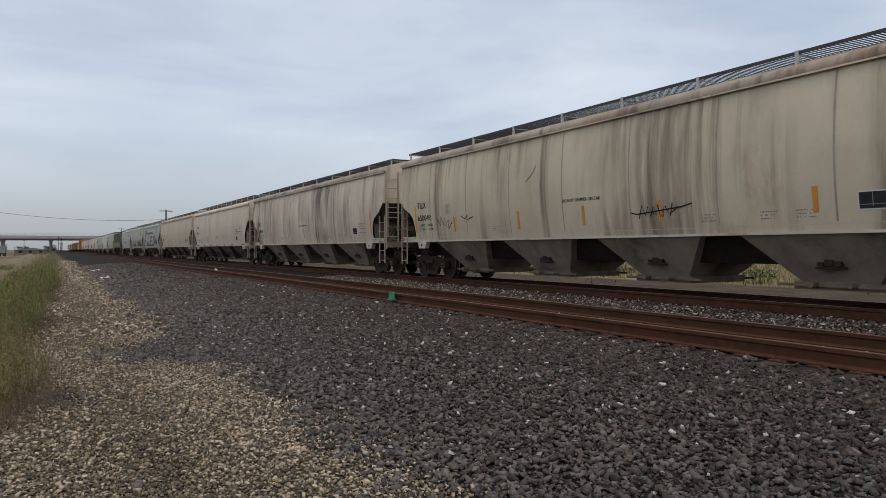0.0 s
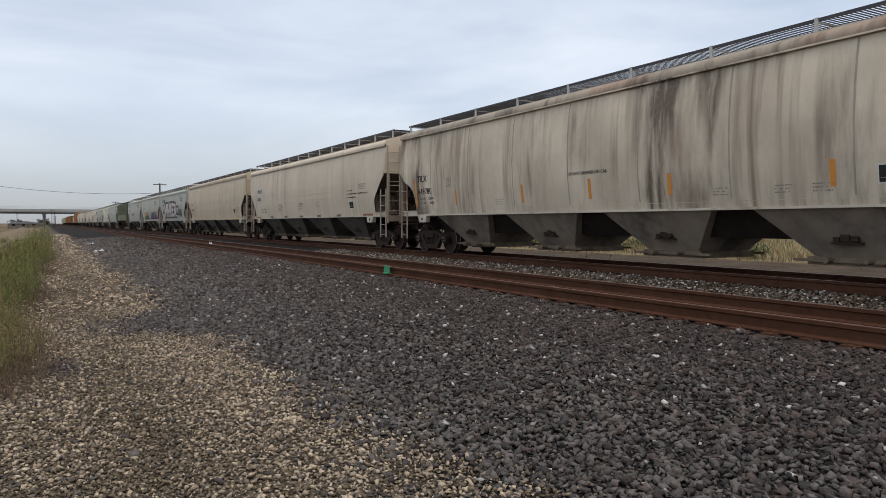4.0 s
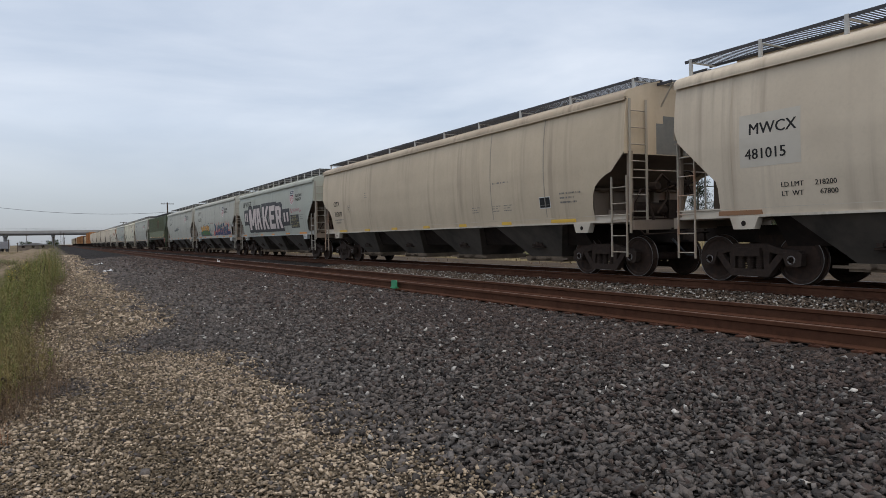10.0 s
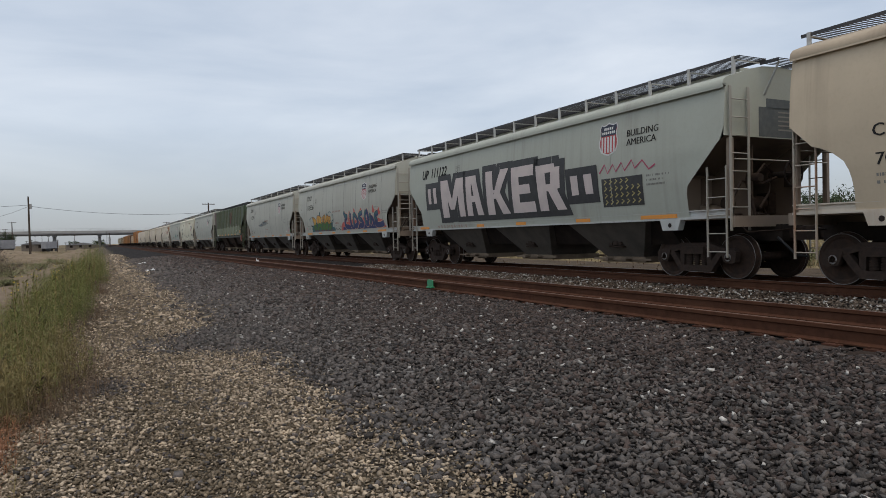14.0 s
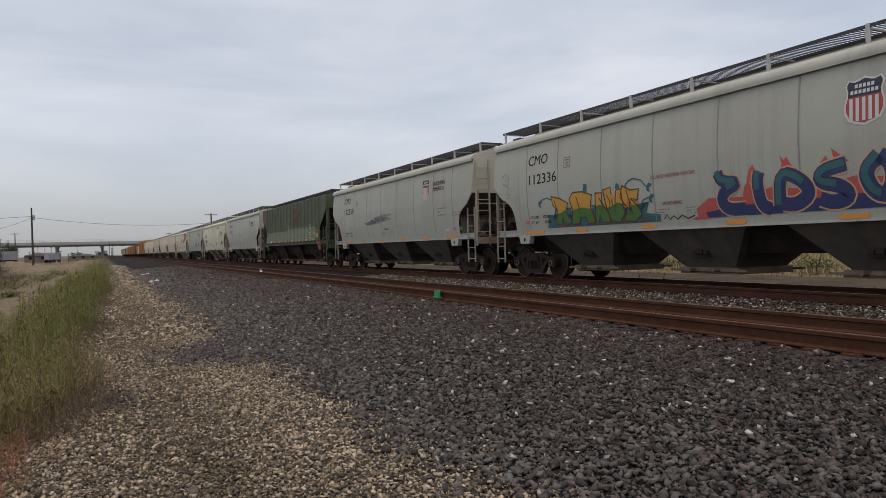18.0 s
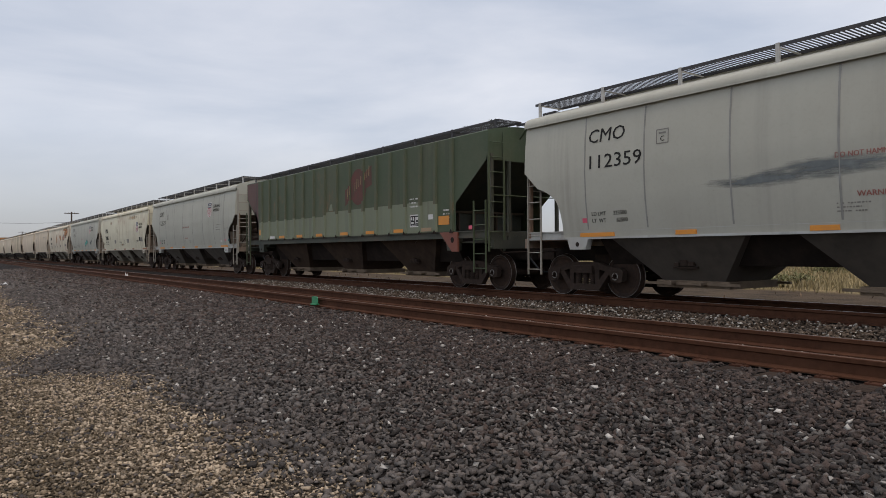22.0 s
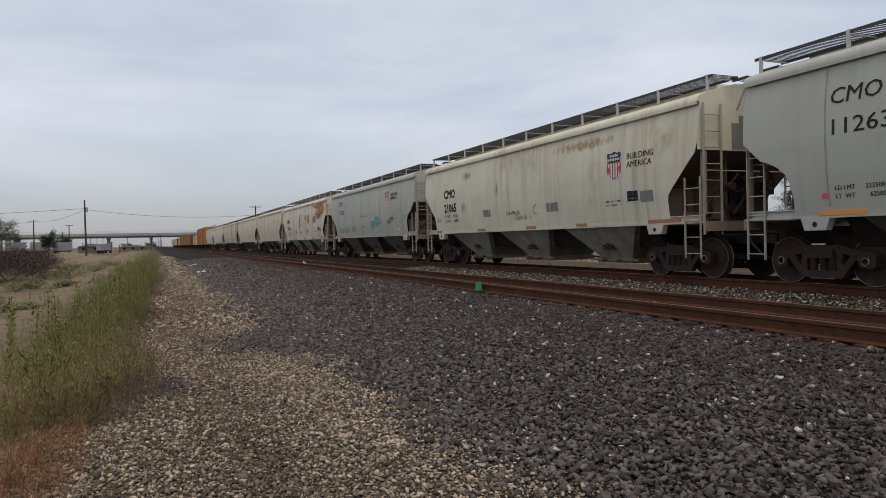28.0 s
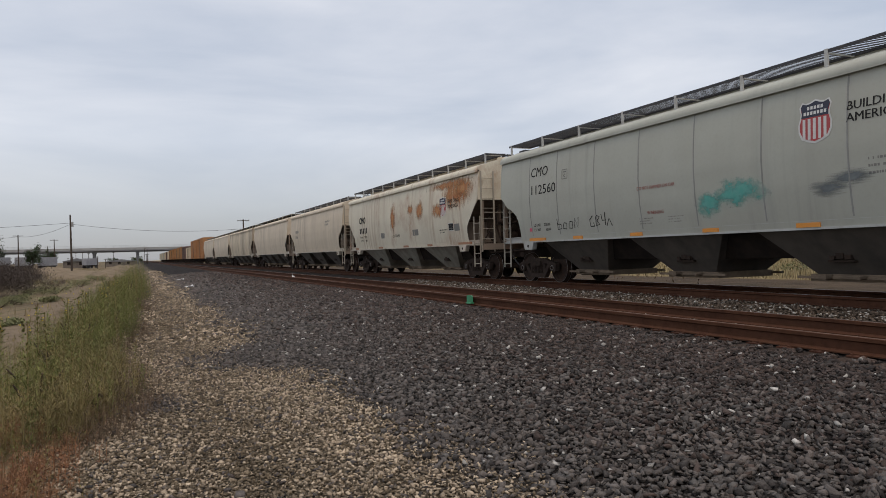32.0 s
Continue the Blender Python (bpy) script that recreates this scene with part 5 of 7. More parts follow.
dice = random.Random(62)
for k in range(20):
    y = 8.3 + 1.55 * k + dice.uniform(-0.5, 0.5)
    x = -8.75 + 0.012 * (y - 9) + 0.2 * math.sin(y * 0.8) - dice.uniform(0.0, 0.6)
    w = dice.uniform(0.7, 1.2)
    h = (0.72 + 0.02 * (y - 8)) * dice.uniform(0.85, 1.15)
    shrub("bushy_weed", x, y, ground_z(x) - 0.03, w, w * 1.3, h, M_WEEDTOP if k % 3 == 0 else M_WEED, "bushy olive-green weed beside the gravel path", 2600, 700 + k, (0.035, 0.09), (0.006, 0.014))
dice = random.Random(61)
for k in range(26):
    y = dice.uniform(24, 100)
    x = -13.0 - 0.05 * (y - 24) - abs(dice.gauss(0, 2.2))
    w = dice.uniform(0.6, 1.4) * (1 + y / 80)
    brown = k % 3 == 0
    shrub("shrub", x, y, ground_z(x) - 0.05, w, w * 1.6, w * dice.uniform(0.28, 0.4), M_BROWNSHRUB if brown else M_SHRUB, "low dry brown tuft on the bank" if brown else "low olive shrub on sandy ground by the ditch", 700, 340 + k, (0.05, 0.14), (0.015, 0.04))


def dry_grass():
    g = np.random.default_rng(41)
    n = 80000
    x = 15.2 + np.abs(g.normal(0, 14, n))
    y = g.uniform(-6, 110, n)
    keep = (waves(x * 0.25, y * 0.2, 2.0) + g.normal(0, 0.5, n) > -0.5) | (x > 27)
    x, y = x[keep], y[keep]
    p = np.stack([x, y, np.interp(x, PX, PZ) - 0.02], 1)
    wy = np.stack([g.normal(0, 0.22, len(x)), g.normal(0, 0.22, len(x)), np.ones(len(x))], 1)
    wy /= np.linalg.norm(wy, axis=1, keepdims=True)
    v, f = leaves(p, wy, g.uniform(0.25, 0.75, len(x)) * np.where(x > 30, 1.5, 0.75), g.uniform(0.03, 0.08, len(x)))
    tagged(new("dry_grass", leaf_mesh("dry_grass", v, f, M_DRYGRASS)), "dry straw-coloured grass beyond the tracks", "grass", kind="stuff")
    n = 9000
    x, y = g.uniform(9.5, 27, n), g.uniform(-6, 110, n)
    keep = waves(x * 0.5, y * 0.35, 3.0) + 0.05 * (x - 16) + g.normal(0, 0.5, n) > 0.45
    x, y = x[keep], y[keep]
    p = np.stack([x, y, np.interp(x, PX, PZ) - 0.01], 1)
    wy = np.stack([g.normal(0, 0.6, len(x)), g.normal(0, 0.6, len(x)), np.ones(len(x))], 1)
    wy /= np.linalg.norm(wy, axis=1, keepdims=True)
    v, f = leaves(p, wy, g.uniform(0.08, 0.28, len(x)), g.uniform(0.03, 0.07, len(x)))
    tagged(new("dry_weeds", leaf_mesh("dry_weeds", v, f, M_DRYBASE)), "low dry brown weeds on bare dirt beyond the tracks", "weeds", kind="stuff")
    n = 7000
    x = -11.5 - np.abs(g.normal(0, 22, n))
    y = g.uniform(25, 260, n)
    keep = waves(x * 0.12, y * 0.08, 5.0) + g.normal(0, 0.4, n) > 0.1
    x, y = x[keep], y[keep]
    p = np.stack([x, y, np.interp(x, PX, PZ) - 0.02], 1)
    wy = np.stack([g.normal(0, 0.25, len(x)), g.normal(0, 0.25, len(x)), np.ones(len(x))], 1)
    wy /= np.linalg.norm(wy, axis=1, keepdims=True)
    v, f = leaves(p, wy, g.uniform(0.2, 0.6, len(x)) * np.where(y > 90, 1.6, 0.9), g.uniform(0.03, 0.09, len(x)))
    tagged(new("dry_grass", leaf_mesh("dry_grass", v, f, M_DRYTUFT)), "dry brownish tufts on the sandy field", "grass", kind="stuff")


dry_grass()


def pine(x, y, h, seed):
    g = np.random.default_rng(seed)
    ob = stem("pine_tree", "dark green pine tree with ragged whorls of branches", "tree", "pines beyond the tracks", pose(x, y, ground_z(x) - 0.1))
    s = Shape().tube((0, 0, 0), (0.1, 0, h * 0.97), 0.22 * h / 14, 0.03, 8)
    pts, ways = [], []
    z = 0.16 * h
    while z < 0.98 * h:
        reach = (1 - z / h) ** 0.75 * 0.27 * h + 0.25
        for b in range(g.integers(4, 7)):
            a = g.uniform(0, 6.283)
            r = reach * g.uniform(0.55, 1.1)
            tip = Vector((r * math.cos(a), r * math.sin(a), z + r * g.uniform(-0.05, 0.28)))
            s.tube((0.05, 0, z), tip, 0.035, 0.01, 4)
            k = int(26 + 30 * r)
            u = g.uniform(0.22, 1.02, k)
            pts.append(np.array([[0, 0, z]]) * (1 - u)[:, None] + np.array([tip]) * u[:, None] + g.normal(0, 0.16 + 0.05 * r, (k, 3)))
            w = g.normal(0, 0.6, (k, 3)) + np.array([math.cos(a), math.sin(a), 0.5])
            ways.append(w / np.linalg.norm(w, axis=1, keepdims=True))
        z += h * g.uniform(0.035, 0.06)
    p, w = np.concatenate(pts), np.concatenate(ways)
    v, f = leaves(p, w, g.uniform(0.25, 0.55, len(p)), g.uniform(0.07, 0.16, len(p)))
    part("trunk", s, M_BARK, ob)
    part("crown", leaf_mesh("crown", v, f, M_PINE), None, ob)
    return ob


for k, (x, y, h) in enumerate(((75, 7.6, 13.6), (75, 4.2, 10.5), (78, 12.2, 12.0), (80, 16.5, 11), (76, 21.3, 12.0), (74, 26.6, 12.8), (82, 31, 11), (90, -1, 13), (78, 103, 27), (80, 113, 27.5), (82, 70, 15), (95, 88, 16), (84, 1.5, 12), (88, 38, 11))):
    pine(x, y, h, 400 + k)


def broadleaf(name, x, y, h, w, seed, label):
    g = np.random.default_rng(seed)
    ob = stem(name, label, "tree", "distant trees", pose(x, y, ground_z(x) - 0.1))
    s = Shape().tube((0, 0, 0), (0.1, 0.1, h * 0.55), 0.2, 0.09, 7)
    for i in range(6):
        a = i * 1.05 + g.uniform(-0.3, 0.3)
        s.tube((0.05, 0.05, h * g.uniform(0.25, 0.5)), (0.36 * w * math.cos(a), 0.36 * w * math.sin(a), h * g.uniform(0.6, 0.88)), 0.08, 0.02, 5)
    part("trunk", s, M_BARK, ob)
    lumps, n = 16, 3200
    c = np.stack([g.uniform(-0.36, 0.36, lumps) * w, g.uniform(-0.36, 0.36, lumps) * w, g.uniform(0.32, 0.86, lumps) * h], 1)
    p = c[g.integers(0, lumps, n)] + g.normal(0, 1, (n, 3)) * np.array([w, w, h * 0.8]) * 0.085
    wy = g.normal(0, 1, (n, 3))
    wy /= np.linalg.norm(wy, axis=1, keepdims=True)
    v, f = leaves(p, wy, g.uniform(0.25, 0.6, n), g.uniform(0.12, 0.28, n))
    part("crown", leaf_mesh("crown", v, f, M_BROADLEAF), None, ob)


for k, (x, y, h, w) in enumerate(((74, 43, 7.6, 8), (76, 49, 7.2, 9), (72, 56, 6.5, 8), (84, 62, 8, 10), (70, 36, 5.5, 7), (-46.5, 228, 11.5, 9), (-35.6, 232, 7.6, 4.2), (-57, 226, 10, 10), (-41, 330, 8, 6), (-22, 480, 5, 7), (-60, 470, 8, 10), (-8, 520, 5, 8), (90, 120, 9, 12), (78, 140, 8, 11), (70, -8, 6.2, 9), (72, -2, 6.8, 9), (71, 4, 6.0, 8), (73, 10, 6.6, 9), (71, 16, 5.8, 8), (74, 22, 6.4, 9), (72, 28, 5.6, 8), (73, -15, 6.6, 10))):
    broadleaf("broadleaf_tree", x, y, h, w, 500 + k, "dark green leafy tree in the distance")


# ---- far things: road bridge, poles, wires, sheds; small things by the track ----
M_CONCRETE = material("grey_concrete", (0.30, 0.295, 0.285), 0.9, 0.0, (0.22, 0.215, 0.21), 0.4, 0.6, (0.36, 0.355, 0.34), 0.08, 0.5)
M_GIRDER = material("shaded_girder_concrete", (0.20, 0.20, 0.205), 0.9, 0.0, (0.15, 0.15, 0.15), 0.4, 0.6)
M_POLE = material("weathered_pole_wood", (0.075, 0.058, 0.046), 0.95, 0.0, (0.04, 0.032, 0.026), 3.0, 0.6)
M_WIRE = material("dark_cable", (0.03, 0.03, 0.032), 0.7)
M_WHITESHEET = material("white_sheet_metal", (0.21, 0.21, 0.225), 0.6, 0.0, (0.36, 0.36, 0.36), 0.6, 0.6)
M_GREENPLASTIC = material("green_plastic", (0.035, 0.22, 0.10), 0.5, 0.0, (0.06, 0.30, 0.16), 8.0, 0.6)


def road_bridge():
    ob = stem("road_bridge", "grey concrete road bridge over the railway", "bridge", m=pose(0, 432, 0))
    part("deck", Shape().box(-150, 150, 0, 13, 6.9, 7.5).box(-150, 150, 1.5, 11.5, 6.2, 6.9), M_GIRDER, ob)
    for y in (0, 12.7):
        part("parapet", Shape().box(-150, 150, y, y + 0.3, 7.5, 8.7), M_CONCRETE, ob)
    rail = Shape()
    for z in (9.2, 9.8):
        rail.box(-150, 150, 0.1, 0.18, z, z + 0.07)
    part("railing", rail, PALE_STEEL, ob)
    post = Shape().box(-0.05, 0.05, 0.08, 0.2, 8.7, 9.9).mesh("railing_post", PALE_STEEL)
    for k in range(75):
        p = part("railing_post", post, None, ob)
        p.location = (-148 + 4 * k, 0, 0)
    for x in (-75, -52, -30, -7.7, 14.5, 37, 60):
        s = Shape().box(x - 1.0, x + 1.0, 1.5, 11.5, 5.4, 6.2)
        for y in (3.0, 6.5, 10.0):
            s.tube((x, y, -1.5), (x, y, 5.4), 0.75, n=14)
        part("pier", s, M_GIRDER, ob)
    for e in (-1, 1):
        part("abutment", Shape().prism([(e * 95, -1.5), (e * 150, -1.5), (e * 150, 6.9), (e * 112, 6.2)], 0, 13, axis="y"), M_FIELD, ob)


PALE_STEEL = material("galvanised_rail", (0.34, 0.345, 0.35), 0.6, 0.2, (0.25, 0.25, 0.25), 1.0, 0.5)
road_bridge()


def utility_pole(x, y, z0, z1, arms=1, lean=0.0):
    ob = stem("utility_pole", "dark wooden utility pole with a crossarm", "utility pole", "utility poles", pose(x, y, z0, 0, lean))
    h = z1 - z0
    part("pole", Shape().tube((0, 0, 0), (0, 0, h), 0.20, 0.13, 10), M_POLE, ob)
    for k in range(arms):
        z = h - 0.35 - 0.9 * k
        part("crossarm", Shape().box(-1.25, 1.25, -0.06, 0.06, z, z + 0.13), M_POLE, ob)
        for dx in (-1.1, -0.5, 0.5, 1.1):
            part("insulator", Shape().tube((dx, 0, z + 0.13), (dx, 0, z + 0.32), 0.05, 0.03, 6), M_CONCRETE, ob)
    part("transformer", Shape().tube((0.32, 0, h - 2.3), (0.32, 0, h - 1.4), 0.2, n=10), M_CONCRETE, ob) if arms == 0 else None
    return ob


utility_pole(-19.4, 150, -0.6, 10.2, 0, -0.4)
utility_pole(12.5, 150, -0.6, 9.15, 1)
utility_pole(-38.6, 228, -0.6, 9.2, 1)
utility_pole(-33.5, 268, -0.6, 9.0, 1)
utility_pole(16.5, 300, -0.8, 9.5, 1)
utility_pole(-70, 240, -0.8, 9.5, 1)
utility_pole(-62, 330, -0.8, 10, 1)
utility_pole(-47, 380, -0.8, 9, 1)
utility_pole(-100, 260, -0.8, 10, 1)


def wire(p, q, sag):
    pts = []
    for i in range(17):
        t = i / 16
        a = Vector(p).lerp(Vector(q), t)
        pts.append((a.x, a.y, a.z - 4 * sag * t * (1 - t)))
    s = Shape().pipe(pts, 0.028, 4)
    return thing("overhead_wire", s, M_WIRE, "thin dark cable hung between wooden poles", "cable", "cables")


wire((-19.4, 150, 8.4), (12.5, 150, 7.2), 0.9)
wire((-38.6, 228, 8.7), (-19.4, 150, 8.4), 0.8)
wire((-110, 190, 9.0), (-19.4, 150, 8.6), 1.2)
wire((12.5, 150, 7.2), (60, 150, 8.5), 1.2)
wire((-70, 240, 9.2), (-38.6, 228, 8.7), 0.9)


def field_fence(x, y0, y1, step):
    """A wire fence on thin steel posts across the dry field."""
    fence = stem("field_fence", "pale wire fence on thin steel posts in dry grass", "fence", m=pose(x, y0, ground_z(x)))
    post = Shape().tube((0, 0, -0.1), (0, 0, 1.75), 0.045, n=6).mesh("post", PALE_STEEL)
    for k in range(int((y1 - y0) / step) + 1):
        part("post", post, None, fence).location = (0, k * step, 0)
    for z in (0.5, 1.0, 1.5, 1.72):
        part("fence_wire", Shape().tube((0, 0, z), (0, y1 - y0, z), 0.012, n=4), PALE_STEEL, fence)


field_fence(40.0, -20, 130, 2.5)


def trailer(x, y, turn, long):
    ob = stem("parked_trailer", "white box trailer parked beyond the field", "trailer", "parked trailers", pose(x, y, ground_z(x) + 0.2, 0, 0, turn))
    part("box", Shape().box(-long / 2, long / 2, -1.25, 1.25, 1.1, 3.6), M_WHITESHEET, ob)
    part("underframe", Shape().box(-long / 2, long / 2, -0.9, 0.9, 0.85, 1.1), M_BLACK, ob)
    for dx in (-long * 0.38, -long * 0.28, long * 0.3):
        for e in (-1, 1):
            w = part("wheel", Shape().tube((0, e * 1.0, 0.5), (0, e * 1.22, 0.5), 0.5, n=14), M_HOSE, ob)
            w.location = (dx, 0, 0)


for x, y, a, n in ((-45, 240, 24, 5), (-39.0, 241, -16, 4), (-32.5, 238, 30, 4.5), (-53, 246, 10, 6), (-24, 290, 40, 5)):
    trailer(x, y, a, n)
dice = random.Random(5)
for k in range(16):
    x, y = dice.uniform(-46, -2), dice.uniform(270, 415)
    tall = dice.uniform(3.5, 8.0)
    ob = stem("yard_post", "thin dark post in the far yard", "post", "posts in the yard", pose(x, y, ground_z(x)))
    part("pole", Shape().tube((0, 0, 0), (0, 0, tall), 0.12, 0.09, 6), M_POLE, ob)
    part("cap", Shape().box(-0.5, 0.5, -0.06, 0.06, tall - 0.3, tall - 0.15), M_POLE, ob)


M_SHEDWALL = material("dusty_shed_wall", (0.17, 0.145, 0.12), 0.9, 0.0, (0.11, 0.09, 0.075), 0.7, 0.7)


def shed(x, y, w, d, h, label):
    ob = stem("shed", label, "building", m=pose(x, y, ground_z(x)))
    part("wall", Shape().box(-w / 2, w / 2, -d / 2, d / 2, 0, h), M_SHEDWALL, ob)
    part("roof", Shape().prism([(-w / 2 - 0.4, h), (0, h + 1.2), (w / 2 + 0.4, h)], -d / 2 - 0.4, d / 2 + 0.4, axis="y"), M_GIRDER, ob)
    for k in range(int(w / 4)):
        win = part("window", Shape().box(-0.6, 0.6, -d / 2 - 0.03, -d / 2 + 0.02, 1.2, 2.3), M_BLACK, ob)
        win.location = (-w / 2 + 2 + 4 * k, 0, 0)


shed(-70, 285, 26, 12, 3.6, "low grey shed with a shallow roof")
shed(-29, 300, 9, 7, 2.6, "low grey shed with a shallow roof")
shed(-15, 380, 14, 8, 2.4, "low grey shed with a shallow roof")
shed(-112, 300, 34, 14, 4.2, "low grey shed with a shallow roof")


def mound(x, y, w, d, h, seed):
    g = np.random.default_rng(seed)
    rows = []
    for i in range(9):
        row = []
        for j in range(13):
            a, b = (i / 8 - 0.5) * 2, (j / 12 - 0.5) * 2
            r = max(0.0, 1 - a * a) * max(0.0, 1 - b * b)
            row.append((a * w / 2, b * d / 2, h * r * (1 + g.normal(0, 0.14)) - 0.1))
        rows.append(row)
    return tagged(new("dirt_mound", Shape().sheet(rows).mesh("dirt_mound", M_SAND)), "low mound of pale sandy dirt", "mound", "dirt mounds")


M_SAND = material("pale_sand", (0.20, 0.150, 0.098), 0.97, 0.0, (0.11, 0.084, 0.052), 0.8, 0.8, (0.26, 0.20, 0.135), 0.3, 0.5, 0.5, 8)
for k, (x, y, w, d, h) in enumerate(((-12.5, 120, 6, 30, 1.1), (-18, 150, 12, 40, 1.0), (-11.2, 82, 2.4, 14, 0.3), (-27, 190, 16, 40, 1.3), (-11.5, 200, 8, 60, 1.2), (-15.5, 110, 3, 16, 0.4))):
    mound(x, y, w, d, h, 600 + k).location = (x, y, ground_z(x))


def marker():
    ob = stem("rail_marker", "small green plastic marker clipped to the rail's foot", "marker", m=pose(-0.13, 16.3, -0.20))
    part("plate", Shape().prism([(-0.15, 0.0), (0.15, 0.0), (0.15, 0.17), (0.10, 0.19), (-0.12, 0.19), (-0.15, 0.16)], -0.015, 0.015), M_GREENPLASTIC, ob)
    part("foot", Shape().box(-0.07, 0.06, -0.13, 0.11, -0.02, 0.012), M_GREENPLASTIC, ob)


marker()


def litter(x, y, w, seed):
    g = np.random.default_rng(seed)
    rows = [[((i / 5 - 0.5) * w, (j / 5 - 0.5) * w * 0.8, 0.05 + abs(g.normal(0, 0.07)) * (1 if 0 < i < 5 and 0 < j < 5 else 0.2)) for j in range(6)] for i in range(6)]
    s = Shape().sheet(rows, False)
    ob = thing("crumpled_litter", s, M_LITTER, "crumpled white plastic litter on the gravel", "litter", "litter on the gravel")
    ob.location = (x, y, ground_z(x) + 0.01)
    mod = ob.modifiers.new("thick", "SOLIDIFY")
    mod.thickness = 0.004


M_LITTER = material("white_plastic_film", (0.62, 0.62, 0.62), 0.5, 0.0, (0.5, 0.5, 0.5), 6.0, 0.5)
litter(-5.0, 56.2, 0.6, 1)
litter(-5.3, 41.8, 0.5, 2)
litter(1.2, 45.0, 0.18, 3)

# ---- the cars, from the front of the train to its rear ----
WELDS = (1.86, 3.38, 5.18, 6.97, 8.8, 10.6, 12.4, 13.95)


def shield(side, u, v, w=0.68, h=0.80):
    """A shield emblem in plain shapes: white edge, dark blue head, red and white stripes."""
    def form(k, top=1.0, low=0.0):
        pts = [(0.10, 0.97), (0.22, 0.93), (0.36, 0.95), (0.5, 1.0), (0.64, 0.95), (0.78, 0.93), (0.90, 0.97), (0.98, 0.85), (0.93, 0.70), (0.94, 0.62), (1.0, 0.45), (0.99, 0.28), (0.90, 0.12), (0.72, 0.05), (0.5, 0.0), (0.28, 0.05), (0.10, 0.12), (0.01, 0.28), (0.0, 0.45), (0.06, 0.62), (0.07, 0.70), (0.02, 0.85)]
        return [(u + w * (0.5 + (a - 0.5) * k), v + h * (0.5 + (b - 0.5) * k)) for a, b in pts]
    side.blob(form(1.0), M_WHITE, 0.006, "emblem_edge")
    side.blob(form(0.90), M_RED, 0.009, "emblem")
    s = Shape()
    for i in range(5):
        a = u + w * (0.14 + 0.155 * i)
        side.rect(s, a, v + h * 0.10, w * 0.085, h * 0.47, 0.012)
    part("emblem_stripe", s, M_WHITE, side.car)
    head = [(0.12, 0.93), (0.23, 0.89), (0.36, 0.91), (0.5, 0.955), (0.64, 0.91), (0.77, 0.89), (0.88, 0.93), (0.93, 0.85), (0.89, 0.72), (0.90, 0.60), (0.10, 0.60), (0.11, 0.72), (0.07, 0.85)]
    side.blob([(u + w * a, v + h * b) for a, b in head], M_BLUE, 0.012, "emblem_head")
    s = Shape()
    for row, n in ((0.775, 5), (0.655, 7)):
        for i in range(n):
            side.rect(s, u + w * (0.5 + (i - n / 2) * 0.10 + 0.015), v + h * row, w * 0.07, h * 0.075, 0.014)
    part("emblem_print", s, M_WHITE, side.car)


def slogan(side, u, v):
    side.letters("BUILDING", u, v, 0.215, stretch=1.06)
    side.letters("AMERICA", u, v - 0.205, 0.215, stretch=1.06)


def reflectors(side, spots, z=1.245, mat=None, h=0.085):
    for u, w in spots:
        x = -(lerp_table(side.wide, z + 0.05) + 0.017)
        part("reflector", Shape().box(x - 0.004, x + 0.05, side.half - u - w, side.half - u, z, z + h), mat or M_AMBER, side.car, "amber reflective strip")


def limits(side, u, v, load, light, size=0.115):
    """The two lines of load limit and light weight."""
    for (text, value), b in zip((("LD LMT", load), ("LT  WT", light)), (v, v - size * 1.25)):
        side.letters(text, u, b, size, stretch=1.0)
        side.letters(value, u + size * (5.0 if len(value) == 6 else 5.6), b, size, stretch=1.0)


def stencil_box(side, u, v, w=0.28, h=0.28):
    s = Shape()
    for a, b, c, d in ((u, v, w, 0.02), (u, v + h - 0.02, w, 0.02), (u, v + 0.02, 0.02, h - 0.04), (u + w - 0.02, v + 0.02, 0.02, h - 0.04), (u + 0.06, v + 0.19, w - 0.12, 0.03)):
        side.rect(s, a, b, c, d, 0.008)
    part("stencil_box", s, M_INKSOFT, side.car)
    side.letters("C", u + 0.09, v + 0.05, 0.14)


def route_tag(side, u, v, dark=True):
    side.patch(u, v, 0.46, 0.30, M_WHITE, "label_plate", "", 0.006)
    side.patch(u + 0.02, v + 0.02, 0.42, 0.26, M_INK, "label_ground", "", 0.008)
    side.patch(u + 0.225, v + 0.05, 0.012, 0.22, M_INKSOFT, "label_line", "", 0.010)
    side.patch(u + 0.04, v + 0.08, 0.38, 0.012, M_INKSOFT, "label_line", "", 0.011)


def half_of(i):
    return (ENDS[i][1] - ENDS[i][0]) / 2


def middle_of(i):
    return (ENDS[i][1] + ENDS[i][0]) / 2


SEAM_GREY = material("seam_grime", (0.24, 0.235, 0.215), 0.8, 0.0, (0.33, 0.33, 0.31), 3.0, 0.7)
SEAM_CREAM = material("cream_seam_grime", (0.36, 0.32, 0.26), 0.8, 0.0, (0.24, 0.20, 0.16), 3.0, 0.7)
PALE = material("pale_galvanised_steel", (0.46, 0.455, 0.43), 0.6, 0.1, (0.30, 0.28, 0.25), 5.0, 0.6)
SILL_CREAM = painted("grimy_cream_sill", (0.54, 0.48, 0.39), (0.2, 0.16, 0.12), 0.5, 0.1, 0.6, 0.1, 11.0)
SILL_GREY = painted("grimy_grey_sill", (0.42, 0.43, 0.41), (0.2, 0.17, 0.14), 0.5, 0.1, 0.5, 0.1, 12.0)


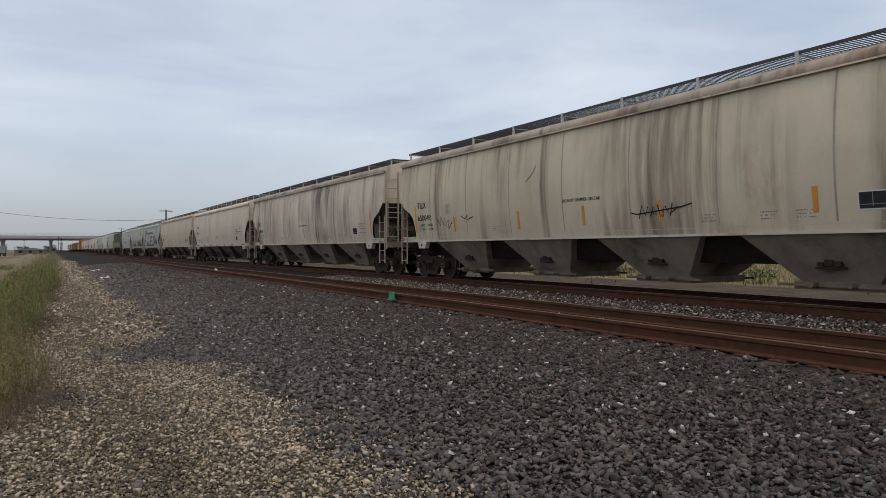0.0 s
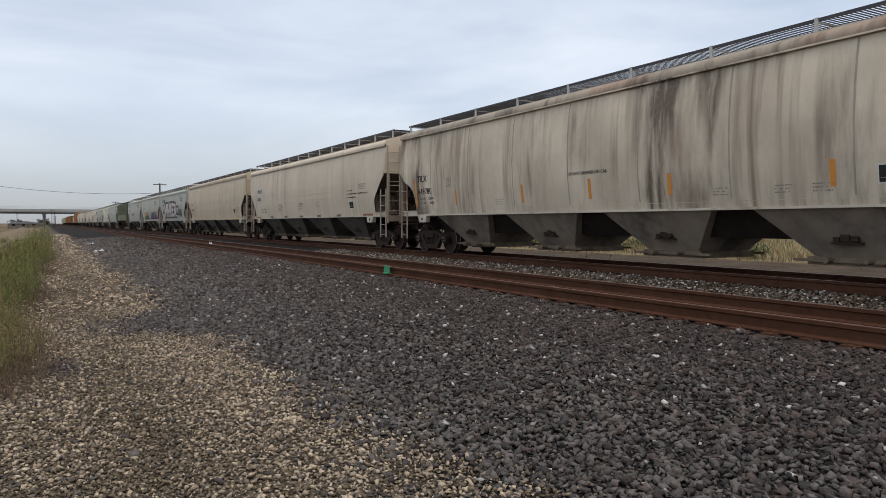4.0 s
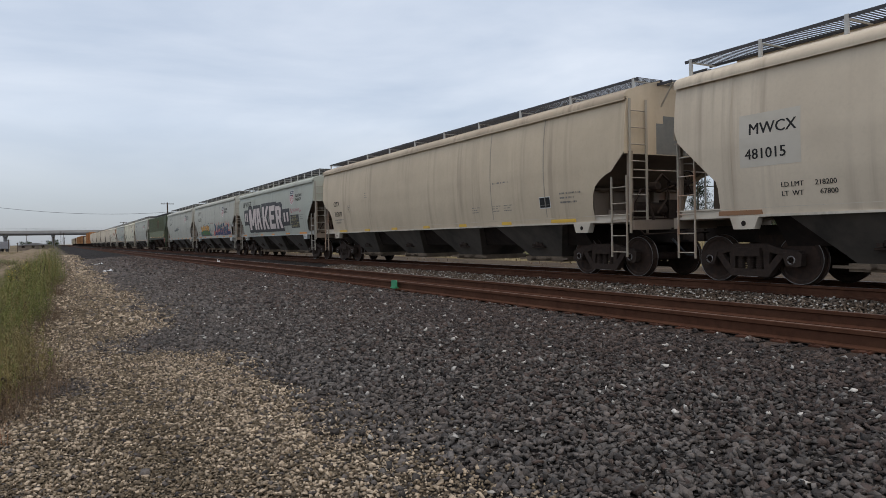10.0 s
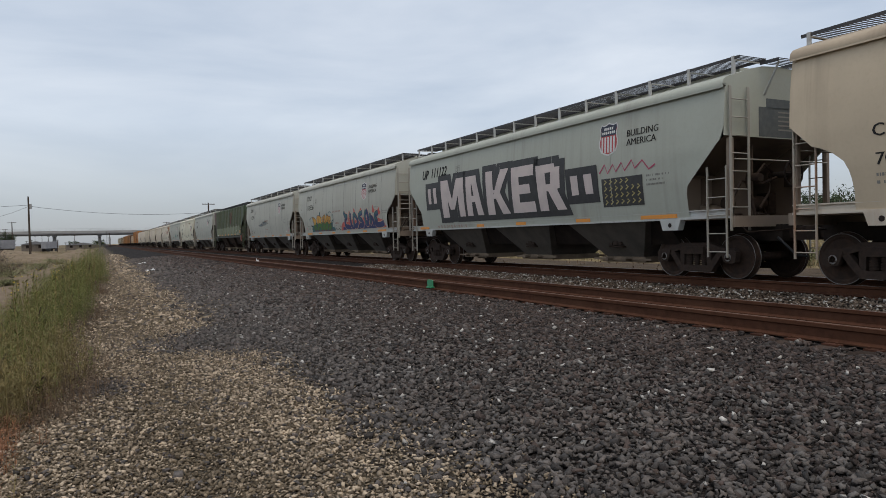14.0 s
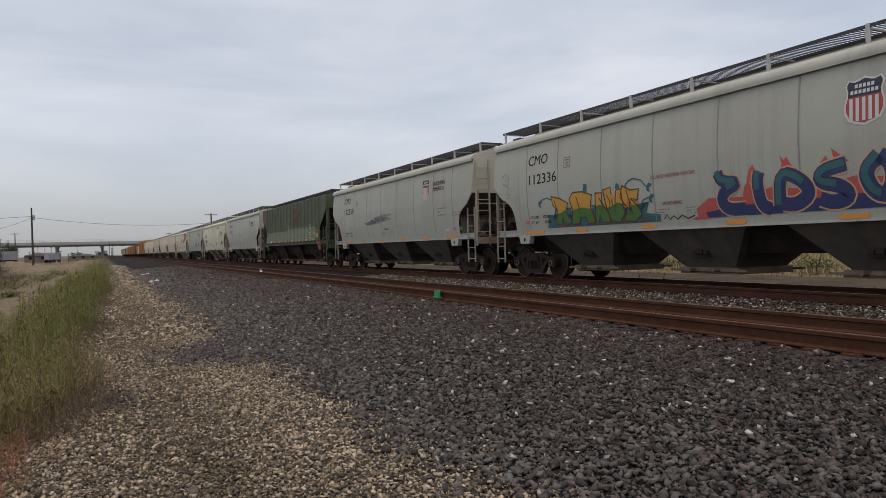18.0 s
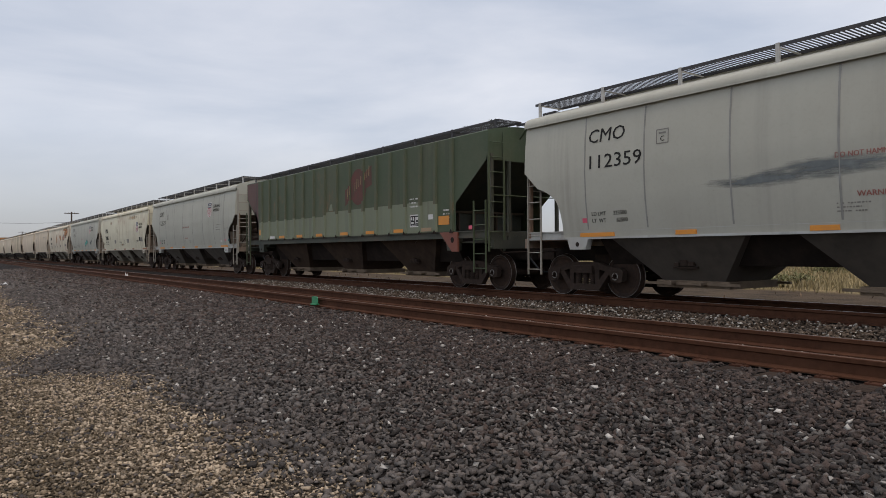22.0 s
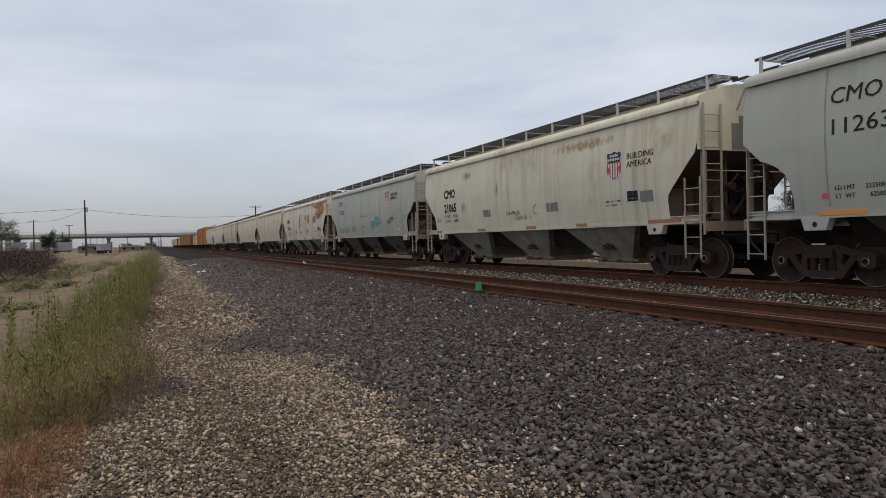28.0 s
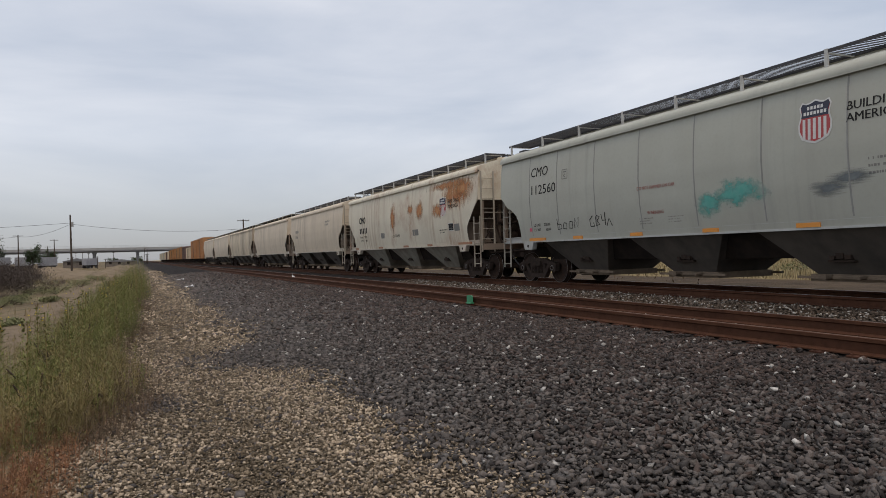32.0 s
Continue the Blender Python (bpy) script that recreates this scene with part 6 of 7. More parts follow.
def cream_long(i, paint, mark, number, label, brake=-1):
    car, side = place(hopper_car(half_of(i), paint, "round", 4, label, POCKET, SILL_CREAM, 9, seams=(2.3, 4.6, 6.9, 9.2, 11.5, 13.8, 16.1), seam_paint=SEAM_CREAM, walk_paint=PALE, brake=brake, eave=3.93, board=4.44, roof_paint=ROOF_SOOT), middle_of(i))
    side.letters(mark, 1.38, 2.33, 0.30, stretch=1.05)
    side.letters(number, 1.40, 1.92, 0.28, stretch=1.12)
    limits(side, 1.50, 1.73, "216600", "69400")
    stencil_box(side, 3.32, 2.10)
    for u, z0, z1 in ((1.18, 1.52, 2.42), (3.80, 1.50, 1.97), (7.25, 1.50, 1.98), (9.90, 1.52, 1.99), (12.30, 1.52, 1.97), (15.70, 1.55, 1.99), (18.30, 1.52, 2.44)):
        side.patch(u, z0, 0.10, z1 - z0, M_AMBER, "reflector", "orange reflective strip")
    route_tag(side, 16.45, 1.56)
    side.bars(17.1, 1.97, 0.75, 3, 0.10, 0.05)
    side.bars(17.05, 1.62, 0.9, 1)
    for u in (6.0, 13.4, 14.7, 15.4):
        side.bars(u, 1.60, 0.40, 3, 0.06, 0.025)
    return car, side


_, side = cream_long(0, CREAM, "TILX", "650049", "dirty cream covered hopper car with dark streaks and rust", 1)
side.letters("DO NOT HAMMER ON CAR", 9.2, 2.10, 0.115, stretch=0.95)
stroke(side, [(2.75, 1.95), (2.95, 1.72), (3.0, 2.0), (3.15, 1.75), (3.3, 2.0), (3.25, 1.7), (3.5, 1.9), (3.45, 1.6), (3.7, 1.8)], 0.035, M_INK, label="scrawled black graffiti")
stroke(side, [(4.3, 1.98), (4.5, 1.88), (4.7, 2.0), (4.65, 1.85), (5.0, 1.93)], 0.03, M_INK, label="scrawled black graffiti")
for pts in ([(11.75, 1.6), (11.85, 1.88), (11.95, 1.66), (12.02, 1.86)], [(12.08, 1.64), (12.18, 1.84), (12.26, 1.66), (12.1, 1.74)], [(12.3, 1.88), (12.36, 1.62), (12.46, 1.82), (12.42, 1.62)], [(12.5, 1.84), (12.62, 1.64), (12.7, 1.9), (12.66, 1.7), (12.84, 1.82)], [(11.5, 1.74), (11.7, 1.70), (12.9, 1.80), (13.2, 1.86)]):
    stroke(side, pts, 0.03, M_INK, label="scrawled black graffiti")
stroke(side, [(7.7, 2.75), (8.0, 2.95), (8.15, 3.15)], 0.03, M_INKSOFT, label="rust scratch")
_, side = cream_long(1, CREAM_DARK, "TILX", "649780", "cream covered hopper car with heavy sooty streaks")
side.letters("DO NOT HAMMER ON CAR", 9.2, 2.10, 0.115, stretch=0.95)

_, side = place(hopper_car(half_of(2), BEIGE, "angled", 4, "clean beige covered hopper car with pressed ribs", POCKET_DARK, SILL_CREAM, 12, seams=(1.35, 14.0, 15.6, 17.6), seam_paint=BEIGE, walk_paint=PALE, eave=3.88, board=4.48), middle_of(2))
side.letters("MWCX", 1.74, 2.68, 0.29, stretch=1.0)
side.letters("481015", 1.66, 2.24, 0.27, stretch=1.02)
side.patch(1.55, 2.1, 1.2, 0.95, material("paler_patch_paint", (0.53, 0.48, 0.40), 0.6, 0.0, (0.47, 0.42, 0.34), 3.0, 0.6), "painted_patch", "", 0.003)
limits(side, 2.34, 1.70, "218200", "67800", 0.125)
stencil_box(side, 4.68, 2.42)
for k in range(7):
    for v in (2.33, 2.09):
        u0 = 5.62 + k * 1.17
        x = -(lerp_table(ROUND, v) + 0.012)
        part("pressed_rib", Shape().box(x, x + 0.03, side.half - u0 - 1.0, side.half - u0, v, v + 0.035), BEIGE, side.car)
for u in (5.85, 9.29):
    side.letters("WARNING", u, 1.86, 0.14, M_INKRED)
    side.bars(u - 0.2, 1.76, 0.95, 3, 0.085, 0.04, M_INKRED)
side.bars(11.8, 1.88, 0.5, 3, 0.085, 0.04)
side.bars(15.8, 2.28, 0.55, 1, 0.1, 0.05, M_INK)
side.bars(15.8, 2.14, 2.1, 1, 0.1, 0.055, M_INK)
side.bars(15.8, 2.00, 1.0, 1, 0.1, 0.05, M_INK)
side.bars(17.0, 2.5, 0.7, 3, 0.09, 0.05)
route_tag(side, 15.9, 1.56)
reflectors(side, ((4.08, 0.45), (6.67, 0.45), (9.2, 0.45), (11.75, 0.45), (14.3, 0.45)), mat=flat_material("dull_brown_strip", (0.13, 0.085, 0.05)))
reflectors(side, ((0.99, 0.93), (17.2, 0.95)), mat=flat_material("brown_strip", (0.25, 0.12, 0.05)))

_, side = place(hopper_car(half_of(3), TAN, "round", 4, "dusty tan covered hopper car with yellow reflectors", POCKET_DARK, SILL_CREAM, 9, seams=(14.3, 16.8), seam_paint=SEAM_CREAM, walk_paint=PALE, eave=3.95, board=4.44, roof_paint=ROOF_DUST), middle_of(3))
side.letters("CITX", 1.46, 2.39, 0.29, stretch=1.05)
side.letters("702072", 1.50, 1.94, 0.28, stretch=1.08)
side.bars(1.5, 1.76, 1.0, 2, 0.12, 0.06)
stencil_box(side, 3.1, 2.08)
side.bars(5.0, 2.75, 0.3, 3, 0.08, 0.04)
for u in (13.2, 14.3, 14.9):
    side.bars(u, 1.78, 0.42, 3, 0.07, 0.03)
route_tag(side, 16.55, 1.63)
side.bars(17.4, 1.95, 0.8, 3, 0.11, 0.05)
side.bars(14.4, 2.42, 0.8, 1, 0.1, 0.05)
reflectors(side, ((1.85, 0.86), (4.7, 0.48), (7.3, 0.45), (9.88, 0.42), (12.3, 0.42), (14.7, 0.45), (16.95, 0.95)), mat=flat_material("yellow_reflector", (0.62, 0.38, 0.03), 0.4))

# the car with the large white tag
_, side = place(hopper_car(half_of(4), GREY, "angled", 3, "pale grey covered hopper car with large white graffiti lettering", POCKET_DARK, SILL_GREY, 13, seams=(4.0, 6.9, 9.6, 12.0), seam_paint=GREY, walk_paint=PALE, eave=3.80, board=4.42), middle_of(4))
side.letters("UP", 1.22, 3.10, 0.46, stretch=0.95, slant=0.14, bold=0.012)
side.letters("111122", 1.96, 3.12, 0.46, stretch=0.94, slant=0.14, bold=0.012)
stencil_box(side, 3.95, 3.08)
BLACKSPRAY = flat_material("black_spray_paint", (0.028, 0.027, 0.027))
WHITESPRAY = material("white_pink_spray_paint", (0.56, 0.475, 0.44), 0.7, 0.0, (0.44, 0.38, 0.36), 2.0, 0.7)
# each letter in slabs: lower and upper height, then the left and right edge below and above, in parts of the letter's box
BLOCKS = {
    "M": ((0, 1, 0.06, 0.34, 0.0, 0.30), (0, 1, 0.80, 1.03, 0.73, 1.0), (0.20, 1, 0.42, 0.60, 0.10, 0.32), (0.20, 1, 0.42, 0.60, 0.70, 0.97)),
    "A": ((0, 1, 0.02, 0.36, 0.0, 0.34), (0, 1, 0.66, 1.0, 0.30, 0.62), (0.34, 0.50, 0.2, 0.76, 0.2, 0.66), (0.82, 1, 0.05, 0.66, 0.0, 0.60)),
    "K": ((0, 1, 0.04, 0.36, 0.0, 0.30), (0.36, 1, 0.28, 0.52, 0.66, 1.0), (0, 0.56, 0.68, 1.0, 0.30, 0.56)),
    "E": ((0, 1, 0.03, 0.36, 0.0, 0.34), (0.77, 1, 0.2, 0.98, 0.2, 0.98), (0.40, 0.60, 0.2, 0.84, 0.2, 0.80), (0, 0.22, 0.2, 1.02, 0.2, 1.0)),
    "R": ((0, 1, 0.10, 0.40, 0.0, 0.32), (0.82, 1, 0.1, 0.72, 0.1, 0.64), (0.46, 0.92, 0.50, 0.82, 0.54, 0.84), (0.42, 0.57, 0.2, 0.74, 0.2, 0.78), (0, 0.5, 0.70, 1.0, 0.38, 0.70)),
    "quote": ((0, 1, 0.06, 0.36, 0.0, 0.32), (0, 1, 0.66, 0.98, 0.58, 0.92)),
}


def block_letter(side, shape, u, v, w, h, mat, off, grow=0.0, name="graffiti_letter", label=""):
    """One sprayed letter in slabs that follow the curve of the side; grow widens it to an outline."""
    s = Shape()
    for k, (b0, b1, l0, r0, l1, r1) in enumerate(BLOCKS[shape]):
        z0, z1 = max(v + h * b0 - grow, 1.44), v + h * b1 + grow * 0.9
        n = max(2, int((z1 - z0) / 0.14))
        rows = []
        for i in range(n + 1):
            t = i / n
            rows.append([side.at(u + w * (l0 + (l1 - l0) * t) - grow, z0 + (z1 - z0) * t, off + 0.0006 * k), side.at(u + w * (r0 + (r1 - r0) * t) + grow, z0 + (z1 - z0) * t, off + 0.0006 * k)])
        s.sheet(rows, False)
    return part(name, s, mat, side.car, label)


for shape, u, v, w, h in (("quote", 1.74, 2.16, 0.74, 0.56), ("M", 2.80, 1.62, 1.72, 1.31), ("A", 4.70, 1.62, 1.10, 1.30), ("K", 6.03, 1.60, 1.38, 1.36), ("E", 7.55, 1.60, 1.20, 1.34), ("R", 8.84, 1.60, 1.36, 1.26), ("quote", 10.42, 1.94, 0.94, 0.50)):
    block_letter(side, shape, u, v, w, h, BLACKSPRAY, 0.008, 0.22, "graffiti_outline", "black sprayed ground")
    block_letter(side, shape, u, v, w, h, WHITESPRAY, 0.016)
side.patch(3.0, 1.46, 7.1, 0.5, BLACKSPRAY, "graffiti_shadow", "black sprayed ground", 0.0065)
for k in range(9):
    a = 2.3 + 0.26 * k
    x = [(a, 1.27), (a + 0.05, 1.36), (a + 0.11, 1.26), (a + 0.17, 1.35)]
    stroke(side, x, 0.022, M_INKRED, 0.03, label="scrawled red graffiti")
shield(side, 11.60, 2.80)
slogan(side, 12.58, 3.17)
side.patch(11.66, 1.58, 1.42, 0.68, BLACKSPRAY, "graffiti", "", 0.008)
M_MUSTARD = flat_material("mustard_spray", (0.36, 0.31, 0.12))
for k in range(26):
    a, b = 11.75 + (k % 7) * 0.19, 1.64 + (k // 7) * 0.16
    stroke(side, [(a, b), (a + 0.1, b + 0.06), (a + 0.03, b + 0.1)], 0.035, M_MUSTARD, 0.012)
stroke(side, [(11.6, 2.40), (11.8, 2.6), (11.9, 2.38), (12.1, 2.58), (12.2, 2.4), (12.4, 2.6), (12.5, 2.4), (12.75, 2.62), (12.85, 2.42), (13.1, 2.58), (13.3, 2.36), (13.5, 2.45)], 0.04, flat_material("magenta_spray", (0.42, 0.06, 0.12)), label="scrawled magenta graffiti")
side.bars(13.2, 2.2, 0.75, 3, 0.1, 0.05)
reflectors(side, ((0.75, 0.75), (5.2, 0.45), (7.6, 0.5), (10.5, 0.55), (12.9, 1.1)))

# the grey cars of one owner
TEAL, LEAFGREEN, GOLD = flat_material("teal_spray", (0.03, 0.12, 0.13)), flat_material("green_spray", (0.06, 0.17, 0.035)), flat_material("gold_spray", (0.58, 0.30, 0.04))
NAVY, ORANGE, CORAL = flat_material("navy_spray", (0.025, 0.035, 0.115)), flat_material("orange_spray", (0.62, 0.24, 0.08)), flat_material("coral_spray", (0.50, 0.09, 0.07))
PEACH = flat_material("peach_spray", (0.60, 0.36, 0.20))
DARKINK = flat_material("dark_red_spray", (0.12, 0.03, 0.02))


def grey_car(i, paint, number, label, eave=3.82):
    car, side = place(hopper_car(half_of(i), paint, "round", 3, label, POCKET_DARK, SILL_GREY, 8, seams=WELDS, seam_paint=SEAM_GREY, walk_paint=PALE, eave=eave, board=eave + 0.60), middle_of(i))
    side.letters("CMO", 1.93, 3.19, 0.40, stretch=1.06, slant=0.12)
    side.letters(number, 1.90, 2.65, 0.40, stretch=1.2)
    shield(side, 11.44, 2.74)
    slogan(side, 12.38, 3.21)
    stencil_box(side, 3.66, 2.96)
    limits(side, 1.99, 1.68, "223500", "62500")
    side.patch(1.72, 1.54, 0.14, 0.10, M_PINK, "pink_tag", "pink warning tag")
    side.letters("DO NOT HAMMER ON CAR", 6.9, 2.34, 0.115, M_INKRED, 0.9)
    side.letters("WARNING", 7.2, 1.74, 0.12, M_INKRED)
    side.bars(6.9, 1.64, 0.5, 3, 0.06, 0.025)
    side.bars(7.9, 1.64, 0.5, 3, 0.06, 0.025)
    side.bars(12.75, 2.32, 0.75, 3, 0.12, 0.05)
    side.bars(14.0, 2.12, 0.6, 2, 0.09, 0.045)
    side.patch(13.25, 1.50, 0.27, 0.07, M_WHITE, "label_plate")
    side.patch(13.88, 1.52, 0.15, 0.10, M_PINK, "pink_tag", "pink warning tag")
    reflectors(side, ((1.62, 0.92), (4.0, 0.44), (6.47, 0.45), (8.9, 0.45), (11.25, 0.5), (13.2, 0.95)))
    return car, side


_, side = grey_car(5, GREY_B, "112336", "pale grey covered hopper car with two colourful graffiti pieces", 3.87)
# first piece: gold letters shading into green, dark outlines, teal shadow, leafy tendrils
side.blob([(2.75, 1.39), (2.85, 1.75), (3.05, 1.62), (3.2, 1.9), (4.9, 1.9), (6.45, 1.85), (6.5, 1.62), (6.8, 1.86), (6.68, 1.6), (7.12, 1.55), (7.1, 1.39), (5.0, 1.39)], TEAL, 0.007, label="teal sprayed shadow")
PLUM = flat_material("plum_spray", (0.16, 0.05, 0.07))
for k in range(6):
    a = 3.3 + 0.62 * k
    side.blob([(a, 1.40), (a + 0.12, 1.47), (a + 0.34, 1.46), (a + 0.4, 1.40)], PLUM, 0.009)
LETTERS = (([(3.05, 2.25), (3.45, 2.16), (3.80, 2.02), (3.66, 1.78), (3.9, 1.50), (3.62, 1.46), (3.5, 1.66), (3.42, 1.46), (3.2, 1.50), (3.3, 1.86), (3.12, 2.0)], 1.80),
           ([(4.02, 2.28), (4.42, 2.27), (4.80, 2.16), (4.72, 1.9), (4.84, 1.47), (4.56, 1.44), (4.5, 1.62), (4.26, 1.62), (4.2, 1.46), (3.86, 1.46), (3.98, 1.8), (3.86, 2.12)], 1.84),
           ([(4.94, 2.19), (5.2, 2.18), (5.16, 1.96), (5.42, 1.62), (5.4, 1.44), (5.1, 1.46), (5.06, 1.66), (4.98, 1.45), (4.86, 1.5), (4.92, 1.86)], 1.84),
           ([(5.24, 2.24), (5.52, 2.29), (5.56, 1.92), (5.62, 1.66), (5.72, 2.2), (5.9, 2.22), (5.96, 1.6), (5.74, 1.43), (5.46, 1.48), (5.34, 1.8)], 1.86),
           ([(5.94, 2.29), (6.22, 2.16), (6.50, 2.17), (6.44, 1.92), (6.2, 1.98), (6.44, 1.76), (6.54, 1.58), (6.30, 1.43), (5.92, 1.45), (6.02, 1.64), (6.24, 1.62), (5.98, 1.86), (5.86, 2.02)], 1.80))
for outline, split in LETTERS:
    side.blob(outline, LEAFGREEN, 0.011)
    side.blob([(u, max(v, split + 0.05 * math.sin(9 * u))) for u, v in outline], GOLD, 0.013)
    stroke(side, outline + outline[:1], 0.035, DARKINK, 0.016)
    stroke(side, [(outline[0][0] + 0.14, outline[0][1] - 0.12), (outline[0][0] + 0.24, split + 0.06), (outline[0][0] + 0.2, split - 0.12)], 0.03, DARKINK, 0.017)
for tendril in ([(6.03, 2.26), (6.16, 2.38), (6.32, 2.42), (6.58, 2.36), (6.74, 2.2)], [(3.06, 2.15), (2.85, 2.22), (2.62, 2.19), (2.42, 2.1)], [(6.5, 1.75), (6.62, 1.9), (6.8, 1.95)]):
    stroke(side, tendril, 0.035, TEAL, 0.009)
    u, v = tendril[-1]
    side.blob([(u, v), (u + 0.1, v + 0.08), (u + 0.2, v + 0.03), (u + 0.1, v - 0.04)], TEAL, 0.0095, "graffiti_leaf")
    side.blob([(u, v), (u + 0.02, v - 0.1), (u + 0.12, v - 0.14), (u + 0.09, v - 0.03)], TEAL, 0.0098, "graffiti_leaf")
side.blob([(4.44, 2.28), (4.5, 2.46), (4.62, 2.44), (4.6, 2.24)], TEAL, 0.009, "graffiti_leaf")
side.blob([(5.68, 2.24), (5.74, 2.38), (5.84, 2.32), (5.84, 2.22)], TEAL, 0.009, "graffiti_leaf")
stroke(side, [(7.2, 1.44), (7.3, 1.52), (7.38, 1.42), (7.5, 1.5), (7.6, 1.42), (7.75, 1.5), (7.9, 1.42), (8.1, 1.48)], 0.025, M_INK, 0.009)
# second piece: dark blue forms with orange edges and coral flames
for pts in ([(8.0, 1.4), (8.5, 1.55), (9.3, 1.42)], [(10.3, 2.15), (10.2, 2.45), (10.45, 2.2)], [(11.25, 2.2), (11.2, 2.45), (11.5, 2.2)], [(13.7, 1.5), (14.1, 1.62), (14.3, 1.42), (13.0, 1.40)]):
    side.blob(pts + [(pts[0][0] + 0.15, pts[0][1] - 0.02)], CORAL, 0.007, label="coral sprayed flame")
GLYPHS = (
    [(8.78, 2.46), (8.86, 2.22), (9.3, 2.16), (8.95, 2.0), (8.82, 1.75), (8.98, 1.5), (9.4, 1.5)],
    [(9.75, 2.35), (9.7, 2.1), (9.75, 1.55), (9.95, 1.45)],
    [(10.15, 1.5), (10.2, 2.3), (10.6, 2.1), (10.8, 1.75), (10.5, 1.5), (10.2, 1.55)],
    [(11.45, 2.3), (11.0, 2.2), (10.95, 1.95), (11.35, 1.85), (11.5, 1.6), (11.2, 1.48), (10.95, 1.6)],
    [(12.0, 2.4), (11.75, 2.1), (11.85, 1.7), (12.05, 1.55), (12.2, 1.8), (12.2, 2.2), (12.0, 2.4)],
    [(12.5, 2.2), (12.45, 1.5), (12.55, 1.95), (12.8, 1.9), (12.85, 1.5)],
    [(13.5, 2.2), (13.1, 2.12), (13.05, 1.85), (13.4, 1.82), (13.05, 1.75), (13.1, 1.52), (13.7, 1.5), (14.1, 1.6)],
)
side.blob([(8.2, 1.41), (8.15, 1.6), (8.5, 1.8), (9.3, 1.75), (10.0, 1.9), (10.8, 1.8), (11.6, 1.95), (12.4, 1.85), (13.2, 1.9), (13.9, 1.75), (14.2, 1.5), (14.1, 1.41), (11.5, 1.41)], CORAL, 0.0065, "graffiti_ground")
side.blob([(8.45, 1.41), (8.4, 1.52), (9.3, 1.62), (10.2, 1.6), (11.5, 1.66), (12.6, 1.6), (13.6, 1.6), (13.9, 1.41), (11.5, 1.41)], NAVY, 0.0078)
for u, v in ((9.62, 2.16), (10.35, 2.22), (11.1, 2.14), (12.9, 2.26), (13.6, 2.14), (9.5, 1.86)):
    side.blob([(u - 0.16, v - 0.12), (u - 0.1, v + 0.1), (u, v + 0.2), (u + 0.08, v + 0.04), (u + 0.2, v - 0.06), (u + 0.05, v - 0.16)], CORAL, 0.0085, "graffiti_flame", "coral sprayed flame")
GLYPHS = [rounded([(u, 1.50 + (v - 1.45) * 0.78) for u, v in pts]) for pts in GLYPHS]
for pts in GLYPHS:
    stroke(side, pts, 0.31, PEACH, 0.009, "graffiti_edge")
for k, pts in enumerate(GLYPHS):
    stroke(side, pts, 0.25, NAVY, 0.013)
    stroke(side, [(u - 0.03, v + 0.03) for u, v in pts[: len(pts) // 2]], 0.12, TEAL, 0.016)
stroke(side, [(0.5, 3.0), (0.7, 3.1), (0.65, 2.85), (0.9, 3.05), (0.85, 2.75), (0.55, 2.8), (0.9, 2.65), (0.7, 2.5), (0.95, 2.45), (0.75, 2.35)], 0.03, M_INKSOFT, label="small scrawled tag")

_, side = grey_car(6, GREY_B, "112359", "pale grey covered hopper car with a grey overpainted smear")
SMEARS = [stain_material("grey_overpaint", (0.14, 0.16, 0.165), (0.22, 0.24, 0.24), 2.2, (1, 0.45, 4.0), 0.72, 2.0 + k) for k in range(2)]


def smear(side, p, q):
    """Overpaint wiped on with long flat strokes from p to q."""
    for k in range(2):
        u0, u1 = p[0] + (0.0, 0.3)[k] * (q[0] - p[0]), p[0] + (0.7, 1.0)[k] * (q[0] - p[0])
        v0 = p[1] + (0.15, 0.75)[k] * (q[1] - p[1])
        side.patch(u0, v0 - 0.17, u1 - u0, 0.34, SMEARS[k], "overpainted_smear", "wiped grey overpaint", 0.006 + 0.0015 * k)


smear(side, (4.3, 2.08), (8.4, 2.30))
side.patch(14.35, 1.52, 0.22, 0.11, LEAFGREEN, "green_tag", "green tag")

# the old green car with upright side posts
GREEN_SILL = painted("blackish_green_sill", (0.028, 0.036, 0.025), (0.05, 0.05, 0.04), 0.5, 0.2, 0.4, 0.1, 21.0)
GREEN_END = painted("maroon_end_paint", (0.085, 0.032, 0.030), (0.04, 0.03, 0.03), 0.5, 0.1, 0.3, 0.1, 13.0)
car, side = place(hopper_car(half_of(7), GREEN, "flat", 3, "old dark green ribbed hopper car with a paler lower band", POCKET_BROWN, GREEN_SILL, 9, end_paint=GREEN, walk_paint=M_GRATE, brake=1, eave=3.97, board=4.30), middle_of(7))
PALEGREEN = painted("pale_green_band_paint", (0.165, 0.19, 0.125), (0.10, 0.11, 0.08), 0.5, 0.05, 0.3, 0.1, 14.0)
posts = [1.75, 2.57, 3.40, 4.22, 5.06, 5.88, 6.79, 7.69, 8.62, 9.56, 10.47, 11.29, 12.13, 12.96, 13.77, 14.50, 15.27]
s_mesh = Shape().prism([(-1.555, -0.075), (-1.615, -0.05), (-1.615, 0.05), (-1.555, 0.075)], 1.49, 3.95, axis="z").mesh("side_post", GREEN)
BOLT = Shape().prism([(-0.07, -0.05), (0.07, -0.05), (0.0, 0.05)], -0.03, 0.0).mesh("bolt_plate", M_BLACK)
low_mesh = Shape().prism([(-1.555, -0.078), (-1.619, -0.052), (-1.619, 0.052), (-1.555, 0.078)], 1.50, 2.26, axis="z").mesh("side_post_foot", PALEGREEN)
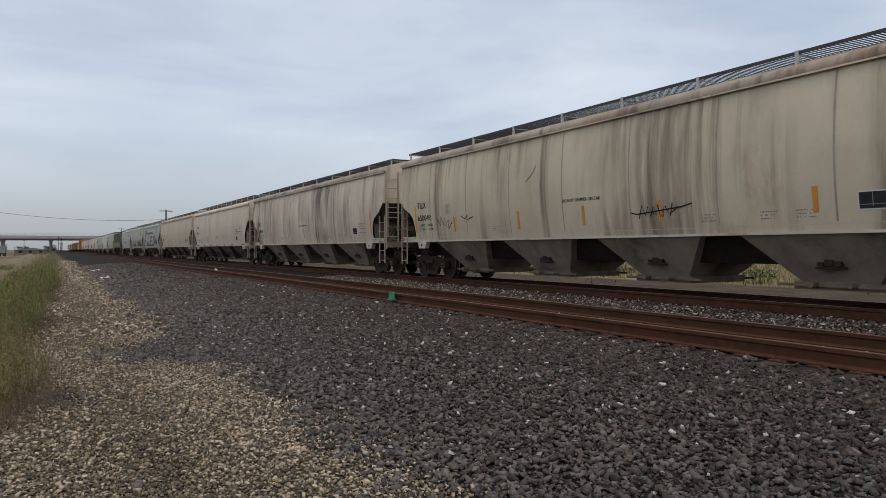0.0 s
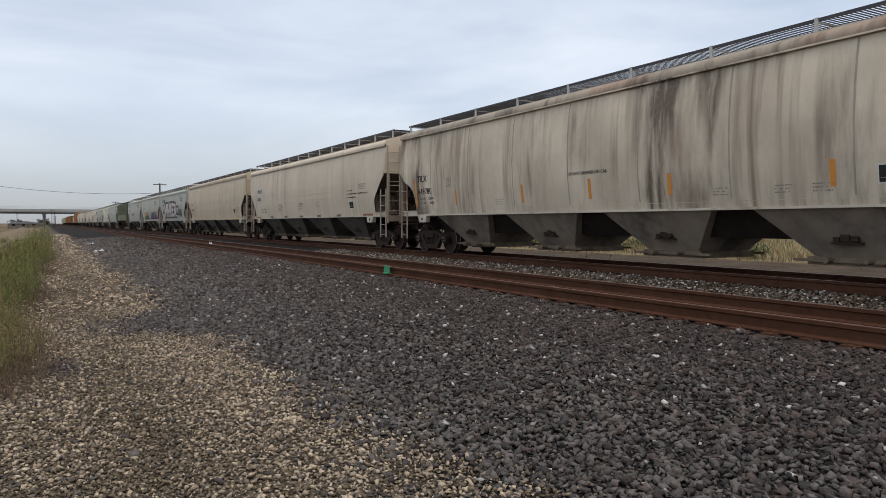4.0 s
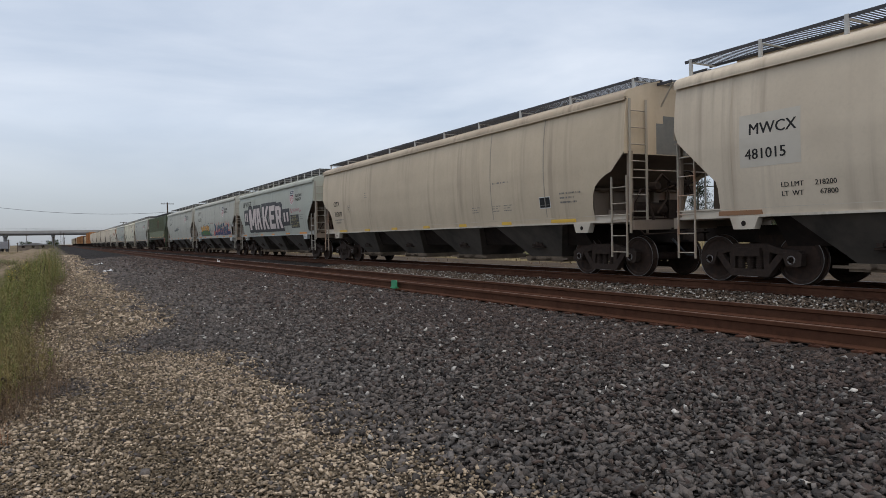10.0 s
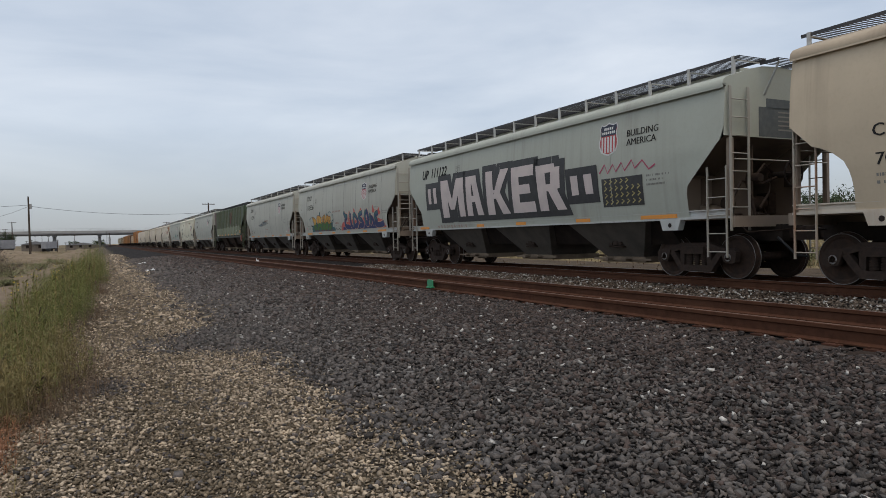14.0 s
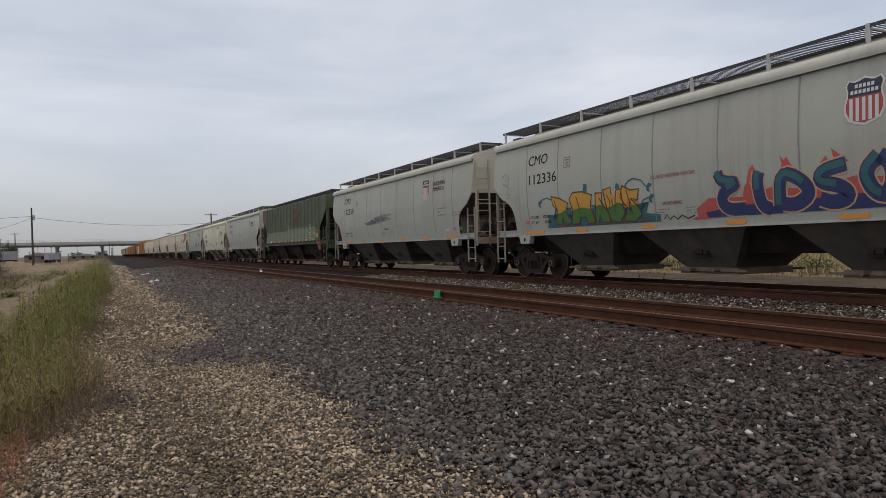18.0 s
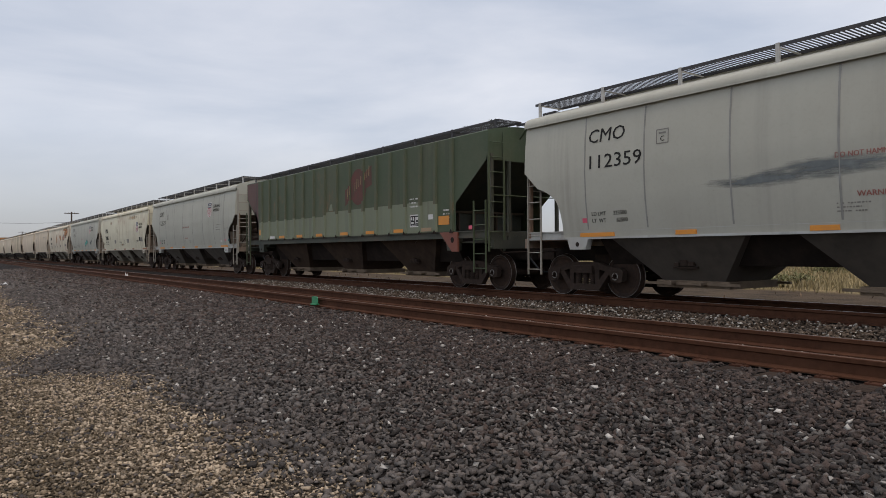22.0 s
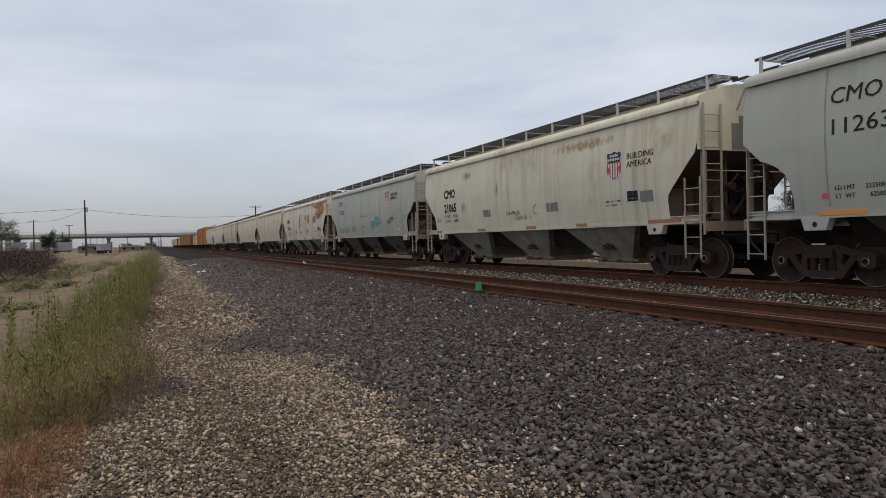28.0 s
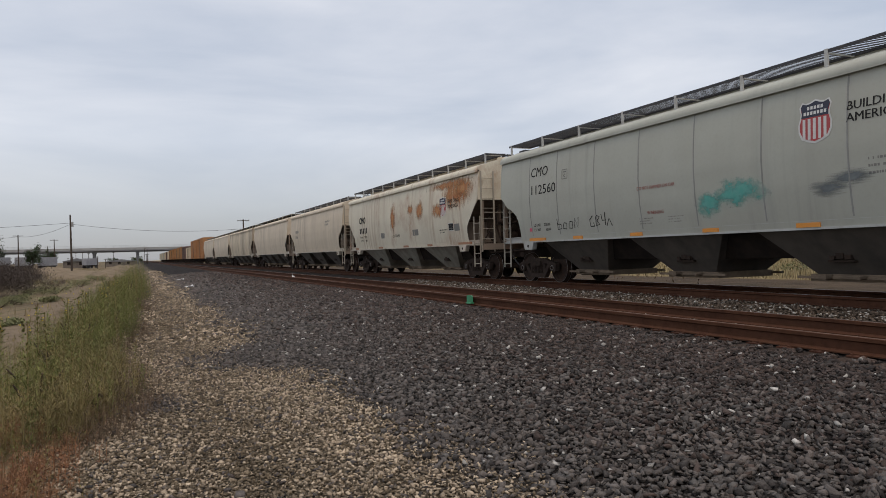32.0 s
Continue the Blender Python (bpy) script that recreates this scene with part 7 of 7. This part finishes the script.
for u in posts:
    p = part("side_post", s_mesh, None, car)
    p.location = (0, side.half - u, 0)
    if u < 15:
        p = part("side_post_foot", low_mesh, None, car)
        p.location = (0, side.half - u, 0)
    bolt = part("bolt_plate", BOLT, None, car)
    bolt.location = (-1.60, side.half - u, 1.50)
for k, (a, b) in enumerate(zip([1.30] + posts, posts[:-1])):
    z = 2.22 if a < 7.6 else 2.36
    side.patch(a + 0.08, 1.49, b - a - 0.16, z - 1.49, PALEGREEN, "painted_band", "paler green repainted panel", 0.004)
for k, u in enumerate((3.72, 5.40, 7.08, 8.98, 10.72, 12.40)):
    side.patch(u, 1.52, 0.52, 0.10, M_AMBER, "reflector", "amber reflective strip", 0.07)
side.patch(1.42, 1.70, 0.24, 0.22, M_AMBER, "reflector", "large amber panel", 0.012)
side.patch(14.64, 1.68, 0.50, 0.24, M_AMBER, "reflector", "large amber panel", 0.012)
side.patch(2.75, 1.52, 0.5, 0.10, M_WHITE, "reflector", "white strip", 0.07)
side.patch(13.88, 1.52, 0.5, 0.10, flat_material("tan_strip", (0.36, 0.25, 0.15)), "reflector", "faded tan strip", 0.07)
side.blob([(0.03, 3.95), (1.32, 3.95), (1.32, 1.50), (1.30, 2.3), (0.03, 3.35)], GREEN_END, 0.005, "end_panel", "maroon painted end panel")
LOGO = material("faded_maroon_decal", (0.125, 0.045, 0.038), 0.8, 0.0, (0.07, 0.06, 0.04), 3.0, 0.8)
EMBLEM = [(9.22, 2.50), (9.5, 2.62), (10.1, 2.83), (10.6, 2.98), (11.0, 3.08), (11.0, 3.70), (10.5, 3.48), (9.9, 3.26), (9.22, 3.04)]
side.blob(EMBLEM, LOGO, 0.006, "emblem_bar", "faded maroon emblem bar")
side.blob([(10.12 + 0.54 * math.cos(a * 0.2618), 3.08 + 0.59 * math.sin(a * 0.2618)) for a in range(24)], LOGO, 0.009, "emblem_disc", "faded maroon emblem disc")
for u, z0, z1 in ((9.56, 2.66, 3.16), (10.47, 2.60, 3.56)):
    part("emblem_on_post", Shape().box(-1.6185, -1.612, side.half - u - 0.045, side.half - u + 0.045, z0, z1), LOGO, car)
M_FADED = flat_material("faded_cream_lettering", (0.24, 0.155, 0.065))
for k in range(12):
    a, b = 9.38 + k * 0.132, 2.72 + k * 0.060
    if k not in (3, 8):
        stroke(side, [(a, b), (a + 0.02, b + 0.24 + 0.04 * (k % 3))], 0.03 + 0.02 * (k % 2), M_FADED, 0.013 if abs(a - 9.56) > 0.09 and abs(a - 10.47) > 0.09 else 0.066, "emblem_print")
part("plate_hole", Shape().tube((-1.602, -side.half + 1.42, 1.26), (-1.606, -side.half + 1.42, 1.26), 0.075, n=12), M_BLACK, car)
side.patch(13.20, 1.66, 0.50, 0.36, M_WHITE, "label_plate", "white-framed black data plate", 0.006)
side.patch(13.235, 1.695, 0.43, 0.29, M_INK, "label_ground", "", 0.008)
for a, b, w, h in ((13.27, 1.76, 0.14, 0.05), (13.27, 1.86, 0.05, 0.09), (13.36, 1.85, 0.06, 0.10), (13.47, 1.76, 0.04, 0.19), (13.54, 1.86, 0.09, 0.09), (13.54, 1.77, 0.09, 0.04), (13.30, 1.71, 0.30, 0.02)):
    side.patch(a, b, w, h, M_WHITE, "label_mark", "", 0.011)
side.bars(13.2, 2.45, 0.55, 3, 0.11, 0.05, M_WHITE)
side.bars(14.85, 2.05, 0.5, 3, 0.1, 0.05, M_WHITE)
side.patch(14.15, 1.85, 0.22, 0.14, M_WHITE, "label_plate", "", 0.010)
side.blob([(8.0, 2.4), (8.1, 2.62), (8.25, 2.62), (8.3, 2.4)], PALEGREEN, 0.008, "painted_patch")
part("bolster_plate", Shape().prism([(-side.half + 1.20, 1.47), (-side.half + 2.0, 1.47), (-side.half + 1.45, 0.95), (-side.half + 1.20, 0.95)], -1.60, -1.54), painted("red_oxide_plate", (0.19, 0.055, 0.034), (0.1, 0.05, 0.04), 0.5, 0.3, 0.3, 0.1, 15.0), car, "red oxide bolster plate")
side.patch(16.0, 1.52, 0.15, 0.10, M_PINK, "pink_tag", "pink warning tag", 0.03)

_, side = grey_car(8, GREY_C, "112633", "pale bluish-grey covered hopper car with dark weld seams", 3.93)
side.patch(14.35, 1.52, 0.22, 0.11, TEAL, "green_tag", "green tag")


def cream_car(i, paint, label, number=""):
    car, side = place(hopper_car(half_of(i), paint, "angled", 3, label, POCKET_PALE, SILL_CREAM, 10, seams=(2.0, 4.0, 6.1, 8.2, 10.2, 12.3, 14.4), seam_paint=paint, walk_paint=PALE, eave=3.86, board=4.50), middle_of(i))
    side.letters("CMO", 2.12, 2.62, 0.46, stretch=1.05, bold=0.016)
    if number:
        side.letters(number, 2.11, 2.06, 0.46, stretch=1.04, bold=0.016)
    else:
        s = Shape()
        for k in range(5):
            side.rect(s, 2.15 + 0.28 * k, 2.08, 0.16, 0.28)
        part("number_print", s, M_INK, side.car)
    shield(side, 13.1, 2.38)
    slogan(side, 13.95, 2.88)
    side.patch(10.0, 1.74, 0.66, 0.26, M_INKSOFT, "painted_patch")
    side.patch(5.65, 1.74, 0.55, 0.26, M_INKSOFT, "painted_patch")
    side.patch(14.4, 1.78, 0.5, 0.27, M_INKSOFT, "painted_patch")
    route_tag(side, 13.9, 1.80)
    limits(side, 2.14, 1.84, "225200", "60800", 0.15)
    side.letters("CH-110-L05", 7.38, 1.74, 0.185, stretch=1.0)
    side.bars(13.0, 1.84, 0.7, 2, 0.1, 0.05, M_INK)
    reflectors(side, ((1.0, 0.5), (5.0, 0.6), (8.6, 0.6), (11.5, 0.5), (14.6, 1.1)), mat=flat_material("rusty_strip", (0.32, 0.15, 0.07)))
    return car, side


_, side = cream_car(9, RUSTY, "cream covered hopper car with rust patches and faded emblem", "21065")
SPOTS = [stain_material("ochre_rust", (0.44, 0.27, 0.13), (0.52, 0.40, 0.25), 2.4, (1, 1.6, 0.8), 0.45, 11.0 + k) for k in range(6)]
for k, (u, v, w, h) in enumerate(((3.6, 3.1, 1.4, 0.55), (3.5, 1.75, 0.9, 0.8), (7.3, 1.45, 2.2, 0.35), (6.6, 2.0, 0.45, 1.3), (1.0, 1.5, 0.9, 0.5), (9.2, 3.2, 5.4, 0.6))):
    side.patch(u, v, w, h, SPOTS[k], "rust_stain", "ochre rust stain", 0.006 + 0.0012 * k)
stroke(side, [(9.4, 2.0), (9.2, 1.9), (9.2, 1.75), (9.4, 1.7)], 0.04, M_INKSOFT)
_, side = grey_car(10, GREY_C, "112560", "pale grey covered hopper car with a turquoise paint patch", 3.88)
TURQUOISE = stain_material("turquoise_spray", (0.10, 0.40, 0.34), (0.16, 0.42, 0.37), 3.2, (1, 1, 1.3), 0.8, 1.0)
side.patch(9.15, 1.72, 1.65, 0.62, TURQUOISE, "graffiti", "sprayed turquoise patch", 0.006)
side.patch(8.75, 1.52, 0.85, 0.62, TURQUOISE, "graffiti", "sprayed turquoise patch", 0.0075)
smear(side, (11.5, 1.86), (12.9, 2.16))
for pts in ([(3.3, 1.85), (3.3, 1.54), (3.5, 1.56), (3.48, 1.68), (3.32, 1.70)], [(3.62, 1.7), (3.58, 1.56), (3.74, 1.54), (3.78, 1.7), (3.64, 1.72)], [(3.9, 1.72), (3.86, 1.56), (4.02, 1.55), (4.06, 1.74), (3.92, 1.74)],
            [(4.14, 1.55), (4.18, 1.82), (4.3, 1.56), (4.36, 1.84)], [(5.02, 1.84), (4.88, 1.74), (4.9, 1.56), (5.06, 1.56), (5.04, 1.66)], [(5.16, 1.82), (5.14, 1.56), (5.3, 1.6), (5.2, 1.7), (5.32, 1.8), (5.18, 1.84)], [(5.4, 1.86), (5.42, 1.7), (5.56, 1.7), (5.56, 1.9), (5.54, 1.56)], [(5.6, 1.55), (5.72, 1.74), (5.82, 1.54)]):
    stroke(side, pts, 0.03, M_INK, label="scrawled black graffiti")
_, side = cream_car(11, RUSTIER, "cream covered hopper car with large orange rust stains")
RUSTS = [stain_material("orange_rust", (0.40, 0.155, 0.055), (0.50, 0.29, 0.13), 2.2, (1, 1.7, 0.75), 0.78, 5.0 + k) for k in range(7)]
for k, (u, v, w, h) in enumerate(((13.0, 2.5, 3.2, 1.35), (14.2, 2.9, 2.2, 0.95), (10.4, 2.35, 1.0, 0.95), (7.1, 1.7, 0.8, 1.8), (9.4, 2.6, 0.8, 0.6), (12.2, 2.3, 1.4, 0.8), (11.4, 3.4, 4.8, 0.42))):
    side.patch(u, v, w, h, RUSTS[k], "rust_stain", "orange rust stain", 0.006 + 0.0012 * k)
_, side = place(hopper_car(half_of(12), BEIGE, "round", 3, "beige covered hopper car with plain sides", POCKET_DARK, SILL_CREAM, 9, seams=WELDS[:7], seam_paint=BEIGE, walk_paint=PALE), middle_of(12))
side.bars(1.9, 2.7, 1.2, 2, 0.4, 0.22, M_INKSOFT)
side.bars(11.0, 3.1, 1.2, 2, 0.2, 0.12, M_INKSOFT)

# the rear of the train, far off
SKIN = (BEIGE, CREAM, BEIGE, BEIGE)
for k, (a, b) in enumerate(((242.6, 260.0), (261.4, 281.0), (282.4, 301.7), (303.1, 320.1))):
    place(hopper_car((b - a) / 2, SKIN[k], "round", 4, "beige covered hopper car far down the train", POCKET_DARK, SILL_CREAM, 9, near=False), (a + b) / 2)


def boxcar(half, paint, label, high=4.6):
    car = stem("boxcar", label, "freight car", "boxcars of the freight train")
    part("body", Shape().box(-1.5, 1.5, -half, half, 1.05, high - 0.15), paint, car)
    part("roof", Shape().prism([(-1.54, high - 0.15), (0, high), (1.54, high - 0.15)], -half, half, axis="y"), PALE, car)
    rib = Shape().box(-1.56, -1.49, -0.05, 0.05, 1.05, high - 0.2).mesh("side_post", paint)
    k = int(half * 2 / 1.4)
    for i in range(k + 1):
        y = -half + 0.06 + (2 * half - 0.12) * i / k
        p = part("side_post", rib, None, car)
        p.location = (0, y, 0)
    d = part("door", Shape().box(-1.60, -1.5, -1.5, 1.5, 1.1, high - 0.35), paint, car, "sliding door")
    for y in (-0.87, 0.87):
        part("door_bar", Shape().box(-1.64, -1.6, y - 0.03, y + 0.03, 1.15, high - 0.4), M_TRUCK, d)
    part("center_sill", Shape().box(-0.4, 0.4, -half - 0.4, half + 0.4, 0.7, 1.05), M_BLACK, car)
    for e in (-1, 1):
        t = part("truck", BOLSTER, None, car)
        t.location = (0, e * (half - 1.8), 0)
        for x in (-0.99, 0.99):
            f = part("side_frame", FRAME, None, t)
            f.location = (x, 0, 0)
        for y in (-0.889, 0.889):
            w = part("wheelset", WHEELSET, None, t)
            w.location = (0, y, 0.457)
    return car


ORANGEBOX = painted("weathered_orange_paint", (0.36, 0.155, 0.045), (0.14, 0.07, 0.03), 0.5, 0.2, 0.3, 0.15, 16.0)
YELLOWBOX = painted("weathered_yellow_paint", (0.33, 0.165, 0.055), (0.2, 0.12, 0.05), 0.5, 0.2, 0.3, 0.15, 17.0)
BROWNBOX = painted("dark_brown_paint", (0.105, 0.055, 0.042), (0.06, 0.04, 0.03), 0.5, 0.2, 0.3, 0.1, 18.0)
TAIL = ((322.0, 337.0, ORANGEBOX, 5.1, "tall orange boxcar"), (338.4, 354.2, ORANGEBOX, 5.1, "tall orange boxcar"), (356, 371.5, CREAM, 3.9, "pale low boxcar"), (373, 389, BROWNBOX, 4.4, "dark brown boxcar"),
        (390.5, 406, YELLOWBOX, 4.6, "yellow-orange boxcar"), (407.5, 423, YELLOWBOX, 4.6, "yellow-orange boxcar"), (424.5, 440, ORANGEBOX, 4.6, "orange boxcar"), (441.5, 457, YELLOWBOX, 4.6, "yellow-orange boxcar"),
        (458.5, 474, YELLOWBOX, 4.6, "yellow-orange boxcar"), (475.5, 491, CREAM, 4.4, "pale boxcar"), (492.5, 508, BROWNBOX, 4.4, "dark brown boxcar"), (509.5, 525, CREAM, 4.4, "pale boxcar"),
        (526.5, 543, GREY_C, 4.4, "grey boxcar"), (544.5, 560, CREAM, 4.4, "pale boxcar"), (561.5, 578, GREY_C, 4.4, "grey boxcar"), (579.5, 596, CREAM, 4.4, "pale boxcar"))
for a, b, paint, high, text in TAIL:
    place((boxcar((b - a) / 2, paint, text + " far down the train", high),), (a + b) / 2)


# ---- what moves: every car rolls towards the camera, and its wheels turn ----
def motions():
    times = [i * 1.0 for i in range(33)]
    for car, y in CARS:
        walk(car, [(t, pose(XT, y - travelled(t), ZT)) for t in times])
    turns = [(i * 0.1, math.degrees(travelled(i * 0.1) / 0.457)) for i in range(321)]
    for wheel, y in ROLLING[:52]:
        walk(wheel, [(t, pose(0, y, 0.457, a)) for t, a in turns])


motions()
